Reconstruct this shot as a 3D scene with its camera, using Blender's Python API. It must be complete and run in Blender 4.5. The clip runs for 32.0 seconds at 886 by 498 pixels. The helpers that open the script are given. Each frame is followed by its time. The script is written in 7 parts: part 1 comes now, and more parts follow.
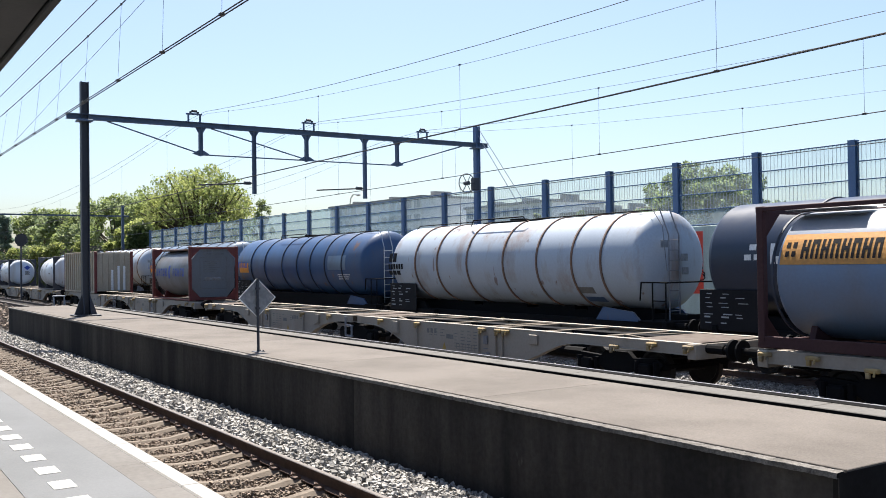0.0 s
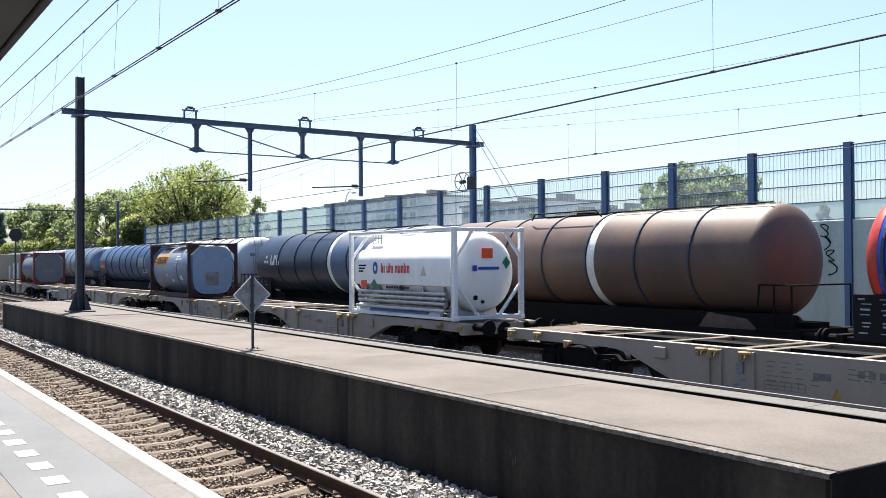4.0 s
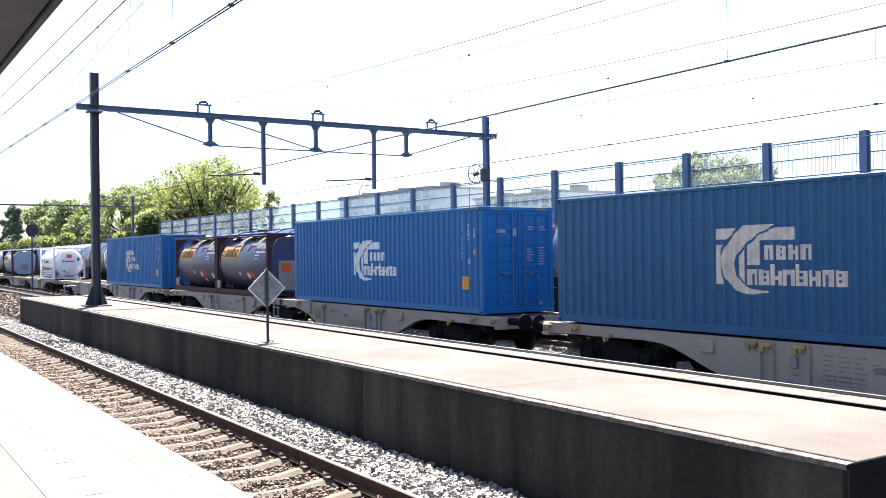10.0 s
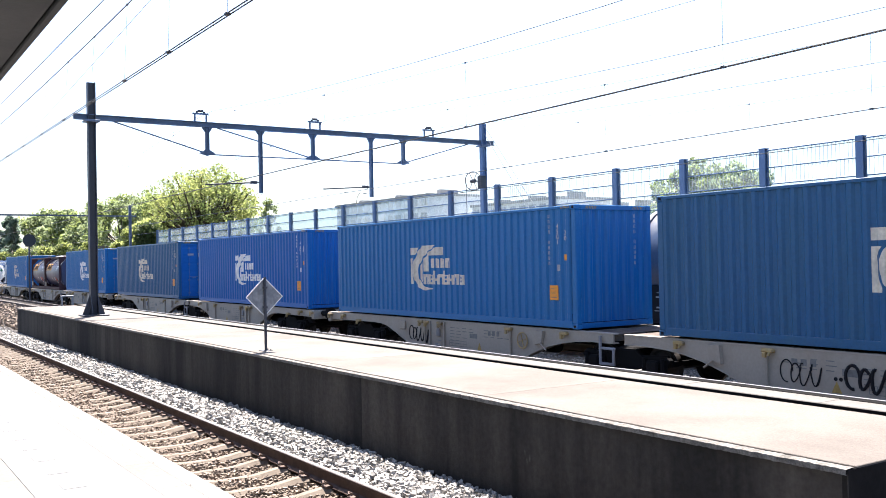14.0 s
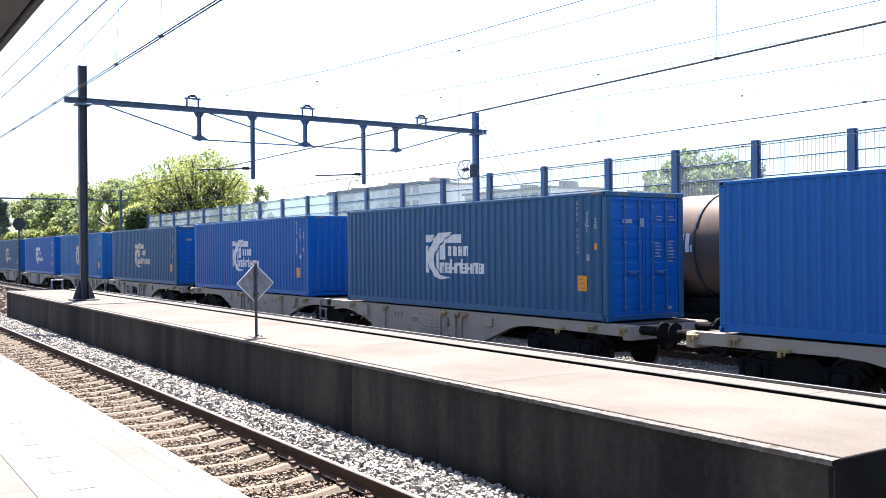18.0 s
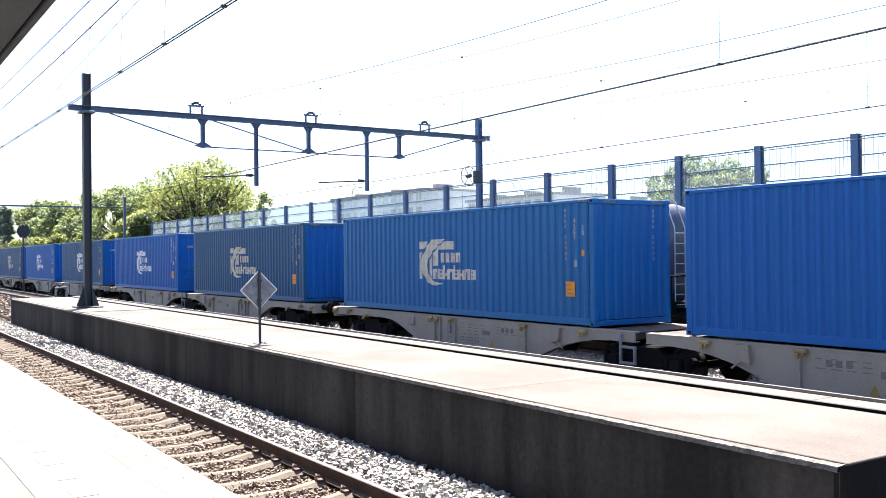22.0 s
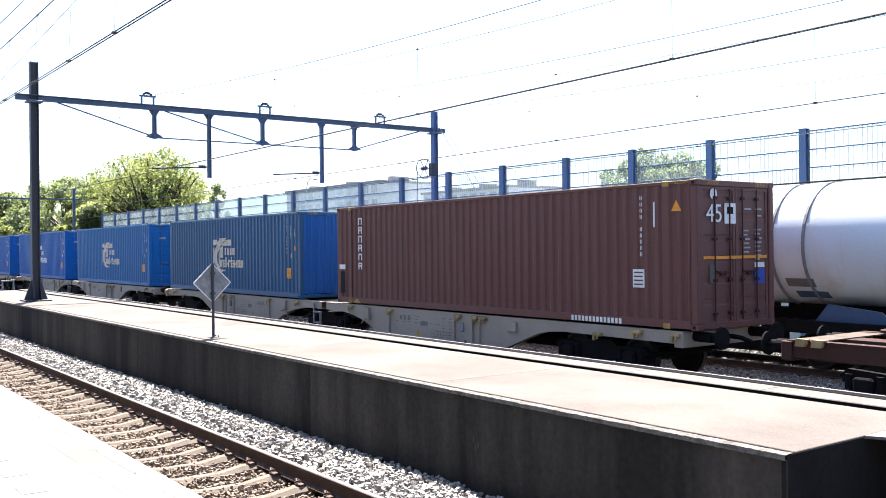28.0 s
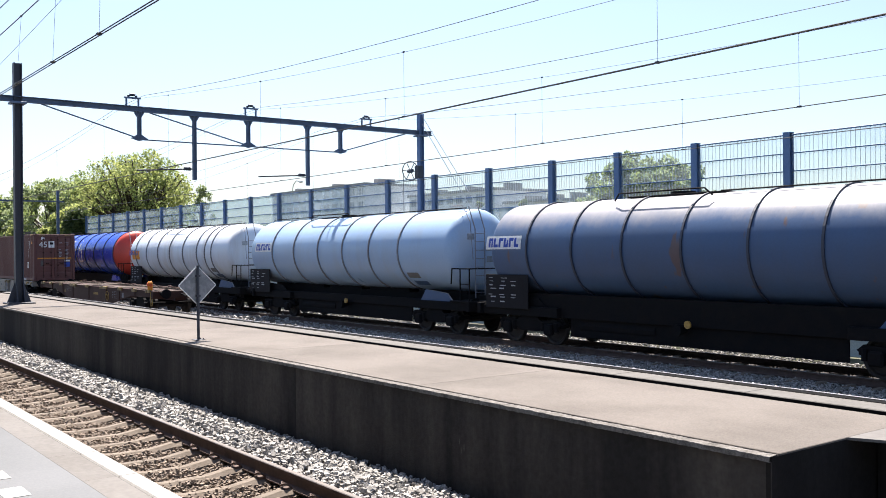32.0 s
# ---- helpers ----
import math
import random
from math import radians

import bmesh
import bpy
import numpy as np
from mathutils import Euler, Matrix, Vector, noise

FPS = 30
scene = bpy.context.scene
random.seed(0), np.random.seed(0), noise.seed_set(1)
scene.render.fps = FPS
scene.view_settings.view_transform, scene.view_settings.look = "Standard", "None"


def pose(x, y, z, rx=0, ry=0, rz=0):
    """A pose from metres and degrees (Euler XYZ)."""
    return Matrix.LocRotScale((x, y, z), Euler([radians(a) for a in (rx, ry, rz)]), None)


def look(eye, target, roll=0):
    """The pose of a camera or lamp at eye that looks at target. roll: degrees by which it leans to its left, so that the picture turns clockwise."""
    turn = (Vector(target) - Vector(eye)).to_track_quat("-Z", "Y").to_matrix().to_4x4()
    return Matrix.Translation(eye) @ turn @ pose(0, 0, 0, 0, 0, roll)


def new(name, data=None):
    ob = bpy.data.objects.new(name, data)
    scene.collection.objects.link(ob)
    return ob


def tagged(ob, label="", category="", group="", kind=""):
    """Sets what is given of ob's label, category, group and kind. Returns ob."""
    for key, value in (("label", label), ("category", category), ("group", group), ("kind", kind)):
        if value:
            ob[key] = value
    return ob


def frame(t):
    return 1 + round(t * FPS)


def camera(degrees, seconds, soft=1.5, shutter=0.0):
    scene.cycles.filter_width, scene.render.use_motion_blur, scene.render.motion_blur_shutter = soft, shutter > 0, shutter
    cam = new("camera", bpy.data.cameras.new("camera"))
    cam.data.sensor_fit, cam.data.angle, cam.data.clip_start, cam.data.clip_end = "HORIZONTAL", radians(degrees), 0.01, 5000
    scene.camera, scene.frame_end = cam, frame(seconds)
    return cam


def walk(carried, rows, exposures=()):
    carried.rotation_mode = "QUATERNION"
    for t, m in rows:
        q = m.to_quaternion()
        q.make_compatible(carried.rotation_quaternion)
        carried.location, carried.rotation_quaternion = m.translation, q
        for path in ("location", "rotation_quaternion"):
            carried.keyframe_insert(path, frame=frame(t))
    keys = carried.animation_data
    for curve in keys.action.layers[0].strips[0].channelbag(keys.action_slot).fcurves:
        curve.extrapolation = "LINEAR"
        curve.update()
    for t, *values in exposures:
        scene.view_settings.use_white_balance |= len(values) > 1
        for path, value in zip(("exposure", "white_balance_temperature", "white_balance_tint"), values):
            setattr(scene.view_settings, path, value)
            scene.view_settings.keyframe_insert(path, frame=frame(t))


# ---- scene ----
# The camera stands on a station platform, hand-held: it only turns a little.
cam = camera(50.997, 32.0, soft=0.9)
EYE = Vector((0, 0, 2.796))


def aim(yaw, pitch, roll):
    y, p = radians(yaw), radians(pitch)
    way = Vector((-math.sin(y) * math.cos(p), math.cos(y) * math.cos(p), math.sin(p)))
    return look(EYE, EYE + 10 * way, roll)


# seconds; degrees left of straight across the tracks; upward tilt; lean
TURNS = [
    (0, 56.541, 0.890, -0.777), (0.5, 56.496, 0.953, -0.689), (1, 56.484, 0.991, -0.611), (1.5, 56.462, 0.995, -0.550),
    (2, 56.439, 0.951, -0.556), (2.5, 56.449, 0.876, -0.472), (3, 56.425, 0.837, -0.459), (3.5, 56.347, 0.810, -0.407),
    (5.5, 56.053, 0.751, -0.242), (6, 56.172, 0.762, -0.451), (6.5, 56.374, 0.750, -0.594), (7, 56.687, 0.732, -0.737),
    (7.5, 56.959, 0.735, -0.697), (8, 57.151, 0.682, -0.659), (8.5, 57.166, 0.572, -0.558), (9, 57.116, 0.410, -0.572),
    (9.5, 57.098, 0.328, -0.656), (10, 57.110, 0.324, -0.735), (10.5, 57.120, 0.286, -0.938), (11, 57.130, 0.232, -1.061),
    (11.5, 57.031, 0.245, -1.226), (12, 57.037, 0.268, -1.147), (12.5, 57.058, 0.383, -1.066), (13, 57.072, 0.540, -1.079),
    (13.5, 57.059, 0.758, -1.108), (14, 56.959, 0.777, -1.105), (14.5, 56.775, 0.720, -1.198), (16.5, 56.399, 0.140, -0.510),
    (17, 56.449, 0.088, -0.506), (17.5, 56.400, 0.081, -0.504), (18, 56.449, 0.041, -0.476), (18.5, 56.430, 0.089, -0.327),
    (19, 56.434, 0.064, -0.383), (19.5, 56.423, 0.065, -0.388), (20, 56.431, 0.131, -0.439), (20.5, 56.492, 0.280, -0.395),
    (21, 56.645, 0.403, -0.407), (21.5, 56.687, 0.454, -0.407), (22, 56.657, 0.441, -0.606), (22.5, 56.641, 0.380, -0.964),
    (23, 56.506, 0.283, -1.037), (23.5, 56.285, 0.243, -0.938), (24, 55.759, 0.222, -0.801), (24.5, 55.075, 0.141, -0.681),
    (25, 54.470, 0.082, -0.538), (25.5, 54.147, 0.068, -0.517), (27.5, 54.076, 0.057, -0.415), (28, 53.913, -0.049, -0.598),
    (28.5, 53.665, -0.225, -0.702), (29, 53.384, -0.360, -0.912), (29.5, 53.110, -0.421, -0.868), (30, 52.910, -0.390, -0.781),
    (30.5, 52.934, -0.269, -0.682), (31, 53.072, -0.115, -0.698), (31.5, 52.965, 0.015, -0.581), (32, 53.054, 0.100, -0.558),
]
EXPOSURES = [(0, 1.4, 6080, 9), (1.0, 1.45, 6030, 8), (1.4, 1.505, 6030, 8), (2.0, 1.835, 6080, 12), (3.0, 1.805, 6080, 12),
             (3.5, 1.585, 6030, 9), (5.5, 1.835, 6080, 12), (6.0, 2.035, 6130, 13), (7.0, 2.265, 6080, 13), (8, 2.245, 6080, 13),
             (13.0, 2.365, 6080, 13), (14.5, 2.305, 6080, 13), (17, 2.215, 6080, 13), (20, 2.305, 6080, 13), (25, 2.335, 6080, 13),
             (28, 2.305, 6080, 13), (29, 1.985, 6080, 13), (29.6, 1.735, 6030, 12), (30, 1.565, 6030, 11), (31, 1.485, 6030, 10),
             (32, 1.665, 6130, 12)]
walk(cam, [(t, aim(a, b, c)) for t, a, b, c in TURNS], EXPOSURES)

# ---- daylight: a very high sun ahead and to the left, clear sky
SUN_TO = Vector((0.42, -0.235, -1.0)).normalized()
world = bpy.data.worlds.new("sky")
scene.world = world
world.use_nodes = True
wn = world.node_tree.nodes
sky = wn.new("ShaderNodeTexSky")
sky.sky_type = "NISHITA"
sky.sun_disc = False
sky.sun_elevation = radians(64.3)
sky.sun_rotation = radians(-61)
sky.air_density, sky.dust_density, sky.ozone_density = 1.0, 1.8, 1.0
wn["Background"].inputs["Strength"].default_value = 0.065
world.node_tree.links.new(sky.outputs[0], wn["Background"].inputs[0])
sun = new("sun", bpy.data.lights.new("sun", "SUN"))
sun.data.energy, sun.data.angle, sun.data.color = 5.0, radians(0.55), (1.0, 0.89, 0.75)
sun.matrix_world = look((0, 0, 60), Vector((0, 0, 60)) + SUN_TO)
# ---- materials
def shader(name, rough=0.6, metal=0.0, spec=0.5):
    m = bpy.data.materials.new(name)
    m.use_nodes = True
    b = m.node_tree.nodes["Principled BSDF"]
    b.inputs["Roughness"].default_value = rough
    b.inputs["Metallic"].default_value = metal
    b.inputs["Specular IOR Level"].default_value = spec
    return m, m.node_tree, b


def rgb(c):
    return (c[0], c[1], c[2], 1.0)


def surface(name, base, rough=0.6, metal=0.0, dirt=None, dirt_amount=0.4, dirt_scale=1.2, streak=1.0, grain=18.0,
            grain_amount=0.12, bump=0.1, bump_scale=40.0, spread=0.0, spec=0.5, islands=False, contrast=(0.42, 0.68),
            spot=None, spot_scale=8.0, spot_from=0.68, dust=None):
    """Paint, metal, stone or concrete: a base colour with fine grain, larger stains (stretched down by streak) and fine
    relief; a paler colour stands for sunshine on what faces up.
    """
    m, tree, b = shader(name, rough, metal, spec)
    n, l = tree.nodes, tree.links
    co = n.new("ShaderNodeTexCoord")
    mp = n.new("ShaderNodeMapping")
    mp.inputs["Scale"].default_value = (1, 1, 1.0 / streak)
    oi = n.new("ShaderNodeObjectInfo")
    away = n.new("ShaderNodeVectorMath")
    away.operation = "MULTIPLY_ADD"
    away.inputs[1].default_value = (37.0, 23.0, 41.0)
    l.new(oi.outputs["Random"], away.inputs[0])
    l.new(co.outputs["Object"], away.inputs[2])
    l.new(away.outputs[0], mp.inputs["Vector"])
    big = n.new("ShaderNodeTexNoise")
    big.inputs["Scale"].default_value, big.inputs["Detail"].default_value, big.inputs["Roughness"].default_value = dirt_scale, 6, 0.65
    l.new(mp.outputs[0], big.inputs["Vector"])
    ramp = n.new("ShaderNodeMapRange")
    ramp.inputs["From Min"].default_value, ramp.inputs["From Max"].default_value = contrast
    ramp.inputs["To Max"].default_value = dirt_amount
    l.new(big.outputs[0], ramp.inputs["Value"])
    fine = n.new("ShaderNodeTexNoise")
    fine.inputs["Scale"].default_value, fine.inputs["Detail"].default_value = grain, 4
    l.new(co.outputs["Object"], fine.inputs["Vector"])
    fr = n.new("ShaderNodeMapRange")
    fr.inputs["From Min"].default_value, fr.inputs["From Max"].default_value = 0.3, 0.7
    fr.inputs["To Min"].default_value, fr.inputs["To Max"].default_value = 1 - grain_amount, 1 + grain_amount
    l.new(fine.outputs[0], fr.inputs["Value"])
    mix = n.new("ShaderNodeMix")
    mix.data_type = "RGBA"
    mix.inputs["A"].default_value = rgb(base)
    mix.inputs["B"].default_value = rgb(dirt if dirt else [c * 0.6 for c in base])
    l.new(ramp.outputs[0], mix.inputs["Factor"])
    colour = mix.outputs["Result"]
    if spot:
        sn2 = n.new("ShaderNodeTexNoise")
        sn2.inputs["Scale"].default_value, sn2.inputs["Detail"].default_value, sn2.inputs["Roughness"].default_value = spot_scale, 3, 0.6
        l.new(mp.outputs[0], sn2.inputs["Vector"])
        sr = n.new("ShaderNodeMapRange")
        sr.inputs["From Min"].default_value, sr.inputs["From Max"].default_value = spot_from, spot_from + 0.04
        sr.inputs["To Max"].default_value = 0.75
        l.new(sn2.outputs[0], sr.inputs["Value"])
        sm = n.new("ShaderNodeMix")
        sm.data_type = "RGBA"
        l.new(sr.outputs[0], sm.inputs["Factor"])
        l.new(colour, sm.inputs["A"])
        sm.inputs["B"].default_value = rgb(spot)
        colour = sm.outputs["Result"]
    # Sun and glare on tank tops, put into the colour of upward faces.
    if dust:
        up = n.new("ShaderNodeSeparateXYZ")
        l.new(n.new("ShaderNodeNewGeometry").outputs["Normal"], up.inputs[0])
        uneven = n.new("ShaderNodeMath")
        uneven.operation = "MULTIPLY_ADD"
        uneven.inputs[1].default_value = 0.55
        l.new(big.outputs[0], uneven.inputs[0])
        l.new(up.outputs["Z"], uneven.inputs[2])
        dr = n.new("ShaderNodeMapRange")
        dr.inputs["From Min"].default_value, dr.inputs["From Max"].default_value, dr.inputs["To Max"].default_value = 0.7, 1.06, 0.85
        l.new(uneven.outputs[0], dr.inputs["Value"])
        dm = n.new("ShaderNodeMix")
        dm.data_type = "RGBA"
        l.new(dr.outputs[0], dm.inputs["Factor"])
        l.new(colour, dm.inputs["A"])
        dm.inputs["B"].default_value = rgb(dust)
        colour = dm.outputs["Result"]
    hsv = n.new("ShaderNodeHueSaturation")
    l.new(colour, hsv.inputs["Color"])
    if spread or islands:
        if islands:
            src = n.new("ShaderNodeNewGeometry").outputs["Random Per Island"]
        else:
            src = n.new("ShaderNodeObjectInfo").outputs["Random"]
        sp = n.new("ShaderNodeMapRange")
        sp.inputs["To Min"].default_value, sp.inputs["To Max"].default_value = 1 - spread, 1 + spread
        l.new(src, sp.inputs["Value"])
        mul = n.new("ShaderNodeMath")
        mul.operation = "MULTIPLY"
        l.new(fr.outputs[0], mul.inputs[0])
        l.new(sp.outputs[0], mul.inputs[1])
        l.new(mul.outputs[0], hsv.inputs["Value"])
    else:
        l.new(fr.outputs[0], hsv.inputs["Value"])
    l.new(hsv.outputs[0], b.inputs["Base Color"])
    rr = n.new("ShaderNodeMapRange")
    rr.inputs["To Min"].default_value, rr.inputs["To Max"].default_value = max(0.03, rough - 0.1), min(1, rough + 0.2)
    l.new(big.outputs[0], rr.inputs["Value"])
    l.new(rr.outputs[0], b.inputs["Roughness"])
    if bump:
        bn = n.new("ShaderNodeTexNoise")
        bn.inputs["Scale"].default_value, bn.inputs["Detail"].default_value = bump_scale, 3
        l.new(co.outputs["Object"], bn.inputs["Vector"])
        bp = n.new("ShaderNodeBump")
        bp.inputs["Strength"].default_value, bp.inputs["Distance"].default_value = bump, 0.01
        l.new(bn.outputs[0], bp.inputs["Height"])
        l.new(bp.outputs[0], b.inputs["Normal"])
    return m


M = {}
M["blue_bright"] = surface("bright_blue_paint", (0.003, 0.1, 0.37), 0.38, dirt=(0.008, 0.112, 0.33), dirt_amount=0.5, streak=4, grain_amount=0.06, bump=0.05, dirt_scale=1.5, spec=0.35)
M["blue_mid"] = surface("blue_paint", (0.006, 0.122, 0.335), 0.42, dirt=(0.016, 0.12, 0.29), dirt_amount=0.6, streak=5, grain_amount=0.08, bump=0.05, dirt_scale=1.6, spec=0.4, spot=(0.08, 0.1, 0.14), spot_scale=4.5, spot_from=0.72)
M["blue_dull"] = surface("dusty_blue_paint", (0.006, 0.077, 0.2), 0.38, dirt=(0.018, 0.088, 0.175), dirt_amount=0.7, streak=6, grain_amount=0.1, bump=0.05, dirt_scale=1.8, spec=0.45, spot=(0.11, 0.075, 0.06), spot_scale=4, spot_from=0.71)
M["red_brown"] = surface("red_brown_paint", (0.108, 0.036, 0.03), 0.55, dirt=(0.14, 0.07, 0.055), dirt_amount=0.5, streak=5, grain_amount=0.08, bump=0.05)
M["cream"] = surface("cream_paint", (0.391, 0.336, 0.255), 0.6, dirt=(0.204, 0.157, 0.106), dirt_amount=0.6, streak=4)
M["red_frame"] = surface("red_frame_paint", (0.15, 0.026, 0.022), 0.55, dirt=(0.09, 0.03, 0.025), dirt_amount=0.6)
M["maroon_frame"] = surface("maroon_frame_paint", (0.05, 0.023, 0.026), 0.6, dirt=(0.075, 0.04, 0.036), dirt_amount=0.5, spec=0.2)
M["white_frame"] = surface("white_frame_paint", (0.78, 0.79, 0.8), 0.45, dirt=(0.5, 0.48, 0.44), dirt_amount=0.4, streak=3)
M["white_tank"] = surface("white_tank_paint", (0.589, 0.644, 0.718), 0.33, dirt=(0.405, 0.359, 0.313), dirt_amount=0.6, spot=(0.248, 0.184, 0.138), spot_scale=2.4, spot_from=0.68, streak=7, dirt_scale=1.1, grain_amount=0.03, bump=0.02, contrast=(0.46, 0.7))
M["white_cool"] = surface("bluish_white_tank_paint", (0.303, 0.426, 0.599), 0.28, dirt=(0.312, 0.344, 0.385), dirt_amount=0.5, spot=(0.246, 0.205, 0.164), spot_scale=2.2, spot_from=0.72, streak=6, dirt_scale=0.9, grain_amount=0.03, bump=0.02, contrast=(0.48, 0.72))
M["white_rusty"] = surface("white_tank_paint_with_rust", (0.364, 0.413, 0.483), 0.4, dirt=(0.238, 0.168, 0.126), dirt_amount=0.75, spot=(0.14, 0.07, 0.042), spot_scale=2.5, spot_from=0.66, streak=4, dirt_scale=1.1, contrast=(0.52, 0.7), grain_amount=0.05, bump=0.02)
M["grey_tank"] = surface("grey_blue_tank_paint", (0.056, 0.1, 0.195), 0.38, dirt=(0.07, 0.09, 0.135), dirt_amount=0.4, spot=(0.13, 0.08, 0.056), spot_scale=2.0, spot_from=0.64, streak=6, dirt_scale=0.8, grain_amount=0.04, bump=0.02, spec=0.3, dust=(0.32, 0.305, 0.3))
M["steel_tank"] = surface("dull_steel_cladding", (0.127, 0.176, 0.25), 0.33, 0.3, dirt=(0.12, 0.116, 0.123), dirt_amount=0.5, streak=3, dirt_scale=0.9, grain_amount=0.04, bump=0.02)
M["perforated"] = surface("perforated_grey_steel", (0.15, 0.15, 0.16), 0.6, 0.2, dirt=(0.07, 0.065, 0.07), dirt_amount=0.9, dirt_scale=40, contrast=(0.45, 0.55), grain=60, grain_amount=0.3)
M["navy_tank"] = surface("navy_tank_paint", (0.047, 0.045, 0.095), 0.34, dirt=(0.07, 0.062, 0.078), dirt_amount=0.4, streak=1.5)
M["spigot"] = surface("worn_spigot_paint", (0.32, 0.225, 0.085), 0.65, dirt=(0.19, 0.16, 0.13), dirt_amount=0.8, dirt_scale=5, spread=0.25)
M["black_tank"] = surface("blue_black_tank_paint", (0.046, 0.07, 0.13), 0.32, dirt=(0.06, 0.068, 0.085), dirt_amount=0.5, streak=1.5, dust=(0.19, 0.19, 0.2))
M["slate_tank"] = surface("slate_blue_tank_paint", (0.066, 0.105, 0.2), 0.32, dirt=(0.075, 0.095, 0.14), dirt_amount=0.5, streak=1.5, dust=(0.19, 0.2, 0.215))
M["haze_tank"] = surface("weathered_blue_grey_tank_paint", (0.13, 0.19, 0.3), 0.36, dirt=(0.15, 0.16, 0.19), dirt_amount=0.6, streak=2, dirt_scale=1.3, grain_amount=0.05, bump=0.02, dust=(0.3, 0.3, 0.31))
M["dust_tank"] = surface("dusty_grey_tank_paint", (0.148, 0.157, 0.174), 0.42, dirt=(0.122, 0.107, 0.092), dirt_amount=0.6, streak=3, dirt_scale=1.2, contrast=(0.42, 0.68), grain_amount=0.06, bump=0.03)
M["blue_tank"] = surface("dull_blue_tank_paint", (0.021, 0.062, 0.158), 0.4, dirt=(0.07, 0.07, 0.087), dirt_amount=0.45, streak=4, dirt_scale=0.8, contrast=(0.46, 0.66), spot=(0.119, 0.059, 0.035), spot_scale=1.6, spot_from=0.66, grain_amount=0.05, bump=0.02)
M["royal_tank"] = surface("glossy_royal_blue_paint", (0.012, 0.055, 0.42), 0.22, dirt=(0.03, 0.06, 0.3), dirt_amount=0.4)
M["red_tank"] = surface("red_tank_end_paint", (0.45, 0.035, 0.02), 0.35, dirt=(0.25, 0.04, 0.03), dirt_amount=0.4)
M["rust_tank"] = surface("rusted_brown_tank_paint", (0.068, 0.043, 0.036), 0.5, dirt=(0.144, 0.083, 0.054), dirt_amount=0.6, streak=2, dirt_scale=0.7)
M["frame_grey"] = surface("wagon_grey_paint", (0.295, 0.262, 0.222), 0.6, dirt=(0.25, 0.2, 0.155), dirt_amount=0.6, streak=5, dirt_scale=1.2, grain_amount=0.06, contrast=(0.45, 0.75))
M["deck_grey"] = surface("wagon_deck_rusty_paint", (0.143, 0.117, 0.086), 0.75, dirt=(0.062, 0.036, 0.022), dirt_amount=0.85, dirt_scale=2.2)
M["frame_brown"] = surface("wagon_brown_paint", (0.05, 0.022, 0.018), 0.6, dirt=(0.044, 0.029, 0.024), dirt_amount=0.6, streak=2, dirt_scale=1.5, spec=0.15)
M["deck_brown"] = surface("wagon_brown_deck", (0.079, 0.059, 0.044), 0.75, dirt=(0.044, 0.022, 0.016), dirt_amount=0.85, dirt_scale=3)
M["under"] = surface("greasy_black_underframe", (0.005, 0.0055, 0.007), 0.8, dirt=(0.013, 0.011, 0.01), dirt_amount=0.6, dirt_scale=3, spec=0.12)
M["wheel"] = surface("dark_wheel_steel", (0.022, 0.02, 0.02), 0.6, 0.3, dirt=(0.03, 0.022, 0.018), dirt_amount=0.6, dirt_scale=4)
M["yellow"] = surface("yellow_fitting_paint", (0.36, 0.235, 0.05), 0.6, dirt=(0.15, 0.1, 0.06), dirt_amount=0.6, dirt_scale=6)
M["orange"] = surface("orange_decal", (0.75, 0.28, 0.015), 0.5, dirt=(0.45, 0.2, 0.05), dirt_amount=0.4, dirt_scale=5)
M["hazard_red"] = surface("orange_red_decal", (0.7, 0.09, 0.02), 0.5, dirt_amount=0.2)
M["label_white"] = surface("white_lettering_film", (0.72, 0.73, 0.73), 0.5, dirt=(0.5, 0.49, 0.46), dirt_amount=0.5, dirt_scale=2.5)
M["label_worn"] = surface("worn_white_lettering", (0.64, 0.58, 0.47), 0.6, dirt=(0.34, 0.31, 0.27), dirt_amount=0.6, dirt_scale=3)
M["label_blue"] = surface("blue_lettering_film", (0.02, 0.06, 0.36), 0.45, dirt_amount=0.2)
M["label_red"] = surface("red_lettering_film", (0.55, 0.02, 0.04), 0.45, dirt_amount=0.2)
M["label_black"] = surface("black_lettering_film", (0.012, 0.012, 0.015), 0.6, dirt_amount=0.2, spec=0.12)
M["label_green"] = surface("dark_green_decal", (0.02, 0.16, 0.09), 0.5, dirt_amount=0.2)
M["end_blue"] = surface("pale_blue_end_plate", (0.235, 0.32, 0.45), 0.5, dirt=(0.19, 0.24, 0.3), dirt_amount=0.5, dirt_scale=1.5)
M["label_stain"] = surface("brown_stain", (0.2, 0.17, 0.145), 0.7, dirt=(0.26, 0.33, 0.42), dirt_amount=0.75, dirt_scale=3.5)
M["label_grey"] = surface("faded_dark_lettering", (0.12, 0.12, 0.12), 0.6, dirt=(0.22, 0.21, 0.2), dirt_amount=0.6, dirt_scale=5)
M["orange_faded"] = surface("faded_orange_decal", (0.5, 0.235, 0.045), 0.55, dirt=(0.36, 0.19, 0.07), dirt_amount=0.5, dirt_scale=5)
M["steel"] = surface("bare_steel", (0.5, 0.51, 0.53), 0.35, 0.8, dirt=(0.3, 0.28, 0.26), dirt_amount=0.4)
M["gantry"] = surface("blue_grey_gantry_paint", (0.085, 0.128, 0.21), 0.5, dirt=(0.055, 0.075, 0.12), dirt_amount=0.6, streak=3)
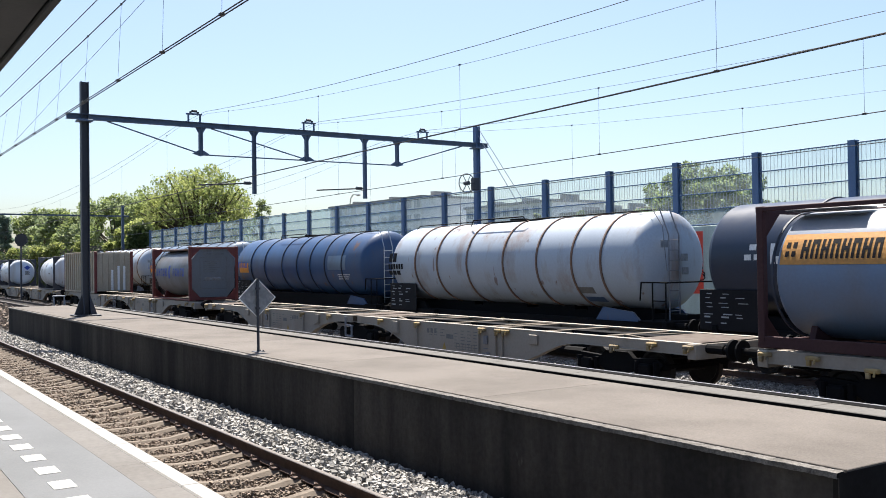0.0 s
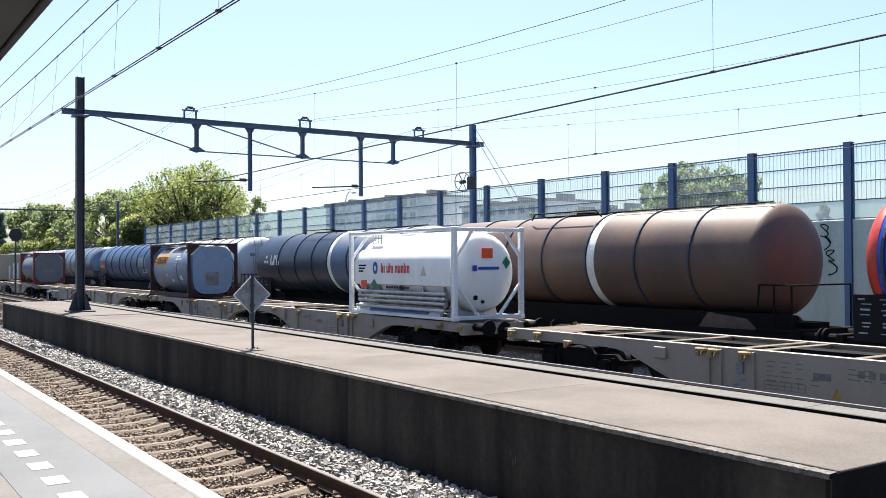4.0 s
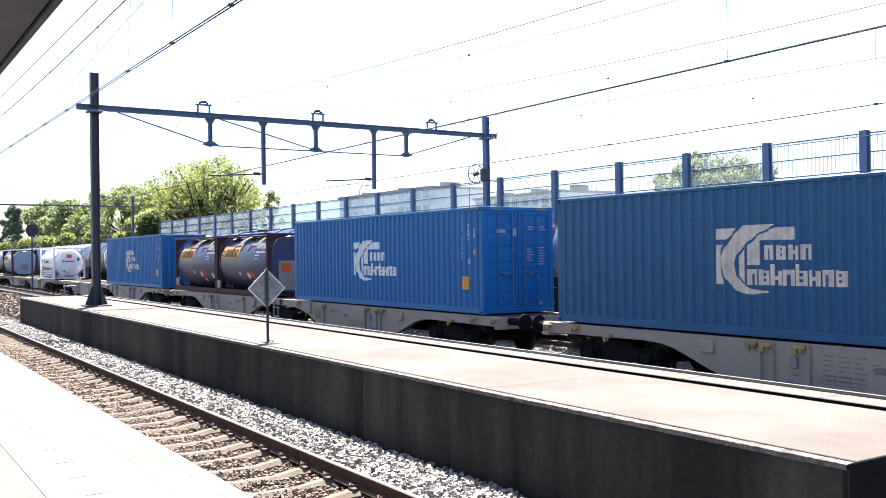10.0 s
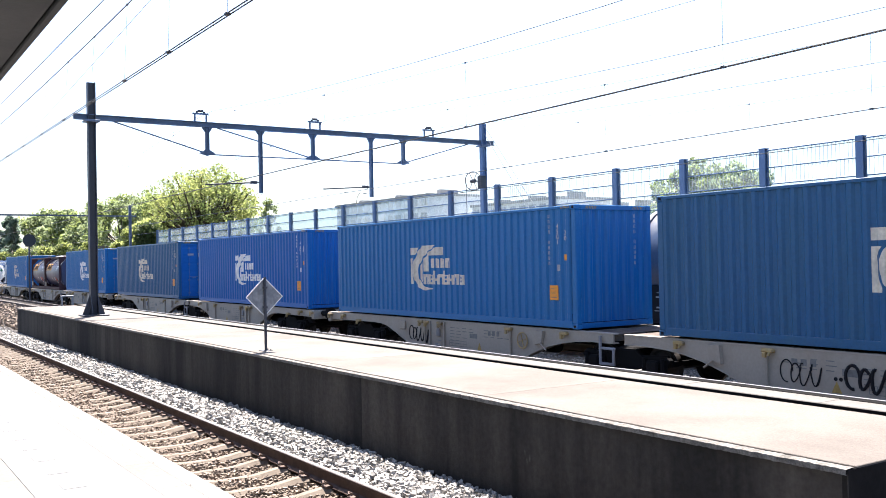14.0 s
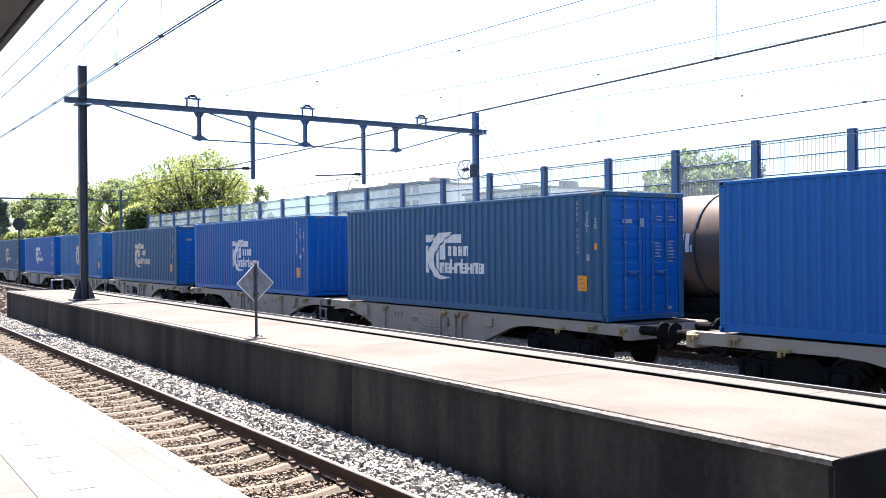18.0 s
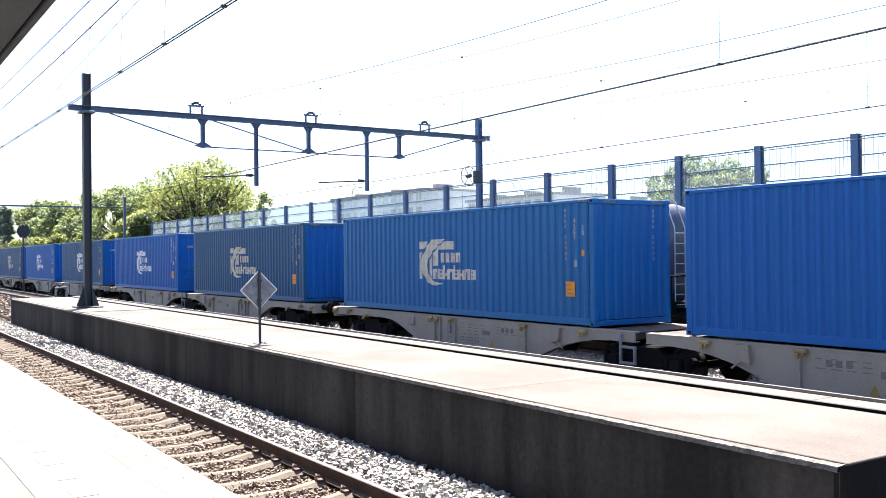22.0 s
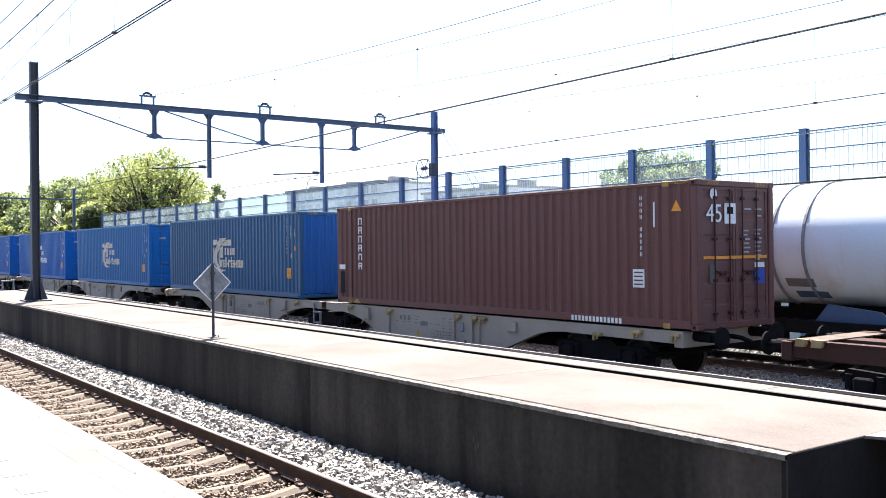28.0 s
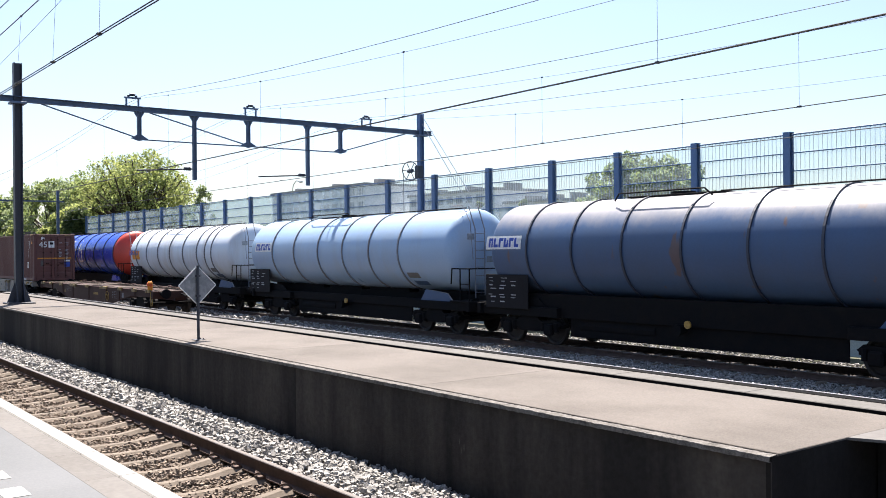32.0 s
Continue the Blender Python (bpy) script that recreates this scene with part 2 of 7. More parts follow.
M["mast"] = surface("dark_mast_paint", (0.028, 0.034, 0.05), 0.5, dirt=(0.06, 0.055, 0.055), dirt_amount=0.4, streak=3)
M["post_blue"] = surface("blue_post_paint", (0.075, 0.14, 0.285), 0.5, dirt=(0.09, 0.14, 0.24), dirt_amount=0.5, streak=4)
M["wire"] = surface("oxidised_copper_wire", (0.045, 0.047, 0.05), 0.5, 0.3, bump=0)
M["platform"] = surface("worn_platform_concrete", (0.115, 0.1, 0.087), 0.9, dirt=(0.072, 0.062, 0.053), dirt_amount=0.75, dirt_scale=0.55, spot=(0.15, 0.135, 0.118), spot_scale=30, spot_from=0.7, grain=45, grain_amount=0.16, bump=0.35, bump_scale=60)
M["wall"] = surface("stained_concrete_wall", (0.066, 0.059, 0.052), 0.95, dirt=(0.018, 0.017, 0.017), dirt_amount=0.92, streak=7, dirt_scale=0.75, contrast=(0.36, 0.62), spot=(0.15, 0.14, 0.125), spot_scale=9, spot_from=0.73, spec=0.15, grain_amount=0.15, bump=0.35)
M["coping"] = surface("grey_coping_concrete", (0.108, 0.102, 0.094), 0.9, dirt=(0.071, 0.065, 0.06), dirt_amount=0.5, dirt_scale=2.5, bump=0.3)
M["broken"] = surface("broken_edge_concrete", (0.151, 0.14, 0.127), 0.95, dirt=(0.048, 0.043, 0.037), dirt_amount=0.9, dirt_scale=9, grain=60, grain_amount=0.3, bump=1.0, bump_scale=70)
M["slab"] = surface("smooth_platform_asphalt", (0.098, 0.104, 0.113), 0.7, dirt=(0.08, 0.086, 0.092), dirt_amount=0.5, dirt_scale=0.7, grain=60, grain_amount=0.08)
M["border"] = surface("beige_platform_paving", (0.126, 0.119, 0.113), 0.85, dirt=(0.102, 0.094, 0.087), dirt_amount=0.6, dirt_scale=1.5, grain_amount=0.1, spread=0.06)
M["white_line"] = surface("white_edge_coping", (0.281, 0.276, 0.268), 0.7, dirt=(0.281, 0.27, 0.254), dirt_amount=0.5, dirt_scale=1.5)
M["tile"] = surface("white_guide_tile", (0.409, 0.409, 0.403), 0.7, dirt=(0.363, 0.363, 0.35), dirt_amount=0.5, dirt_scale=4)
M["wall_black"] = surface("near_black_concrete", (0.022, 0.02, 0.019), 0.95, dirt=(0.012, 0.011, 0.011), dirt_amount=0.8, streak=4, dirt_scale=1.5, spec=0.1, bump=0.3)
M["stone"] = surface("ballast_stone", (0.33, 0.32, 0.304), 0.95, dirt=(0.132, 0.119, 0.106), dirt_amount=0.7, dirt_scale=8, spread=0.45, islands=True, bump=0.4, bump_scale=80)
M["stone_brown"] = surface("rust_dusted_ballast_stone", (0.2, 0.16, 0.125), 0.95, dirt=(0.105, 0.075, 0.055), dirt_amount=0.7, dirt_scale=7, spread=0.35, islands=True, bump=0.4, bump_scale=80)
M["bed"] = surface("ballast_bed", (0.04, 0.033, 0.028), 0.95, dirt=(0.017, 0.013, 0.011), dirt_amount=0.9, dirt_scale=9, grain=35, grain_amount=0.5, bump=1.0, bump_scale=22)
M["sleeper"] = surface("weathered_concrete_sleeper", (0.147, 0.119, 0.093), 0.9, dirt=(0.095, 0.074, 0.056), dirt_amount=0.6, dirt_scale=5, spread=0.1, bump=0.3)
M["rail"] = surface("rusty_rail_side", (0.085, 0.055, 0.043), 0.75, 0.2, dirt=(0.05, 0.033, 0.027), dirt_amount=0.6, dirt_scale=4)
M["rail_top"] = surface("polished_rail_head", (0.152, 0.135, 0.122), 0.45, 0.7, dirt=(0.086, 0.066, 0.056), dirt_amount=0.3, dirt_scale=3)
M["earth"] = surface("dry_grass_and_earth", (0.059, 0.063, 0.03), 1.0, dirt=(0.086, 0.073, 0.05), dirt_amount=0.8, dirt_scale=0.4, grain=6, grain_amount=0.4, bump=0.6, bump_scale=8)
M["barrier_wall"] = surface("pale_teal_barrier_concrete", (0.42, 0.5, 0.49), 0.8, dirt=(0.28, 0.31, 0.3), dirt_amount=0.6, streak=4)
M["grid_wire"] = surface("galvanised_grid_wire", (0.5, 0.52, 0.54), 0.45, 0.3, bump=0)
M["red_wall"] = surface("red_painted_panel", (0.55, 0.045, 0.025), 0.6, dirt=(0.35, 0.05, 0.035), dirt_amount=0.4)
M["bark"] = surface("bark", (0.07, 0.055, 0.04), 0.95, dirt=(0.035, 0.028, 0.02), dirt_amount=0.7, dirt_scale=6, bump=0.8)
M["canopy"] = surface("dark_canopy_cladding", (0.02, 0.022, 0.026), 0.6, dirt_amount=0.3)
# Wall, roof and window colours are paled to stand for distance haze.
M["building"] = surface("haze_paled_wall", (0.8, 0.81, 0.82), 0.9, dirt=(0.6, 0.6, 0.6), dirt_amount=0.5, dirt_scale=0.3)
M["roofing"] = surface("grey_roofing", (0.3, 0.3, 0.3), 0.9, dirt_amount=0.4)
M["window"] = surface("haze_paled_window", (0.36, 0.39, 0.42), 0.25, dirt=(0.22, 0.24, 0.27), dirt_amount=0.5, bump=0)
M["sign_back"] = surface("grey_sign_back", (0.17, 0.185, 0.205), 0.45, 0.3, dirt=(0.42, 0.42, 0.43), dirt_amount=0.5, dirt_scale=6)


def leaf_material(name, a, b, glow=0.35):
    m, tree, bs = shader(name, 0.55, 0.0, 0.3)
    n, l = tree.nodes, tree.links
    g = n.new("ShaderNodeNewGeometry")
    mix = n.new("ShaderNodeMix")
    mix.data_type = "RGBA"
    mix.inputs["A"].default_value, mix.inputs["B"].default_value = rgb(a), rgb(b)
    l.new(g.outputs["Random Per Island"], mix.inputs["Factor"])
    l.new(mix.outputs["Result"], bs.inputs["Base Color"])
    tl = n.new("ShaderNodeBsdfTranslucent")
    l.new(mix.outputs["Result"], tl.inputs["Color"])
    ms = n.new("ShaderNodeMixShader")
    ms.inputs[0].default_value = glow
    l.new(bs.outputs[0], ms.inputs[1])
    l.new(tl.outputs[0], ms.inputs[2])
    l.new(ms.outputs[0], n["Material Output"].inputs["Surface"])
    return m


M["cryo_white"] = surface("clean_white_paint", (0.85, 0.85, 0.835), 0.35, dirt=(0.6, 0.59, 0.57), dirt_amount=0.3, streak=3, grain_amount=0.03, bump=0.01)
M["rod_grey"] = surface("blue_grey_rod_paint", (0.07, 0.145, 0.3), 0.5, 0.0, dirt_amount=0.4)
M["pipe_steel"] = surface("dull_pipe_steel", (0.42, 0.43, 0.46), 0.26, 0.9, dirt=(0.16, 0.155, 0.15), dirt_amount=0.6, dirt_scale=2, bump=0.03)
M["coat_black"] = surface("black_tank_paint", (0.02, 0.032, 0.062), 0.3, dirt=(0.028, 0.034, 0.05), dirt_amount=0.5, streak=2, grain_amount=0.05, bump=0.02, spec=0.4)
M["bitumen"] = surface("black_bitumen", (0.007, 0.007, 0.0075), 0.9, dirt=(0.012, 0.011, 0.01), spec=0.05)
M["ring_grey"] = surface("grey_weathered_band", (0.2, 0.21, 0.24), 0.6, dirt=(0.12, 0.09, 0.07), dirt_amount=0.6)
M["ring_rust"] = surface("rusty_band", (0.15, 0.1, 0.08), 0.7, dirt=(0.26, 0.13, 0.07), dirt_amount=0.7)
M["ring_dark"] = surface("dark_band_paint", (0.03, 0.038, 0.06), 0.55, dirt_amount=0.4)
M["print_dim"] = surface("dim_white_print", (0.33, 0.34, 0.36), 0.6, dirt_amount=0.5, dirt_scale=6)
M["leaf_light"] = leaf_material("fresh_green_leaves", (0.21, 0.25, 0.07), (0.35, 0.38, 0.145), 0.72)
M["leaf_mid"] = leaf_material("green_leaves", (0.14, 0.185, 0.06), (0.27, 0.32, 0.12), 0.72)
M["leaf_dark"] = leaf_material("dark_green_leaves", (0.17, 0.22, 0.11), (0.3, 0.35, 0.19), 0.72)
M["leaf_ivy"] = leaf_material("ivy_leaves", (0.038, 0.06, 0.019), (0.098, 0.128, 0.038), 0.45)
M["leaf_conifer"] = leaf_material("blue_green_needles", (0.15, 0.21, 0.16), (0.23, 0.29, 0.22), 0.7)


def glass_panel(name, haze, tint):
    m, tree, bs = shader(name, 0.08)
    n, l = tree.nodes, tree.links
    bs.inputs["Base Color"].default_value = (0.54, 0.6, 0.64, 1)
    tr = n.new("ShaderNodeBsdfTransparent")
    tr.inputs["Color"].default_value = rgb(tint)
    co = n.new("ShaderNodeTexCoord")
    no = n.new("ShaderNodeTexNoise")
    no.inputs["Scale"].default_value, no.inputs["Detail"].default_value = 0.8, 5
    l.new(co.outputs["Object"], no.inputs["Vector"])
    mr = n.new("ShaderNodeMapRange")
    mr.inputs["From Min"].default_value, mr.inputs["From Max"].default_value = 0.3, 0.7
    mr.inputs["To Min"].default_value, mr.inputs["To Max"].default_value = haze * 0.6, haze * 1.4
    l.new(no.outputs[0], mr.inputs["Value"])
    ms = n.new("ShaderNodeMixShader")
    l.new(mr.outputs[0], ms.inputs[0])
    l.new(tr.outputs[0], ms.inputs[1])
    tl = n.new("ShaderNodeBsdfTranslucent")
    tl.inputs["Color"].default_value = (0.58, 0.65, 0.7, 1)
    film = n.new("ShaderNodeMixShader")
    film.inputs[0].default_value = 0.55
    l.new(bs.outputs[0], film.inputs[1])
    l.new(tl.outputs[0], film.inputs[2])
    l.new(film.outputs[0], ms.inputs[2])
    l.new(ms.outputs[0], n["Material Output"].inputs["Surface"])
    return m


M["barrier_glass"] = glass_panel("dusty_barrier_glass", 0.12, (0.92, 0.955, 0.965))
# Darker tint for dirt; the thicker pale film stands in for reflected sky.
M["barrier_glass_hazy"] = glass_panel("sky_sheen_barrier_glass", 0.26, (0.7, 0.79, 0.84))
# ---- geometry helpers
class Geo:
    """A mesh in the making: vertices, faces and a material slot for each face."""

    def __init__(self):
        self.v, self.f, self.m = [], [], []

    def add(self, verts, faces, slot=0):
        o = len(self.v)
        self.v.extend(tuple(p) for p in verts)
        self.f.extend(tuple(o + i for i in face) for face in faces)
        self.m.extend([slot] * len(faces))
        return self

    def box(self, x0, x1, y0, y1, z0, z1, slot=0):
        v = [(x, y, z) for x in (x0, x1) for y in (y0, y1) for z in (z0, z1)]
        return self.add(v, [(0, 1, 3, 2), (4, 6, 7, 5), (0, 4, 5, 1), (2, 3, 7, 6), (0, 2, 6, 4), (1, 5, 7, 3)], slot)

    def cbox(self, x0, x1, y0, y1, z0, z1, c=0.02, slot=0):
        """A box with chamfered edges."""
        v, f = [], []
        for x, sx in ((x0, 1), (x1, -1)):
            for y, sy in ((y0, 1), (y1, -1)):
                for z, sz in ((z0, 1), (z1, -1)):
                    v += [(x, y + sy * c, z + sz * c), (x + sx * c, y, z + sz * c), (x + sx * c, y + sy * c, z)]
        k = lambda i, j, l, a: 3 * (4 * i + 2 * j + l) + a
        f += [tuple(k(i, j, l, 0) for j, l in ((0, 0), (0, 1), (1, 1), (1, 0))) for i in (0, 1)]
        f += [tuple(k(i, j, l, 1) for i, l in ((0, 0), (0, 1), (1, 1), (1, 0))) for j in (0, 1)]
        f += [tuple(k(i, j, l, 2) for i, j in ((0, 0), (0, 1), (1, 1), (1, 0))) for l in (0, 1)]
        for a in (0, 1):
            for b2 in (0, 1):
                f.append((k(0, a, b2, 1), k(0, a, b2, 2), k(1, a, b2, 2), k(1, a, b2, 1)))
                f.append((k(a, 0, b2, 0), k(a, 0, b2, 2), k(a, 1, b2, 2), k(a, 1, b2, 0)))
                f.append((k(a, b2, 0, 0), k(a, b2, 0, 1), k(a, b2, 1, 1), k(a, b2, 1, 0)))
                for c2 in (0, 1):
                    f.append(tuple(k(a, b2, c2, q) for q in (0, 1, 2)))
        return self.add(v, f, slot)

    def tube(self, p0, p1, r, n=8, slot=0, r1=None):
        p0, p1 = Vector(p0), Vector(p1)
        w = (p1 - p0).normalized()
        a = w.orthogonal().normalized()
        b = w.cross(a)
        v = []
        for p, q in ((p0, r), (p1, r if r1 is None else r1)):
            v += [p + q * (math.cos(2 * math.pi * i / n) * a + math.sin(2 * math.pi * i / n) * b) for i in range(n)]
        f = [(i, (i + 1) % n, n + (i + 1) % n, n + i) for i in range(n)]
        f += [tuple(range(n))[::-1], tuple(range(n, 2 * n))]
        return self.add(v, f, slot)

    def path(self, pts, r, n=6, slot=0):
        for a, b in zip(pts, pts[1:]):
            self.tube(a, b, r, n, slot)
        return self

    def lathe(self, prof, cy=0.0, cz=0.0, n=40, slot=0, a0=0.0, a1=360.0):
        """prof: (x, radius) along an axis parallel to x."""
        whole = abs(a1 - a0) >= 359.9
        k = n if whole else n + 1
        ang = [radians(a0 + (a1 - a0) * i / n) for i in range(k)]
        v = [(x, cy + r * math.cos(a), cz + r * math.sin(a)) for x, r in prof for a in ang]
        f = []
        for j in range(len(prof) - 1):
            for i in range(n):
                i2 = (i + 1) % k
                f.append((j * k + i, j * k + i2, (j + 1) * k + i2, (j + 1) * k + i))
        return self.add(v, f, slot)

    def prism(self, poly, lo, hi, axis="y", slot=0):
        """A polygon drawn in the two other axes (in the order x, y, z), drawn out along axis."""
        def put(p, d):
            return {"x": (d, p[0], p[1]), "y": (p[0], d, p[1]), "z": (p[0], p[1], d)}[axis]
        n = len(poly)
        v = [put(p, lo) for p in poly] + [put(p, hi) for p in poly]
        f = [(i, (i + 1) % n, n + (i + 1) % n, n + i) for i in range(n)] + [tuple(range(n))[::-1], tuple(range(n, 2 * n))]
        return self.add(v, f, slot)

    def strip(self, line, lo, hi, axis="z", slot=0):
        """An open line drawn in the two other axes, drawn out along axis: a sheet."""
        def put(p, d):
            return {"x": (d, p[0], p[1]), "y": (p[0], d, p[1]), "z": (p[0], p[1], d)}[axis]
        n = len(line)
        v = [put(p, lo) for p in line] + [put(p, hi) for p in line]
        return self.add(v, [(i, i + 1, n + i + 1, n + i) for i in range(n - 1)], slot)

    def mesh(self, name, mats, smooth=None):
        me = bpy.data.meshes.new(name)
        me.from_pydata(self.v, [], self.f)
        for m in (mats if isinstance(mats, (list, tuple)) else [mats]):
            me.materials.append(M[m] if isinstance(m, str) else m)
        if any(self.m):
            me.polygons.foreach_set("material_index", self.m)
        bm = bmesh.new()
        bm.from_mesh(me)
        bmesh.ops.recalc_face_normals(bm, faces=bm.faces)
        bm.to_mesh(me)
        bm.free()
        if smooth:
            me.polygons.foreach_set("use_smooth", [True] * len(me.polygons))
            me.set_sharp_from_angle(angle=radians(smooth))
        return me


def part(name, geo, mats, parent, label="", smooth=None):
    me = geo if isinstance(geo, bpy.types.Mesh) else geo.mesh(name, mats, smooth)
    ob = new(name, me)
    ob.parent = parent
    if label:
        tagged(ob, label)
    if name in ("number_column", "small_print", "owner_lettering", "graffiti_stroke", "logo", "hazard_marking", "wire_grid"):
        tagged(ob, kind="stuff")
    return ob


def thing(name, label, category, group="", kind="", at=(0, 0, 0)):
    ob = new(name)
    ob.location = at
    ob.empty_display_size = 0.2
    return tagged(ob, label, category, group, kind)


def setting(name, geo, mats, label, category, smooth=None):
    return tagged(new(name, geo if isinstance(geo, bpy.types.Mesh) else geo.mesh(name, mats, smooth)), label, category, kind="structure")


def raw_mesh(name, verts, faces, mats):
    """Large meshes straight from arrays."""
    me = bpy.data.meshes.new(name)
    me.from_pydata([tuple(v) for v in verts.tolist()], [], [tuple(f) for f in faces.tolist()])
    for m in (mats if isinstance(mats, (list, tuple)) else [mats]):
        me.materials.append(M[m])
    return me
# ---- the place: x runs along the tracks, y across them, z = 0 is the rail head of the two freight tracks
Z1 = 0.38            # rail head of the passenger track
PLAT = 1.14          # top of both platforms
TRACK_1, TRACK_2, TRACK_3, TRACK_4 = 4.05, 11.6, 15.47, 19.8
ISL_0, ISL_1 = 6.52, 9.8

g = Geo()
g.add([(-2500, -2500, -0.75), (2500, -2500, -0.75), (2500, 2500, -0.75), (-2500, 2500, -0.75)], [(0, 1, 2, 3)])
setting("ground", g, "earth", "flat ground of dry grass and earth", "ground")
g = Geo()
g.prism([(1.9, -0.74), (9.75, -0.74), (9.75, 0.16), (6.5, -0.03), (5.4, 0.20), (4.9, 0.20), (4.75, 0.1), (2.5, 0.1), (1.9, 0.1)], -420, 60, "x")
setting("ballast_bed", g, "bed", "raised bed of brown-grey track ballast", "ballast")
g = Geo()
g.prism([(9.76, -0.74), (22.6, -0.74), (22.0, -0.30), (21.4, -0.22), (18.4, -0.22), (17.6, -0.27), (16.9, -0.22), (13.6, -0.22), (13.1, 0.15), (9.76, 0.2)], -420, 60, "x")
setting("ballast_bed", g, "bed", "bed of grey track ballast under the freight tracks", "ballast")

RAIL = [(-0.075, 0), (0.075, 0), (0.075, 0.012), (0.012, 0.035), (0.009, 0.12), (0.036, 0.135), (0.036, 0.165), (0.027, 0.172),
        (-0.027, 0.172), (-0.036, 0.165), (-0.036, 0.135), (-0.009, 0.12), (-0.012, 0.035), (-0.075, 0.012)]


def rail_mesh(x0, x1):
    s = Geo()
    n = len(RAIL)
    s.add([(x, y, z - 0.172) for x in (x0, x1) for y, z in RAIL], [(i, (i + 1) % n, n + (i + 1) % n, n + i) for i in range(n) if i not in (6, 7, 8)])
    s.add([(x, y, z - 0.172) for x in (x0, x1) for y, z in RAIL], [(i, (i + 1) % n, n + (i + 1) % n, n + i) for i in (6, 7, 8)], 1)
    return s.mesh("rail", ["rail", "rail_top"])


def sleeper_mesh():
    # a concrete sleeper, thick under the rails and thin in the middle, with a chamfered top
    prof = [(-1.26, 0.0), (-1.05, 0.035), (-0.55, 0.025), (-0.25, -0.02), (0.25, -0.02), (0.55, 0.025), (1.05, 0.035), (1.26, 0.0)]
    v, f = [], []
    for y, z in prof:
        v += [(-0.15, y, -0.2), (-0.11, y, z - 0.045), (-0.05, y, z), (0.05, y, z), (0.11, y, z - 0.045), (0.15, y, -0.2)]
    for j in range(len(prof) - 1):
        for i in range(5):
            f.append((6 * j + i, 6 * j + i + 1, 6 * j + 7 + i, 6 * j + 6 + i))
    f += [tuple(range(6)), tuple(range(6 * len(prof) - 6, 6 * len(prof)))]
    return Geo().add(v, f).mesh("sleeper", "sleeper")


def clip_mesh():
    s = Geo()
    s.cbox(-0.06, 0.06, 0.06, 0.16, 0.0, 0.03, 0.008)
    s.path([(-0.05, 0.07, 0.03), (-0.05, 0.14, 0.075), (0.0, 0.16, 0.06), (0.05, 0.14, 0.075), (0.05, 0.07, 0.03)], 0.011, 5)
    return s.mesh("rail_clip", "rail")


def track(yc, z, x0, x1, step, sleepers_from, clips, label):
    t = thing("railway_track", label, "railway track", kind="structure", at=(0, yc, z))
    rm = rail_mesh(x0, x1)
    for s in (-1, 1):
        r = part("rail", rm, None, t)
        r.location = (0, s * 0.7535, 0)
    sm, cm = sleeper_mesh(), clip_mesh()
    rnd = random.Random(int(yc * 10))
    x = 9.5
    k = 0
    while x > sleepers_from:
        s = part("sleeper", sm, None, t)
        s.location = (x + rnd.uniform(-0.02, 0.02), rnd.uniform(-0.02, 0.02), -0.178 + rnd.uniform(-0.008, 0.004))
        s.rotation_euler = (0, 0, rnd.uniform(-0.012, 0.012))
        if clips and k < clips:
            for sy in (-1, 1):
                c = part("rail_clip", cm, None, t)
                c.location, c.rotation_euler = (x, 0.7535, -0.165), (0, 0, 0 if sy > 0 else math.pi)
        x -= step
        k += 1
    return t


track(TRACK_1, Z1, -420, 40, 0.642, -62, 76, "passenger track with rusty rails on pale concrete sleepers")
track(TRACK_2, Z1, -420, 40, 0.642, -40, 0, "railway track with rusty rails beside a platform")
track(TRACK_3, 0.0, -420, 40, 0.65, -70, 0, "freight track with dark rails in grey ballast")
track(TRACK_4, 0.0, -420, 40, 0.65, -70, 0, "freight track with dark rails in grey ballast")


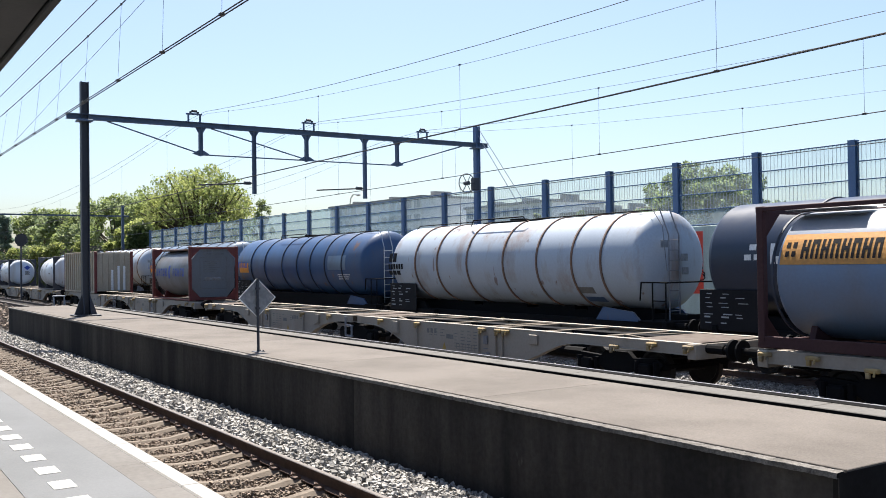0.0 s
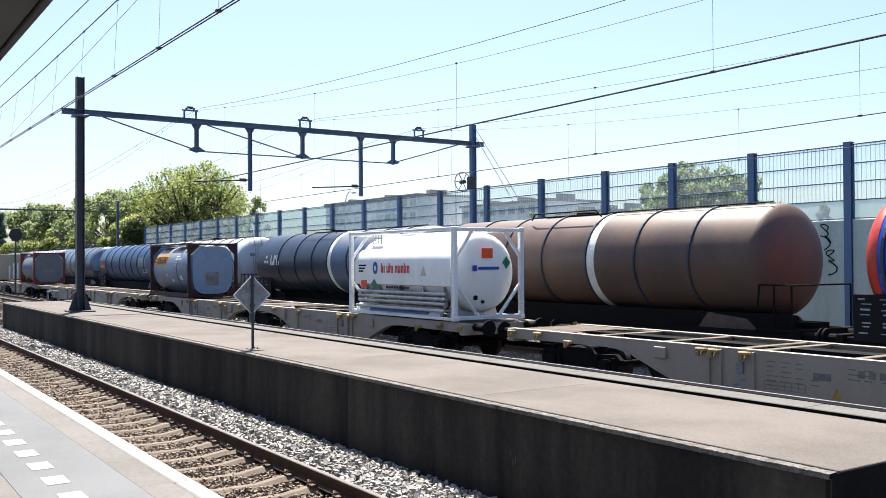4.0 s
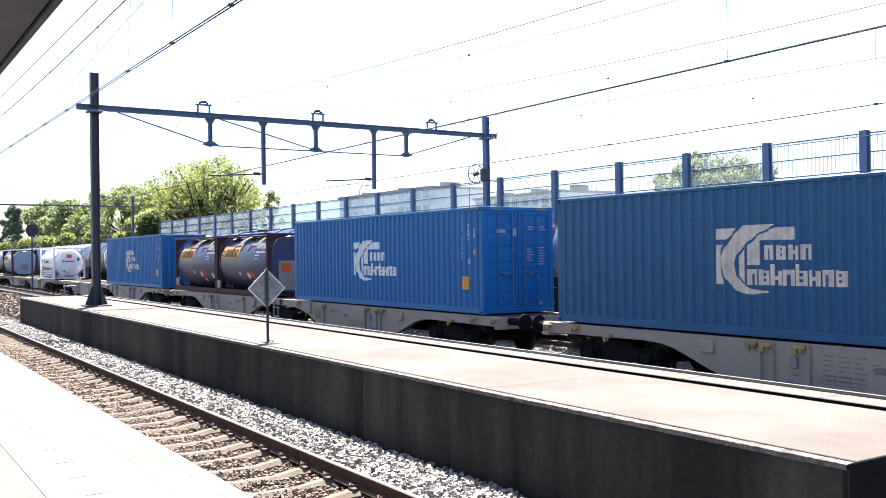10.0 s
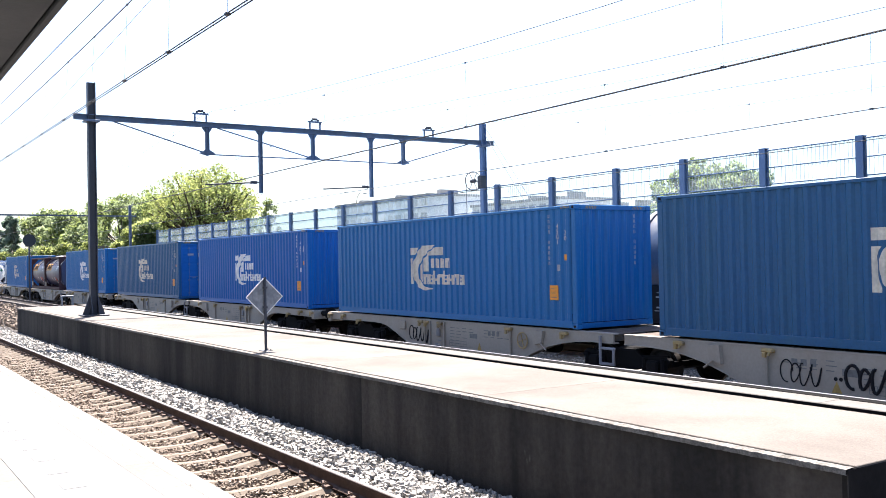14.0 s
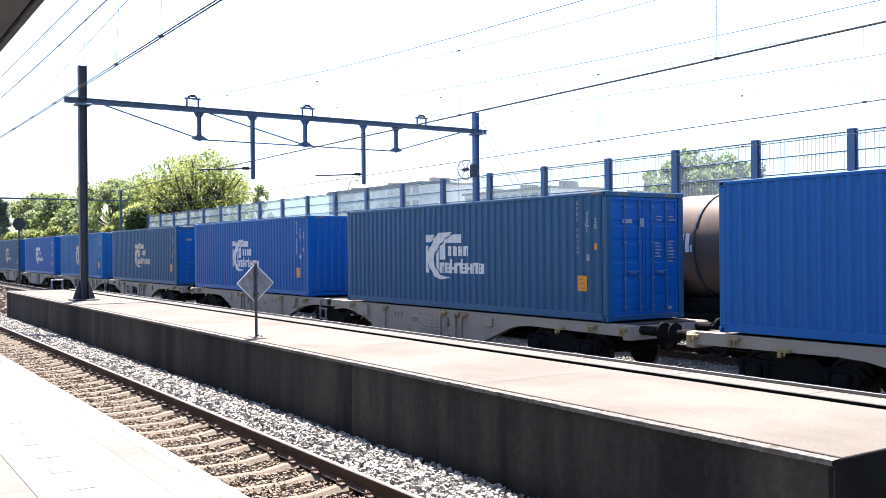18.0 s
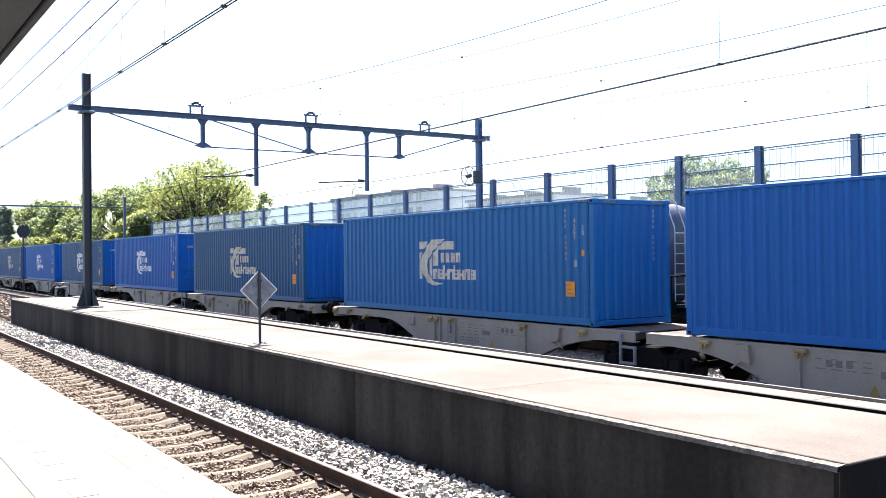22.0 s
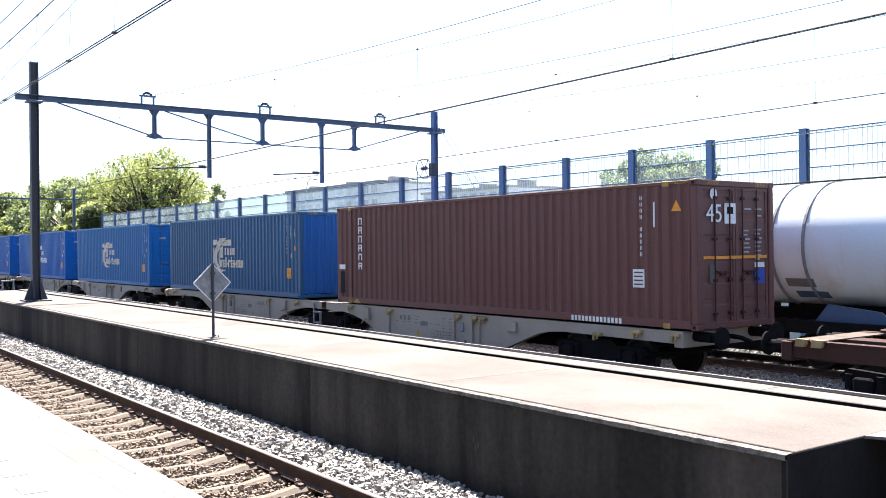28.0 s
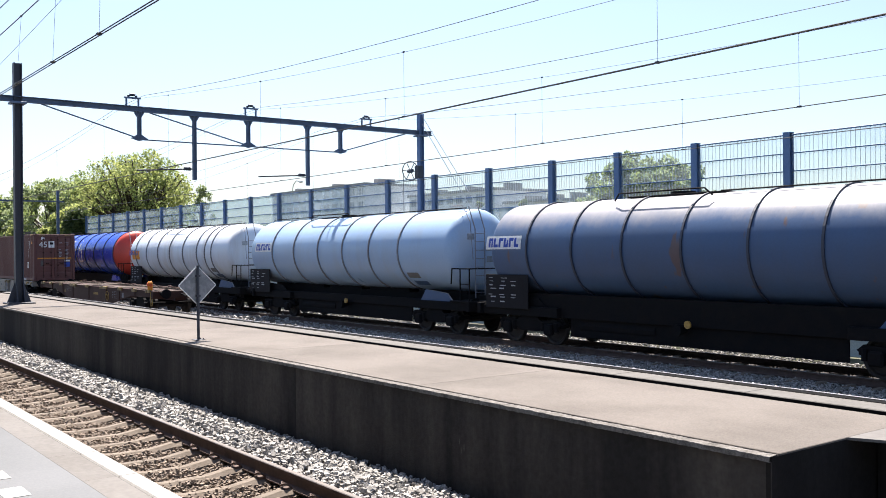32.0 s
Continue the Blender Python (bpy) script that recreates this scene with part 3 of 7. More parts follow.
def stones(name, regions, mat, label, seed):
    """Broken stones: squashed, cut cubes, turned at random. regions: x0, x1, y0, y1, z, stones per square metre, size."""
    r = np.random.default_rng(seed)
    base = np.array([(x, y, z) for x in (-1, 1) for y in (-1, 1) for z in (-1, 1)], float)
    quads = np.array([(0, 1, 3, 2), (4, 6, 7, 5), (0, 4, 5, 1), (2, 3, 7, 6), (0, 2, 6, 4), (1, 5, 7, 3)])
    vs, fs, o = [], [], 0
    for x0, x1, y0, y1, z, dens, size in regions:
        n = int((x1 - x0) * (y1 - y0) * dens)
        c = np.stack([r.uniform(x0, x1, n), r.uniform(y0, y1, n), np.zeros(n)], 1)
        s = size * r.uniform(0.55, 1.25, (n, 1, 1)) * r.uniform(0.6, 1.1, (n, 1, 3)) * 0.5
        p = base[None] * r.uniform(0.45, 1.0, (n, 8, 3)) * s
        p[:, :, 2] *= 0.72
        q = np.stack([np.ones(n), 0.28 * r.normal(size=n), 0.28 * r.normal(size=n), np.zeros(n)], 1)
        turn = r.uniform(0, math.pi, n)
        q = np.stack([q[:, 0] * np.cos(turn), q[:, 1] * np.cos(turn), q[:, 2] * np.cos(turn), np.sin(turn)], 1)
        q /= np.linalg.norm(q, axis=1, keepdims=True)
        w, a, b, d = q.T
        rot = np.stack([np.stack([1 - 2 * (b * b + d * d), 2 * (a * b - w * d), 2 * (a * d + w * b)], 1),
                        np.stack([2 * (a * b + w * d), 1 - 2 * (a * a + d * d), 2 * (b * d - w * a)], 1),
                        np.stack([2 * (a * d - w * b), 2 * (b * d + w * a), 1 - 2 * (a * a + b * b)], 1)], 1)
        p = np.einsum("nij,nkj->nki", rot, p)
        c[:, 2] = z + r.uniform(-0.5, 0.9, n) * size - (np.maximum(0, c[:, 1] - 5.35) * 0.2 if y1 == 6.5 else 0)
        vs.append((p + c[:, None]).reshape(-1, 3))
        fs.append((quads[None] + 8 * np.arange(n)[:, None, None]).reshape(-1, 4) + o)
        o += 8 * n
    ob = new(name, raw_mesh(name, np.concatenate(vs), np.concatenate(fs), mat))
    return tagged(ob, label, "ballast", kind="stuff")


stones("ballast", [(-16, -3, 5.0, 6.5, 0.205, 560, 0.074), (-3, 9, 5.0, 6.5, 0.21, 250, 0.08), (-28, -16, 5.0, 6.5, 0.205, 470, 0.08), (-45, -28, 5.0, 6.5, 0.21, 300, 0.09), (-80, -45, 5.0, 6.5, 0.21, 110, 0.12)],
       "stone", "loose light grey ballast stones beside the rail", 5)
stones("ballast", [(-3, 9, 2.45, 4.76, 0.122, 200, 0.07), (-17, -3, 2.45, 4.76, 0.132, 980, 0.048), (-30, -17, 2.45, 4.76, 0.129, 640, 0.056), (-60, -30, 2.45, 4.76, 0.108, 170, 0.075),
                   (-85, -45, 6.5, 10.4, 0.19, 25, 0.16)],
       "stone_brown", "rust-brown ballast stones between the rails", 6)
stones("ballast", [(-30, 0, 17.3, 19.05, -0.225, 420, 0.06), (-36, -30, 16.3, 19.0, -0.23, 85, 0.1), (-70, -36, 16.3, 19.0, -0.23, 32, 0.15), (-36, 2, 13.7, 16.2, -0.2, 50, 0.1),
                   (-36, 2, 20.55, 22.6, -0.235, 170, 0.075), (-60, -36, 20.0, 22.6, -0.25, 40, 0.13)],
       "stone", "grey ballast stones between the freight tracks", 7)

# ---- the platform on which the camera stands
near = thing("platform", "station platform with pale edge, paving band and asphalt", "platform", kind="structure")
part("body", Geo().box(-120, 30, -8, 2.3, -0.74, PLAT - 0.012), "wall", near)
part("asphalt", Geo().box(-120, 30, 1.18, 1.958, PLAT - 0.012, PLAT), "slab", near, "smooth grey asphalt band")
part("asphalt", Geo().box(-120, 30, -8, 0.6, PLAT - 0.012, PLAT - 0.001), "slab", near)
pv = Geo().cbox(0, 0.9995, 0, 0.243, -0.03, 0.0, 0.002).mesh("paving_slab", "border")
pv2 = Geo().cbox(0, 0.9995, 0, 0.575, -0.03, 0.0, 0.002).mesh("paving_slab", "border")
ed = Geo().cbox(0, 0.996, 0, 0.15, -0.16, 0.0, 0.012).mesh("edge_stone", "white_line")
for i in range(44):
    for me, y, nm in ((pv, 1.96, "paving_slab"), (pv2, 0.602, "paving_slab"), (ed, 2.22, "edge_stone")):
        part(nm, me, None, near).location = (-30 + i, y, PLAT)
part("edge_stones", Geo().box(-120, -30, 2.22, 2.37, PLAT - 0.16, PLAT), "white_line", near)
part("paving", Geo().box(-120, -30, 0.6, 2.205, PLAT - 0.03, PLAT - 0.002), "border", near)
tl = Geo().cbox(-0.145, 0.145, -0.085, 0.085, 0.0, 0.005, 0.003).mesh("guide_tile", "tile")
for i in range(24):
    part("guide_tile", tl, None, near, "white ribbed guide tile" if i == 0 else "").location = (-7.58 - 0.607 * i + 1.214, 1.485, PLAT)

# ---- the narrow island platform
isl = thing("platform", "narrow island platform of worn beige concrete with a dark stained wall", "platform", kind="structure")
XL, XR = -44.3, -4.35
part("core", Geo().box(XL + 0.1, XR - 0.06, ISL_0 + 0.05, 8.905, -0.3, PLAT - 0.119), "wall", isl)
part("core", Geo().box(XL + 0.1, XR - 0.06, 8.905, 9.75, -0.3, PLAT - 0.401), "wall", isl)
n_top = 8
for i in range(n_top):
    a = XL + (XR - XL) * i / n_top
    b = XL + (XR - XL) * (i + 1) / n_top
    part("slab", Geo().cbox(a + 0.002, b - 0.002, ISL_0 + 0.115, 8.915, PLAT - 0.12, PLAT, 0.006), "platform", isl)
rnd = random.Random(3)
for i in range(5):
    a = XL + (XR - XL) * i / 5
    b = XL + (XR - XL) * (i + 1) / 5
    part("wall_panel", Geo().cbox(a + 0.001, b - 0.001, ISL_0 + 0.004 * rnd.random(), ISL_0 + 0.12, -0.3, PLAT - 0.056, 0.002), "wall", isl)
# chipped edge stones along the near edge
for i in range(40):
    a, b = XL + (XR - XL) * i / 40, XL + (XR - XL) * (i + 1) / 40
    s = Geo()
    n = 40
    top, bot, back = [], [], []
    chip = 0.0
    for k in range(n):
        x = a + (b - a) * k / (n - 1)
        chip = max(0.0, min(0.012, chip + rnd.uniform(-0.006, 0.006)))
        top.append((x, ISL_0 - 0.03 + chip, PLAT - 0.006 - rnd.uniform(0, 0.007)))
        bot.append((x, ISL_0 - 0.033 + chip * 0.6, PLAT - 0.048 - rnd.uniform(0.0, 0.007)))
        back.append((x, ISL_0 + 0.075 + rnd.uniform(-0.01, 0.01), PLAT - 0.004))
    v = top + bot + back + [(p[0], p[1], PLAT - 0.055) for p in back]
    f = []
    for k in range(n - 1):
        f += [(k, k + 1, n + k + 1, n + k), (k, k + 1, 2 * n + k + 1, 2 * n + k), (n + k, n + k + 1, 3 * n + k + 1, 3 * n + k), (2 * n + k, 2 * n + k + 1, 3 * n + k + 1, 3 * n + k)]
    part("edge_stone", s.add(v, f), "broken", isl)
for i in range(20):
    a, b = XL + (XR - XL) * i / 20, XL + (XR - XL) * (i + 1) / 20
    part("coping", Geo().cbox(a + 0.004, b - 0.004, 9.03, 9.43, PLAT - 0.4, PLAT + 0.024, 0.008), "coping", isl)
    # Black sheet put before the coping as its shaded near face.
    part("joint_seal", Geo().box(a, b, 9.016, 9.026, PLAT - 0.3, PLAT + 0.016), "bitumen", isl)
part("edge_strip", Geo().cbox(XL, XR, 9.436, 9.62, PLAT - 0.4, PLAT + 0.03, 0.004), "bitumen", isl, "dark worn outer edge")
part("edge_cap", Geo().cbox(XL, XR, 9.585, 9.62, PLAT + 0.0305, PLAT + 0.037, 0.002), "ring_grey", isl, "worn metal lip")
part("gutter", Geo().box(XL, XR, 8.92, 9.014, PLAT - 0.4, PLAT - 0.3), "bitumen", isl, "dark bitumen joint beside the far coping")
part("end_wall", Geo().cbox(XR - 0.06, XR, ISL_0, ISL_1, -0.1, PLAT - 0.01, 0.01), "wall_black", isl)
part("end_wall", Geo().cbox(XL, XL + 0.1, ISL_0, ISL_1, -0.1, PLAT - 0.01, 0.01), "wall", isl)
rp = thing("access_ramp", "pale landing slab on dark sides at the platform's end", "ramp", at=(XR, 0, 0))
plan = [(0.0, 7.65), (0.35, 7.8), (1.6, 7.8), (1.6, 9.05), (0.0, 9.05)]
s = Geo()
s.add([(x, y, PLAT) for x, y in plan] + [(x, y, PLAT - 0.025) for x, y in plan], [(0, 1, 2, 3, 4), (9, 8, 7, 6, 5)] + [(i, (i + 1) % 5, 5 + (i + 1) % 5, 5 + i) for i in range(5)])
part("landing_slab", s, "border", rp)
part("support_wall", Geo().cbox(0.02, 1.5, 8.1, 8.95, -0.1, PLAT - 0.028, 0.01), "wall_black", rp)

# ---- canopy over the near platform
can = thing("platform_canopy", "dark flat canopy roof over the platform", "canopy", kind="structure")
part("roof_slab", Geo().cbox(-40, 16, -6.5, 1.235, 4.6, 4.86, 0.01), "canopy", can)
part("fascia", Geo().cbox(-40.05, 16.05, 1.237, 1.30, 4.58, 4.95, 0.01), "canopy", can)
for i in range(5):
    part("column", Geo().cbox(-36 + 11 * i, -35.7 + 11 * i, -3.0, -2.7, PLAT - 0.01, 4.6, 0.02), "mast", can)

# ---- the noise barrier behind the freight tracks
FY = 28.0
bar = thing("noise_barrier", "noise barrier of blue steel posts with clear panels on a pale wall", "fence", kind="structure")
posts = [-10.35, -14.13] + [-17.91 - 3.8 * i for i in range(4)]
while posts[-1] > -97:
    posts.append(posts[-1] - 4.28)
FTOP = 6.62
pm = Geo()
for y0, y1 in ((-0.12, -0.10), (0.10, 0.12)):
    pm.box(-0.13, 0.13, y0, y1, -0.7, FTOP)
pm.box(-0.012, 0.012, -0.10, 0.10, -0.7, FTOP)
pm.box(-0.135, 0.135, -0.125, 0.125, FTOP, FTOP + 0.03)
pm = pm.mesh("post", "post_blue")
for x in posts:
    part("post", pm, None, bar, "blue steel post").location = (x, FY, 0)
for a, b in zip(posts[1:], posts):
    w = b - a
    part("wall_panel", Geo().cbox(a + 0.14, b - 0.14, FY - 0.06, FY + 0.06, -0.7, 4.1, 0.015), "barrier_wall", bar)
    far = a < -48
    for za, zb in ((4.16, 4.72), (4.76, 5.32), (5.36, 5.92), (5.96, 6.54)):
        p = part("panel", Geo().box(a + 0.14, b - 0.14, FY - 0.006, FY + 0.006, za, zb), "barrier_glass_hazy" if far or za < 4.5 else "barrier_glass", bar, "dusty clear panel with a pale film")
        p.visible_shadow = False
    for z in (4.14, 4.74, 5.34, 5.94, 6.56):
        part("crossbar", Geo().cbox(a + 0.13, b - 0.13, FY - 0.03, FY + 0.03, z - 0.02, z + 0.02, 0.006), "post_blue", bar)
    if not far:
        s = Geo()
        n = int(w / 0.165)
        for i in range(1, n):
            x = a + 0.14 + (w - 0.28) * i / n
            for za, zb in ((4.75, 5.3), (5.38, 5.9), (5.98, FTOP - 0.08)):
                s.box(x - 0.005, x + 0.005, FY - 0.022, FY - 0.012, za, zb)
                s.box(x - 0.005, x + 0.005, FY - 0.022, FY + 0.03, zb - 0.02, zb)
        tagged(part("wire_grid", s, "grid_wire", bar, "grey vertical wires before the panel"), kind="stuff")
part("painted_field", Geo().box(-25.3, -24.2, FY - 0.07, FY - 0.062, 1.5, 3.9), "red_wall", bar, "red graffiti paint on the wall")
part("painted_field", Geo().box(-31.5, -30.2, FY - 0.07, FY - 0.062, 0.3, 3.9), "red_wall", bar, "red graffiti paint on the wall")
rnd = random.Random(11)
for i in range(16):
    x, z = -35 + 1.5 * i + rnd.random(), 1.6 + rnd.random()
    for k in range(4):
        w, h = rnd.uniform(0.1, 0.2), rnd.uniform(0.14, 0.24)
        turn = rnd.uniform(0, 6)
        pts = [(x + 0.1 * k * (-1) ** i + w * math.cos(1.9 * a + turn), FY - 0.064, z + 0.42 * k + h * math.sin(a)) for a in [0.6 * q for q in range(10)]]
        part("graffiti_stroke", Geo().path(pts, 0.024, 4), "label_black", bar)
part("wall_panel", Geo().cbox(-10.2, 30, FY - 0.06, FY + 0.06, -0.7, 4.1, 0.015), "barrier_wall", bar)
# ---- overhead line
GX = -33.8


def h_beam(s, axis, a, b, c0, c1, w, h, t=0.02):
    """An H section along axis 'y' or 'z' about the line (c0, c1)."""
    pts = [(-w / 2, -h / 2), (w / 2, -h / 2), (w / 2, -h / 2 + t), (t / 2, -h / 2 + t), (t / 2, h / 2 - t), (w / 2, h / 2 - t),
           (w / 2, h / 2), (-w / 2, h / 2), (-w / 2, h / 2 - t), (-t / 2, h / 2 - t), (-t / 2, -h / 2 + t), (-w / 2, -h / 2 + t)]
    return s.prism([(c0 + p, c1 + q) for p, q in pts], a, b, axis)


def gantry(x, detailed=True):
    gt = thing("overhead_line_gantry", "dark blue-grey steel gantry carrying the overhead wires", "gantry", at=(x, 0, 0))
    part("mast", h_beam(Geo(), "z", PLAT, 9.29, 0, 7.43, 0.26, 0.26, 0.03), "mast", gt, "dark steel mast on the platform")
    part("mast", h_beam(Geo(), "z", -0.5, 8.92, 0, 24.22, 0.22, 0.24, 0.025), "post_blue" if detailed else "gantry", gt, "blue steel mast by the barrier")
    part("base_plate", Geo().cbox(-0.42, 0.42, 7.00, 7.86, PLAT, PLAT + 0.05, 0.01), "mast", gt, "mast foot plate")
    for sx in (-1, 1):
        for yy in (7.31, 7.53):
            s = Geo().add([(sx * 0.13, yy, PLAT + 0.05), (sx * 0.36, yy, PLAT + 0.05), (sx * 0.13, yy, PLAT + 0.75),
                   (sx * 0.13, yy + 0.02, PLAT + 0.05), (sx * 0.36, yy + 0.02, PLAT + 0.05), (sx * 0.13, yy + 0.02, PLAT + 0.75)],
                  [(0, 1, 2), (3, 4, 5), (0, 1, 4, 3), (1, 2, 5, 4), (0, 2, 5, 3)])
            part("gusset", s, "mast", gt)
    for sy in (-1, 1):
        yy = 7.43 + sy * 0.13
        s = Geo().add([(-0.02, yy, PLAT + 0.05), (-0.02, yy + sy * 0.25, PLAT + 0.05), (-0.02, yy, PLAT + 0.75),
               (0.02, yy, PLAT + 0.05), (0.02, yy + sy * 0.25, PLAT + 0.05), (0.02, yy, PLAT + 0.75)],
              [(0, 1, 2), (3, 4, 5), (0, 1, 4, 3), (1, 2, 5, 4), (0, 2, 5, 3)])
        part("gusset", s, "mast", gt)
    part("beam", h_beam(Geo(), "y", 6.83 if detailed else 2.6, 24.82, 0, 8.075 if detailed else 7.9, 0.2, 0.19 if detailed else 0.14, 0.02), "gantry", gt)
    part("clamp", Geo().cbox(-0.25, 0.25, 7.18, 7.68, 7.9, 7.97, 0.01), "gantry", gt)
    part("clamp", Geo().cbox(-0.25, 0.25, 23.99, 24.45, 7.9, 7.97, 0.01), "gantry", gt)
    if not detailed:
        return gt
    ys = (11.57, 15.88, 20.07)
    for y in ys:
        s = h_beam(Geo(), "z", 6.96, 7.97, 0, y, 0.12, 0.14, 0.018)
        s.prism([(y - 0.2, 7.97), (y + 0.2, 7.97), (y + 0.1, 7.8), (y - 0.1, 7.8)], -0.02, 0.02, "x")
        s.prism([(y - 0.32, 7.00), (y, 6.91), (y + 0.32, 7.00), (y + 0.1, 7.13), (y - 0.1, 7.13)], -0.03, 0.03, "x")
        part("strut", s, "gantry", gt)
    for a, b in (((8.20, 7.97), (ys[0], 7.00)), ((ys[0], 6.97), (ys[1], 6.97)), ((ys[1], 6.97), (ys[2], 6.97)), ((ys[2], 7.00), (23.39, 7.97)), ((11.97, 7.97), (ys[1], 7.00))):
        part("tie_rod", Geo().tube((0, *a), (0, *b), 0.028, 6), "gantry", gt)
    for y, z0 in ((13.67, 5.56), (18.51, 5.52)):
        s = h_beam(Geo(), "z", z0, 7.97, 0, y, 0.12, 0.14, 0.016)
        s.prism([(y - 0.2, 7.97), (y + 0.2, 7.97), (y + 0.09, 7.8), (y - 0.09, 7.8)], -0.02, 0.02, "x")
        part("drop_post", s, "gantry", gt)
        part("registration_arm", Geo().tube((0, y - 0.1, z0 + 0.42), (0.0, y - 2.2, z0 + 0.28), 0.03, 6), "wire", gt)
        s = Geo()
        for i in range(4):
            s.tube((0, y - 0.16 - 0.07 * i, z0 + 0.42), (0, y - 0.2 - 0.07 * i, z0 + 0.42), 0.07, 8)
        part("insulator", s, "mast", gt)
    for y in (11.33, 15.99, 21.36):
        s = Geo()
        for d in (-0.22, 0.22):
            s.cbox(-0.03, 0.03, y + d - 0.03, y + d + 0.03, 8.17, 8.46, 0.005)
        s.cbox(-0.04, 0.04, y - 0.3, y + 0.3, 8.44, 8.50, 0.005)
        part("wire_bracket", s, "gantry", gt)
        s = Geo()
        for d in (-0.14, 0.14):
            s.tube((0, y + d, 8.50), (0, y + d, 8.56), 0.045, 8)
        s.tube((0, y - 0.1, 8.58), (0, y + 0.1, 8.58), 0.05, 8)
        part("insulator", s, "mast", gt)
    if detailed:
        s = Geo()
        c = Vector((0.25, 23.48, 6.32))
        for i in range(20):
            a, b = 2 * math.pi * i / 20, 2 * math.pi * (i + 1) / 20
            s.tube(c + 0.42 * Vector((0, math.cos(a), math.sin(a))), c + 0.42 * Vector((0, math.cos(b), math.sin(b))), 0.022, 5)
        for i in range(6):
            a = math.pi * i / 3
            s.tube(c, c + 0.42 * Vector((0, math.cos(a), math.sin(a))), 0.018, 5)
        s.tube(c - Vector((0.15, 0, 0)), c + Vector((0.15, 0, 0)), 0.09, 10)
        part("tension_wheel", s, "mast", gt, "spoked wire-tensioning wheel")
        s = Geo().cbox(0.1, 0.4, 23.80, 24.08, 6.02, 6.57, 0.02).tube((0.25, 23.11, 6.21), (0.25, 23.11, 3.35), 0.012, 5)
        part("tension_bracket", s, "mast", gt)
        part("counterweight", Geo().tube((0.25, 23.11, 3.81), (0.25, 23.11, 2.89), 0.14, 12), "mast", gt)
        part("stay_wire", Geo().tube((0, 24.31, 8.85), (6.9, 25.23, 0.2), 0.015, 5).tube((0, 24.31, 8.5), (6.2, 25.23, 0.2), 0.015, 5), "steel", gt)
    return gt


gantry(GX)
gantry(-94.0, False)


def wire(y, z, r, sag=0.0, span=60.4, x0=-280.0, x1=25.0, lean=0.0, low=None):
    """A wire along the tracks, hung from gantry to gantry. lean: sideways metres for each metre along; low: where it hangs lowest, if not in mid-span."""
    s = Geo()
    n = 90
    v, k = [], 6
    for i in range(n + 1):
        x = x0 + (x1 - x0) * i / n
        u = ((x - GX) % span) / span
        zz = z - sag * 4 * u * (1 - u) if low is None else z + 0.0008 * min(900.0, (x - low) ** 2)
        v += [(x, y + lean * (x + 11) + r * math.cos(2 * math.pi * j / k), zz + r * math.sin(2 * math.pi * j / k)) for j in range(k)]
    return s.add(v, [(i * k + j, i * k + (j + 1) % k, (i + 1) * k + (j + 1) % k, (i + 1) * k + j) for i in range(n) for j in range(k)])


def dropper(t, x, y, z0, z1, y1=None):
    yt = y if y1 is None else y1
    part("dropper", Geo().tube((x, y, z0 + 0.01), (x, yt, z1), 0.003, 4).cbox(x - 0.035, x + 0.035, y - 0.035, y + 0.035, z0 - 0.012, z0 + 0.022, 0.004)
         .cbox(x - 0.025, x + 0.025, yt - 0.015, yt + 0.015, z1 - 0.018, z1 + 0.018, 0.004), "wire", t)


def catenary(y, contact, top, sag, double, aux, aux_sag, first, every):
    """A contact wire, its carrying wire, a helper wire between them and the droppers."""
    t = thing("overhead_wire", "dark overhead contact wire with its carrying wire and droppers", "overhead wire", group="overhead wires")
    for d in ((-0.025, 0.025) if double else (0.0,)):
        part("contact_wire", wire(y + d, contact, 0.0095 if double else 0.011), "wire", t)
    part("carrying_wire", wire(y, top, 0.0065, sag), "wire", t)
    part("auxiliary_wire", wire(y + 0.03, aux, 0.004, aux_sag), "wire", t)
    for k in range(-11, 3):
        x = first + every * k
        u = ((x - GX) % 60.4) / 60.4
        dropper(t, x, y, contact, aux - aux_sag * 4 * u * (1 - u))
    return t


def near_catenary():
    """The double wire over the passenger track, with closely set droppers and a slanting helper wire."""
    t = thing("overhead_wire", "double contact wire over the passenger track with close droppers", "overhead wire", group="overhead wires")
    lean = 0.0097
    for d in (-0.025, 0.025):
        part("contact_wire", wire(4.01 + d, 5.87, 0.009, lean=lean, x0=-94.0), "wire", t)
    part("carrying_wire", wire(4.03, 7.08, 0.01, low=-24.5, x0=-94.0), "wire", t)
    part("auxiliary_wire", Geo().tube((-25.5, 3.9, 6.0), (-9.8, 4.03, 7.17), 0.004, 5), "wire", t, "thin slanting helper wire")
    for k in range(-24, 5):
        x = -15.62 + 2.36 * k
        dropper(t, x, 4.01 + lean * (x + 11), 5.87, 7.08 + 0.0008 * min(900.0, (x + 24.5) ** 2), 4.03)
    part("support_arm", Geo().tube((-93.8, 3.3, 7.83), (-93.8, 3.2, 5.8), 0.03, 6).tube((-93.8, 3.2, 5.87), (-93.8, 4.1, 5.87), 0.02, 6), "mast", t)
    return t


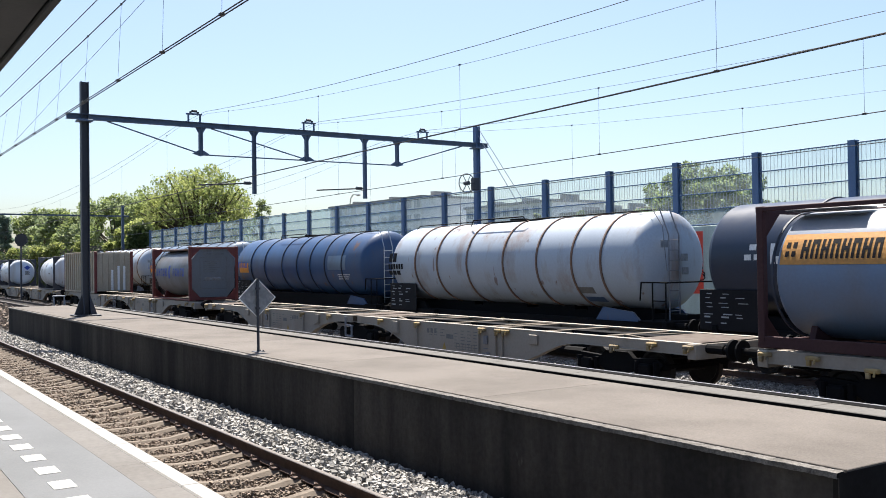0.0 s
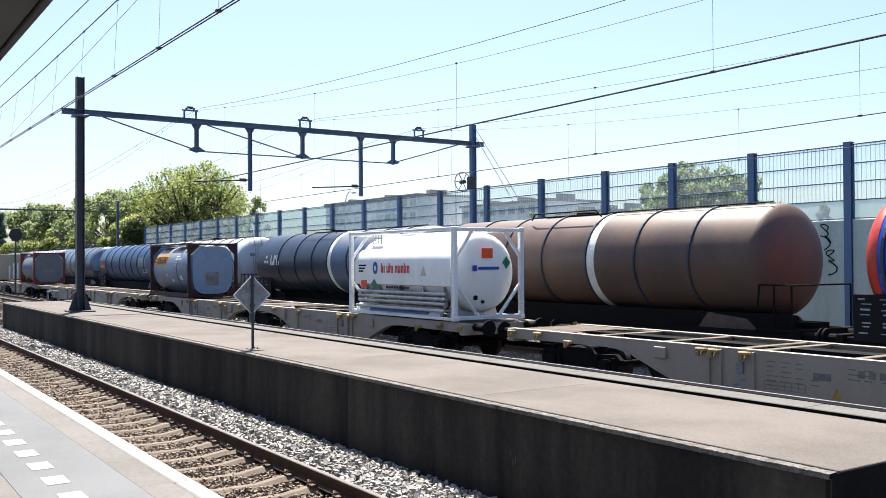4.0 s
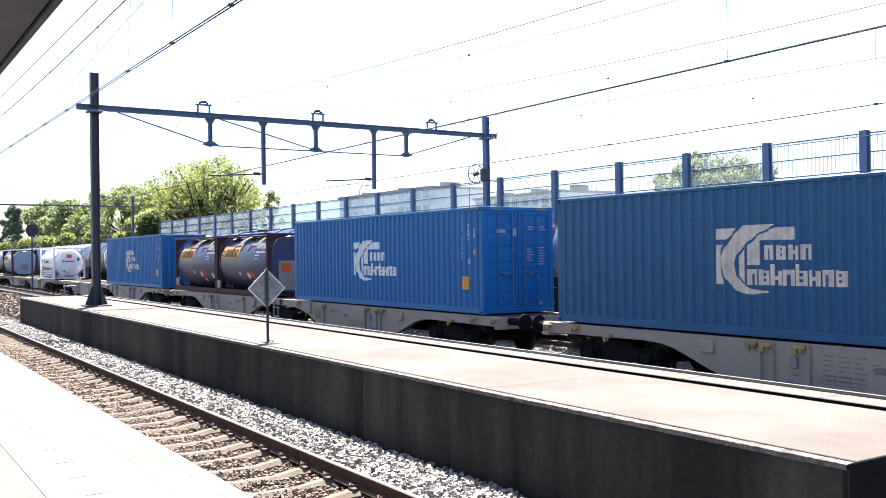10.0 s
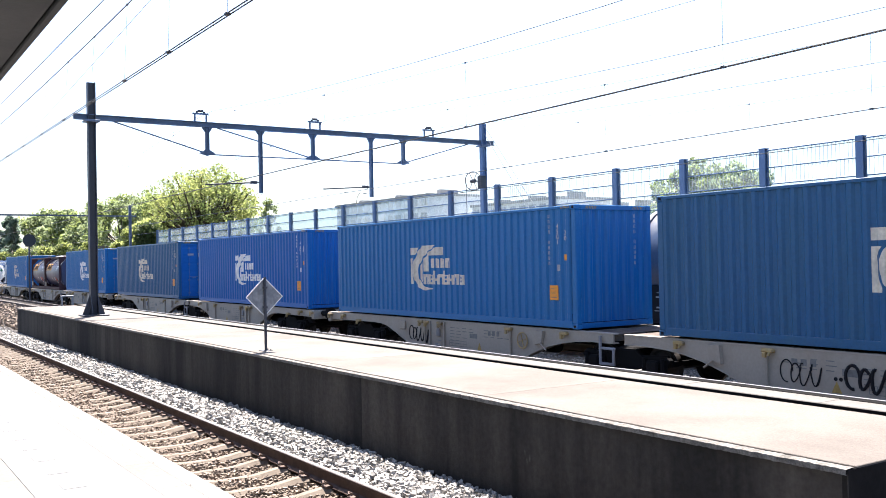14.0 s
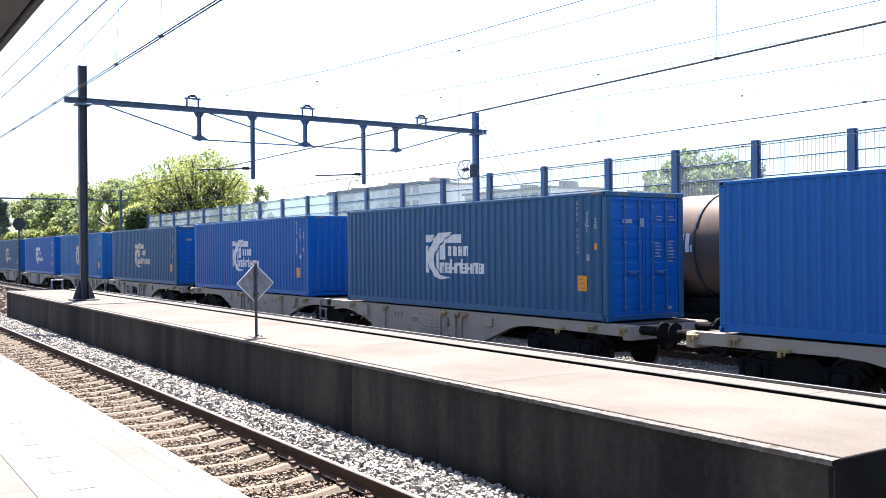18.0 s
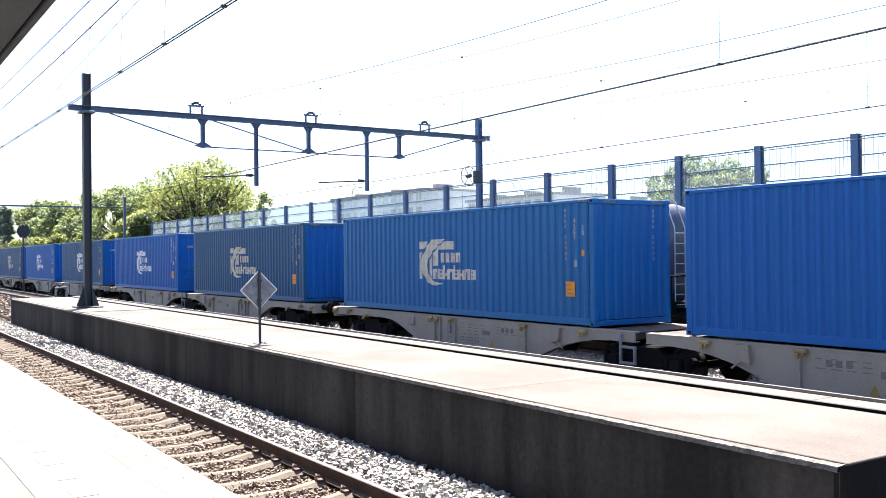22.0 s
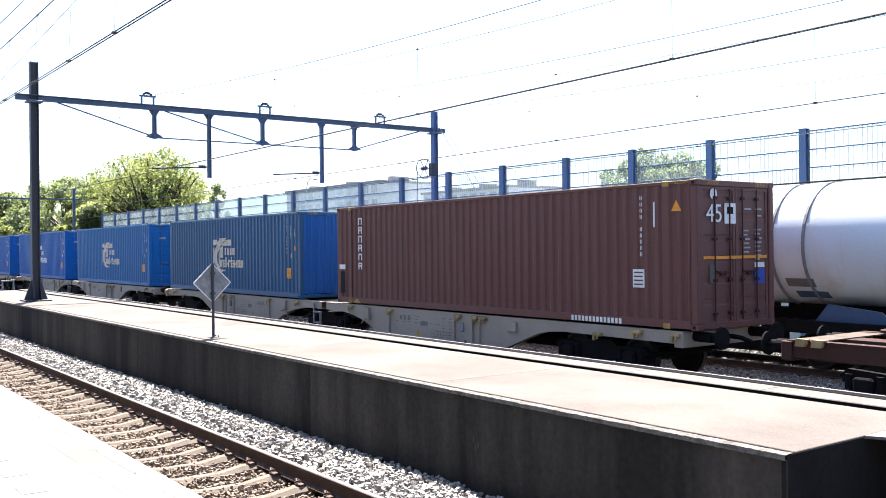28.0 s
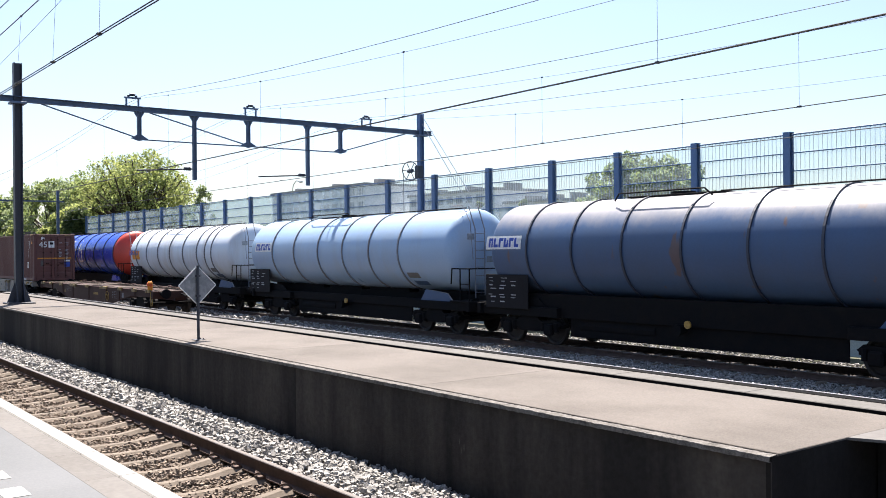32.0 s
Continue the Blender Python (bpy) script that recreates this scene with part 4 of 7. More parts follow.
near_catenary()
catenary(11.35, 5.68, 8.5, 1.36, True, 8.45, 1.68, -16.43, 6.93)
catenary(15.9, 5.44, 8.46, 1.27, False, 8.42, 1.66, -16.98, 7.05)
catenary(20.6, 5.5, 8.42, 1.24, False, 8.38, 1.83, -16.4, 6.9)
f = thing("feeder_wire", "thin dark feeder wire above the tracks", "overhead wire", group="overhead wires")
part("strand", wire(4.05, 7.72, 0.009, 0.1, x0=-94.0), "wire", f)
part("hanger", Geo().tube((-93.9, 4.05, 7.72), (-93.9, 4.05, 7.9), 0.02, 6), "mast", f)

# ---- the diamond sign on the island
sg = thing("trackside_sign", "grey diamond-shaped sign on a pole, seen from its back", "sign", at=(-16.95, 6.9, PLAT))
part("pole", Geo().tube((0, 0, 0), (0, 0, 1.42), 0.027, 10), "mast", sg)
part("base_plate", Geo().cbox(-0.1, 0.1, -0.1, 0.1, 0, 0.012, 0.003).tube((0.07, 0.07, 0.0), (0.07, 0.07, 0.035), 0.012, 6).tube((-0.07, 0.07, 0.0), (-0.07, 0.07, 0.035), 0.012, 6), "mast", sg)
c, d = 1.04, 0.37
part("plate", Geo().prism([(0, c - d), (d, c), (0, c + d), (-d, c)], -0.035, -0.028, "x"), "sign_back", sg, "scratched grey metal plate")
s = Geo()
for (a, b), (e, f) in zip([(0, c - d), (d, c), (0, c + d), (-d, c)], [(d, c), (0, c + d), (-d, c), (0, c - d)]):
    s.tube((-0.032, a, b), (-0.032, e, f), 0.011, 6)
part("rim", s, "label_white", sg, "pale folded rim")
for z in (0.82, 1.2):
    part("bracket", Geo().cbox(-0.034, 0.03, -0.04, 0.04, z, z + 0.04, 0.004), "mast", sg)

# ---- a round signal and a low trestle down the line
sn = thing("track_signal", "dark round signal disc on a post beside the track", "signal", at=(-79, 12.55, -0.25))
part("post", Geo().tube((0, 0, 0), (0, 0, 5.7), 0.07, 8), "mast", sn)
part("disc", Geo().lathe([(0.03, 0.0), (0.03, 0.48), (0.09, 0.48), (0.09, 0.0)], 0, 5.35, 24), "canopy", sn, "black round disc")
part("box", Geo().cbox(-0.3, 0.0, -0.25, 0.25, 4.85, 5.6, 0.03), "canopy", sn)
tr = thing("trestle", "grey steel trestle standing beside the platform end", "trestle", at=(-49.5, 9.6, 0.17))
for sy in (-0.25, 0.25):
    part("leg", Geo().tube((-0.45, sy, 0), (0, sy, 1.25), 0.035, 6).tube((0.45, sy, 0), (0, sy, 1.25), 0.03, 6), "sign_back", tr)
part("crossbar", Geo().tube((0, -0.3, 1.25), (0, 0.3, 1.25), 0.04, 6), "sign_back", tr)
part("crossbar", Geo().tube((-0.22, -0.25, 0.6), (-0.22, 0.25, 0.6), 0.025, 6), "sign_back", tr)

# ---- planting and buildings behind
def leaf_cloud(name, blobs, n, size, mat, seed, flat=1.0):
    """Leaves: small crossed quads spread over the shells of several lumps, thin inside, uneven outside."""
    r = np.random.default_rng(seed)
    b = np.array(blobs, float)
    w = b[:, 3] ** 2
    pick = r.choice(len(b), n, p=w / w.sum())
    d = r.normal(size=(n, 3))
    d /= np.linalg.norm(d, axis=1, keepdims=True)
    rad = b[pick, 3] * r.uniform(0.35, 1.0, n) ** 0.45 * (1 + 0.12 * r.normal(size=n))
    c = b[pick, :3] + d * rad[:, None] * np.array([1, 1, flat])
    a = r.normal(size=(n, 3))
    a /= np.linalg.norm(a, axis=1, keepdims=True)
    e = np.cross(a, r.normal(size=(n, 3)))
    e /= np.linalg.norm(e, axis=1, keepdims=True)
    s = (size * r.uniform(0.6, 1.4, n))[:, None]
    v = np.stack([c - a * s, c + e * s * 0.55, c + a * s, c - e * s * 0.55], 1).reshape(-1, 3)
    f = np.arange(4 * n).reshape(n, 4)
    return raw_mesh(name, v, f, mat)


def tree(x, y, z, height, radius, mats, seed, leaves, size, label, low=0.25, lumps=26, dome=False):
    rnd = random.Random(seed)
    t = thing("tree", label, "tree", at=(x, y, z))
    s = Geo().tube((0, 0, -0.3), (0.2, 0.1, height * 0.35), radius * 0.07, 8, 0, radius * 0.05)
    blobs, lobes = [], []
    count = max(5, lumps // (8 if dome else 5))
    for i in range(count):
        a = 2.4 * i + rnd.uniform(-0.5, 0.5)
        u = (i + rnd.random()) / count
        wide = radius * (1 - 0.7 * max(0, (u - 0.4) / 0.6) ** 1.6)
        q = wide * rnd.uniform(0.05, 0.78)
        lobes.append(Vector((q * math.cos(a), q * math.sin(a), height * (low + 0.05 + (0.83 - low) * u))))
        if dome:
            up = 1 - 1.55 * (i + 0.5) / count
            flat = math.sqrt(1 - up * up) * rnd.uniform(0.5, 0.8) * radius
            lobes[-1] = Vector((flat * math.cos(a), flat * math.sin(a), height * 0.55 + height * 0.39 * up * rnd.uniform(0.62, 0.9)))
    for i in range(lumps):
        way = Vector((rnd.gauss(0, 1), rnd.gauss(0, 1), rnd.gauss(0, 0.8))).normalized()
        c = lobes[i % count] + way * radius * rnd.uniform(0.05, 0.5 if dome else 0.34)
        if dome:
            v = Vector((c.x / radius, c.y / radius, (c.z - 0.55 * height) / (0.43 * height)))
            if v.length > 0.95:
                v *= rnd.uniform(0.8, 0.97) / v.length
            c = Vector((v.x * radius, v.y * radius, (0.55 + 0.43 * v.z) * height))
        c.z = max(height * low, min(height * 0.95, c.z))
        blobs.append((*c, radius * (rnd.uniform(0.05, 0.11) if dome else rnd.uniform(0.1, 0.22))))
        if i % 4 == 0:
            s.tube((0.1, 0, height * rnd.uniform(0.2, 0.4)), blobs[-1][:3], radius * 0.025, 5, 0, radius * 0.008)
    part("trunk", s, "bark", t)
    blobs.sort(key=lambda b: rnd.random())
    k = len(mats)
    for i, m in enumerate(mats):
        part("crown", leaf_cloud("crown", blobs[i::k] if k > 1 else blobs, leaves // k, size, m, seed + i), None, t)
    return t


tree(-139.6, 47, -0.7, 19.7, 10.0, ["leaf_light", "leaf_mid"], 1, 26000, 0.19, "broad tree with fresh yellow-green leaves", 0.12, 640, True)
tree(-163, 49, -0.7, 17.0, 7.5, ["leaf_light", "leaf_mid"], 2, 11000, 0.22, "leafy yellow-green tree among others", 0.12, 90)
tree(-205, 57, -0.7, 20.8, 8.0, ["leaf_dark", "leaf_mid"], 3, 9000, 0.3, "dark green tree among others", 0.15, 100)
tree(-229, 57, -0.7, 22.4, 9.0, ["leaf_dark", "leaf_mid"], 4, 9000, 0.34, "dark green tree among others", 0.15, 100)
tree(-252, 57, -0.7, 21.8, 9.0, ["leaf_mid", "leaf_dark"], 5, 9000, 0.36, "broad green tree in the distance", 0.15, 100)
tree(-282, 60, -0.7, 21.6, 10, ["leaf_mid", "leaf_dark"], 6, 9000, 0.42, "broad green tree in the distance", 0.12, 100)
tree(-312, 60, -0.7, 24.0, 11, ["leaf_dark", "leaf_mid"], 11, 9000, 0.46, "broad green tree in the distance", 0.12, 100)
tree(-350, 60, -0.7, 25.4, 12, ["leaf_mid", "leaf_dark"], 12, 9000, 0.5, "broad green tree in the distance", 0.12, 100)
tree(-126.0, 52, -0.7, 14.6, 2.0, ["leaf_mid", "leaf_dark"], 7, 4200, 0.14, "slender young green tree", 0.2, 150)
tree(-303, 44, -0.7, 21.0, 4.0, ["leaf_conifer"], 8, 7000, 0.4, "tall dark slender conifer", 0.06, 90)
tree(-314, 44, -0.7, 22.5, 4.2, ["leaf_conifer"], 13, 7000, 0.4, "tall dark slender conifer", 0.06, 90)
tree(-39.4, 46, -2.6, 11.9, 5.7, ["leaf_dark", "leaf_mid", "leaf_dark"], 9, 52000, 0.14, "rounded green tree behind the barrier", 0.25, 420, True)
tree(-30.9, 46, -2.0, 8.8, 1.2, ["leaf_dark"], 10, 3000, 0.12, "small green tree behind the barrier", 0.3, 30)
tree(-26.2, 46, -2.0, 8.6, 1.6, ["leaf_mid"], 14, 4500, 0.12, "small green tree behind the barrier", 0.3, 40)
tree(-66.6, 60, -0.7, 9.9, 1.1, ["leaf_dark"], 15, 1800, 0.16, "small green tree behind the barrier", 0.3, 25)
tree(-72.9, 60, -0.7, 10.2, 1.1, ["leaf_dark"], 16, 1800, 0.16, "small green tree behind the barrier", 0.3, 25)

hedge = thing("ivy_wall", "wall overgrown with thick green ivy in bunches", "hedge")
part("wall", Geo().box(-420, -99, FY - 0.2, FY + 0.2, -0.7, 5.6), "bark", hedge)
rnd = random.Random(21)
blobs = []
x = -99.2
while x > -330:
    top = 6.4 + rnd.uniform(-0.4, 0.5)
    wdt = rnd.uniform(1.9, 2.6) * (1 + (-99 - x) / 260)
    z = top
    while z > 0.5:
        blobs.append((x, FY - 0.35, z - wdt * 0.5, wdt * rnd.uniform(0.4, 0.5)))
        z -= wdt * 0.5
    x -= wdt * 1.9
part("foliage", leaf_cloud("foliage", blobs, 30000, 0.17, "leaf_ivy", 22), None, hedge)
blobs2 = [(bx, by - 0.1, bz, br * 0.9) for bx, by, bz, br in blobs if bz > 5.0]
part("foliage", leaf_cloud("foliage", blobs2, 15000, 0.17, "leaf_light", 23), None, hedge)
blobs = [(-99.5, FY - 0.5, z, 1.3) for z in (6.3, 5.4, 4.4, 3.0)]
part("foliage", leaf_cloud("foliage", blobs, 5000, 0.2, "leaf_ivy", 24), None, hedge)
blobs = [(-100.5 - 1.6 * k, FY + 0.2, 7.3 - 0.12 * k, 0.85) for k in range(7)]
part("foliage", leaf_cloud("foliage", blobs, 5000, 0.17, "leaf_light", 25), None, hedge)


def building(x0, x1, y, depth, height, storeys, bays, label):
    b = thing("apartment_building", label, "building", at=(x0, y, -0.75))
    w = x1 - x0
    part("wall", Geo().box(0, w, 0, depth, 0, height), "building", b)
    part("roof", Geo().box(-0.4, w + 0.4, -0.4, depth + 0.4, height, height + 0.5), "roofing", b)
    for k in range(3):
        xx = w * (0.08 + 0.42 * k)
        part("roof_box", Geo().box(xx, xx + w * 0.035, depth * 0.3, depth * 0.6, height + 0.5, height + 1.7), "roofing", b)
    wm = Geo().box(0, w / bays * 0.62, -0.06, 0.02, 0, height / storeys * 0.5).mesh("window", "window")
    for j in range(storeys):
        for i in range(bays):
            part("window", wm, None, b).location = (w * (i + 0.19) / bays, 0, height * (j + 0.3) / storeys)
    return b


building(-224, -178, 112, 16, 18.6, 6, 12, "pale flat-roofed apartment block behind the barrier")
building(-172, -142, 120, 14, 15.6, 5, 9, "pale flat-roofed apartment block behind the barrier")
building(-139, -124, 120, 14, 12.6, 4, 5, "low pale flats behind the barrier")
s = thing("street_lamp", "curved pale street lamp behind the barrier", "street lamp", at=(-133, 70, -0.7))
part("pole", Geo().path([(0, 0, 0), (0, 0, 13), (0.4, 0, 14.2), (1.4, 0, 14.8), (2.6, 0, 14.6)], 0.08, 6), "steel", s)
part("head", Geo().cbox(2.5, 3.4, -0.15, 0.15, 14.4, 14.65, 0.05), "steel", s)
# ---- the two freight trains
def near_run(t):
    """Metres by which the near train stands left of its listed places."""
    slow = 0.5 * max(0.0, 1 - t / 2.4) ** 2        # it is still gathering way in the first seconds
    return 9.5842 * t - 0.014373 * t ** 2 + 0.0033845 * t ** 3 - 0.00005063 * t ** 4 + slow


def far_run(t):
    return 7.19 * t + 0.01225 * t ** 2


NEAR_WHEELS, FAR_WHEELS = [], []
NEAR, FAR = [], []      # (thing, x at the start)
DECK = 1.17
CACHE = {}


def cached(key, make):
    if key not in CACHE:
        CACHE[key] = make()
    return CACHE[key]


# one wave of the pressed side sheet: x within the wave, depth
WAVE, DEEP = 0.278, 0.04
WAVE_LINE = [(0.0, 0.0), (0.08, 0.0), (0.13, DEEP), (0.228, DEEP)]


def wave_points(x0, x1, y, inward):
    pts, x = [], x0
    while x < x1 - 0.02:
        for dx, dy in WAVE_LINE:
            if x + dx < x1:
                pts.append((x + dx, y + inward * dy))
        x += WAVE
    return pts + [(x1, y)]


def wave_depth(x, x0):
    u = (x - x0) % WAVE
    line = WAVE_LINE + [(WAVE, 0.0)]
    for (a, p), (b, q) in zip(line, line[1:]):
        if a <= u <= b:
            return p + (q - p) * (u - a) / (b - a)
    return 0.0


class Decal(Geo):
    """Paint on a pressed side sheet: columns (x, low, high) that follow the waves, 3 mm proud of it."""

    def columns(self, cols, x0=0.17, y=-1.214, proud=0.003, flat=False):
        xs = {c[0] for c in cols}
        if not flat:
            k = math.floor((cols[0][0] - x0) / WAVE) - 1
            while x0 + k * WAVE < cols[-1][0]:
                xs |= {x0 + k * WAVE + dx for dx, _ in WAVE_LINE if cols[0][0] < x0 + k * WAVE + dx < cols[-1][0]}
                k += 1
        xs = sorted(xs)
        lo = np.interp(xs, [c[0] for c in cols], [c[1] for c in cols])
        hi = np.interp(xs, [c[0] for c in cols], [c[2] for c in cols])
        v, n = [], len(xs)
        for x, a, b in zip(xs, lo, hi):
            d = y - proud + (0 if flat else wave_depth(x, x0))
            v += [(x, d, a), (x, d, b)]
        self.add(v, [(2 * i, 2 * i + 2, 2 * i + 3, 2 * i + 1) for i in range(n - 1)])
        return self

    def rect(self, xa, xb, za, zb, **k):
        return self.columns([(xa, za, zb), (xb, za, zb)], **k)


def logo():
    """The owner's mark: a block, a broad crescent, a T shape and two rows of short blocks."""
    s = Decal()
    s.columns([(4.74, 1.84, 2.05), (5.0, 1.84, 2.05), (5.24, 2.03, 2.05)])
    s.columns([(4.74, 0.98, 1.74), (4.83, 0.98, 1.74), (4.86, 0.98, 1.26), (4.94, 0.98, 1.06)])
    s.columns([(4.83, 1.57, 1.74), (4.88, 1.66, 1.74), (4.94, 1.73, 1.74)])
    # the crescent: its left bulge, its upper horn and its lower horn
    s.columns([(4.89, 1.38, 1.52), (4.95, 1.13, 1.65), (5.06, 1.0, 1.8), (5.2, 0.9, 1.93)])
    s.columns([(5.2, 1.40, 1.93), (5.26, 1.55, 1.98), (5.38, 1.69, 2.10), (5.69, 1.91, 2.10), (6.1, 2.085, 2.105)])
    s.columns([(5.2, 0.9, 1.36), (5.25, 0.87, 1.14), (5.36, 0.82, 1.01), (5.58, 0.80, 0.90), (5.95, 0.845, 0.87)])
    # the upright between the crescent's horns, and the T
    s.columns([(5.29, 1.14, 1.52), (5.42, 1.0, 1.66)])
    s.columns([(5.51, 1.35, 1.72), (5.70, 1.35, 1.86), (5.79, 1.35, 1.92)])
    s.columns([(5.79, 1.81, 1.92), (6.13, 1.81, 2.04), (6.52, 1.81, 2.04)])
    rnd = random.Random(12)
    for x0, x1, z0, z1, n in ((5.86, 6.92, 1.45, 1.72, 4), (5.5, 7.59, 0.98, 1.27, 8)):
        w = (x1 - x0) / n
        for i in range(n):
            a, b = x0 + i * w, x0 + (i + 1) * w - 0.035
            up = 0.1 if n == 8 and i in (2, 4) else 0.0
            k = i % 3
            c, d = a + (b - a) * 0.38, a + (b - a) * 0.62
            s.rect(a, c, z0, z1 + up)
            s.rect(d, b, z0, z1 - (0.02 if k else 0.0))
            if k == 0:
                s.rect(c, d, z0 + 0.2, z1)
            elif k == 1:
                s.rect(c, d, z0, z0 + 0.07).rect(c, d, z0 + 0.12, z0 + 0.17).rect(c, d, z1 - 0.06, z1 - 0.02)
            else:
                s.rect(c, d, z0 + 0.1, z0 + 0.17)
    return s


def text_mesh(body, size, mat):
    cu = bpy.data.curves.new("lettering", "FONT")
    cu.body, cu.size, cu.extrude, cu.align_x = body, size, 0.001, "CENTER"
    ob = bpy.data.objects.new("lettering", cu)
    scene.collection.objects.link(ob)
    me = bpy.data.meshes.new_from_object(ob.evaluated_get(bpy.context.evaluated_depsgraph_get()))
    bpy.data.objects.remove(ob)
    bpy.data.curves.remove(cu)
    me.materials.clear()
    me.materials.append(M[mat])
    return me


def container(x, colour, doors, label, length=12.192, mark="label_white", lit_end=None, height=2.896, owner="blue", deck=DECK, track_y=TRACK_3):
    """A steel box container: pressed sheets, posts, rails, castings, doors with lock rods and the painted marks."""
    t = thing("shipping_container", label, "shipping container", group="containers on the near train", at=(x, track_y, deck))
    NEAR.append((t, x, track_y, deck))
    L, H = length, height
    c = colour

    def p(key, name, make, mat, lab="", smooth=None):
        return part(name, cached((key, L, mat), lambda: make().mesh(name, mat, smooth)), None, t, lab)

    p("side_near", "side_panel", lambda: Geo().strip(wave_points(0.17, L - 0.17, -1.214, 1), 0.15, H - 0.07), c, "pressed steel side sheet")
    p("side_far", "side_panel", lambda: Geo().strip(wave_points(0.17, L - 0.17, 1.214, -1), 0.15, H - 0.07), c)
    p("roof", "roof", lambda: Geo().box(0.1, L - 0.1, -1.2, 1.2, H - 0.05, H - 0.025), c)
    p("floor", "floor", lambda: Geo().box(0.1, L - 0.1, -1.2, 1.2, 0.1, 0.14), "under")
    for sx in (0, 1):
        for sy in (-1, 1):
            xa = 0.0 if sx == 0 else L - 0.17
            p(("post", sx, sy), "corner_post", lambda: Geo().cbox(xa, xa + 0.17, min(sy * 1.219, sy * 1.06), max(sy * 1.219, sy * 1.06), 0.118, H - 0.118, 0.02), c)
            for sz in (0, 1):
                za = 0.0 if sz == 0 else H - 0.118
                xb = -0.003 if sx == 0 else L - 0.175

                def casting():
                    g2 = Geo().cbox(xb, xb + 0.178, min(sy * 1.222, sy * 1.06), max(sy * 1.222, sy * 1.06), za, za + 0.118, 0.012)
                    # A black plate stands for the dark inside the casting's hole.
                    g2.cbox(xb + 0.055, xb + 0.125, sy * 1.222 - 0.006, sy * 1.222 + 0.006, za + 0.03, za + 0.09, 0.002, 1)
                    return g2
                part("corner_casting", cached(("cast", sx, sy, sz, L, H, c), lambda: casting().mesh("corner_casting", [c, "label_black"])), None, t)
    for sy in (-1, 1):
        p(("top_rail", sy), "top_rail", lambda: Geo().cbox(0.17, L - 0.17, sy * 1.19 - 0.03, sy * 1.19 + 0.03, H - 0.08, H - 0.012, 0.008), c)
        p(("bottom_rail", sy), "bottom_rail", lambda: Geo().cbox(0.17, L - 0.17, sy * 1.195 - 0.025, sy * 1.195 + 0.025, 0.02, 0.18, 0.008), c)
    e = lit_end or c
    for xe, inward in ((0.06, 1), (L - 0.06, -1)):
        if inward < 0 and doors:
            for k, (ya, yb) in enumerate(((-1.05, -0.008), (0.008, 1.05))):
                def door():
                    g2 = Geo()
                    line = []
                    for i in range(6):
                        z0 = 0.2 + i * (H - 0.42) / 6
                        d = (H - 0.42) / 6
                        line += [(L - 0.05, z0), (L - 0.05, z0 + d * 0.62), (L - 0.06, z0 + d * 0.72), (L - 0.06, z0 + d * 0.9)]
                    line.append((L - 0.05, H - 0.2))
                    g2.strip(line, ya + 0.06, yb - 0.06, "y")
                    for za, zb in ((0.125, 0.2), (H - 0.2, H - 0.125)):
                        g2.cbox(L - 0.09, L - 0.035, ya, yb, za, zb, 0.006)
                    g2.cbox(L - 0.09, L - 0.035, ya, ya + 0.07, 0.2, H - 0.2, 0.006)
                    g2.cbox(L - 0.09, L - 0.035, yb - 0.07, yb, 0.2, H - 0.2, 0.006)
                    return g2
                d = part("door", cached(("door", k, L, e), lambda: door().mesh("door", e)), None, t, "closed steel door leaf")
                for yr in ((-0.66, -0.2) if k == 0 else (0.2, 0.66)):
                    def rod():
                        g2 = Geo().tube((L - 0.018, yr, 0.16), (L - 0.018, yr, H - 0.16), 0.014, 8)
                        for z in (0.3, 0.95, 1.75, H - 0.35):
                            g2.cbox(L - 0.04, L + 0.01, yr - 0.05, yr + 0.05, z - 0.03, z + 0.03, 0.006)
                        hd = 0.28 if yr in (-0.66, 0.2) else -0.28
                        g2.tube((L + 0.004, yr, 1.12), (L + 0.004, yr + hd, 1.08), 0.014, 6)
                        g2.cbox(L - 0.03, L + 0.012, yr + hd - 0.04, yr + hd + 0.04, 1.04, 1.12, 0.006)
                        return g2
                    part("lock_rod", cached(("rod", yr, L, c), lambda: rod().mesh("lock_rod", "rod_grey" if owner == "blue" else "frame_brown", 40)), None, d, "steel lock rod with its handle")
        else:
            def sheet():
                line, y = [], -1.06
                while y < 1.06:
                    for dx, dy in WAVE_LINE:
                        if y + dx < 1.06:
                            line.append((xe - inward * 0.045 + inward * dy * 1.2, y + dx))
                    y += WAVE
                line.append((xe - inward * 0.045, 1.06))
                return Geo().strip(line, 0.15, H - 0.1)
            p(("end", inward), "end_panel", sheet, e)
        p(("header", inward), "header", lambda: Geo().cbox(xe - 0.055, xe + 0.055, -1.06, 1.06, H - 0.125, H - 0.01, 0.01), c)
        p(("sill", inward), "sill", lambda: Geo().cbox(xe - 0.055, xe + 0.055, -1.06, 1.06, 0.01, 0.13, 0.01), c)
    # hazard stripes by the top corners
    def stripes():
        g2 = Geo()
        for k in range(7):
            a = L - 0.2 - 0.05 - k * 0.045
            g2.add([(a, -1.2235, H - 0.075), (a + 0.022, -1.2235, H - 0.075), (a + 0.045, -1.2235, H - 0.02), (a + 0.022, -1.2235, H - 0.02)], [(0, 1, 2, 3)])
            for y in (-0.9, 0.6):
                g2.add([(L + 0.0, y + k * 0.05, H - 0.1), (L + 0.0, y + k * 0.05 + 0.024, H - 0.1), (L + 0.0, y + k * 0.05 + 0.048, H - 0.03), (L + 0.0, y + k * 0.05 + 0.024, H - 0.03)], [(0, 1, 2, 3)])
        return g2
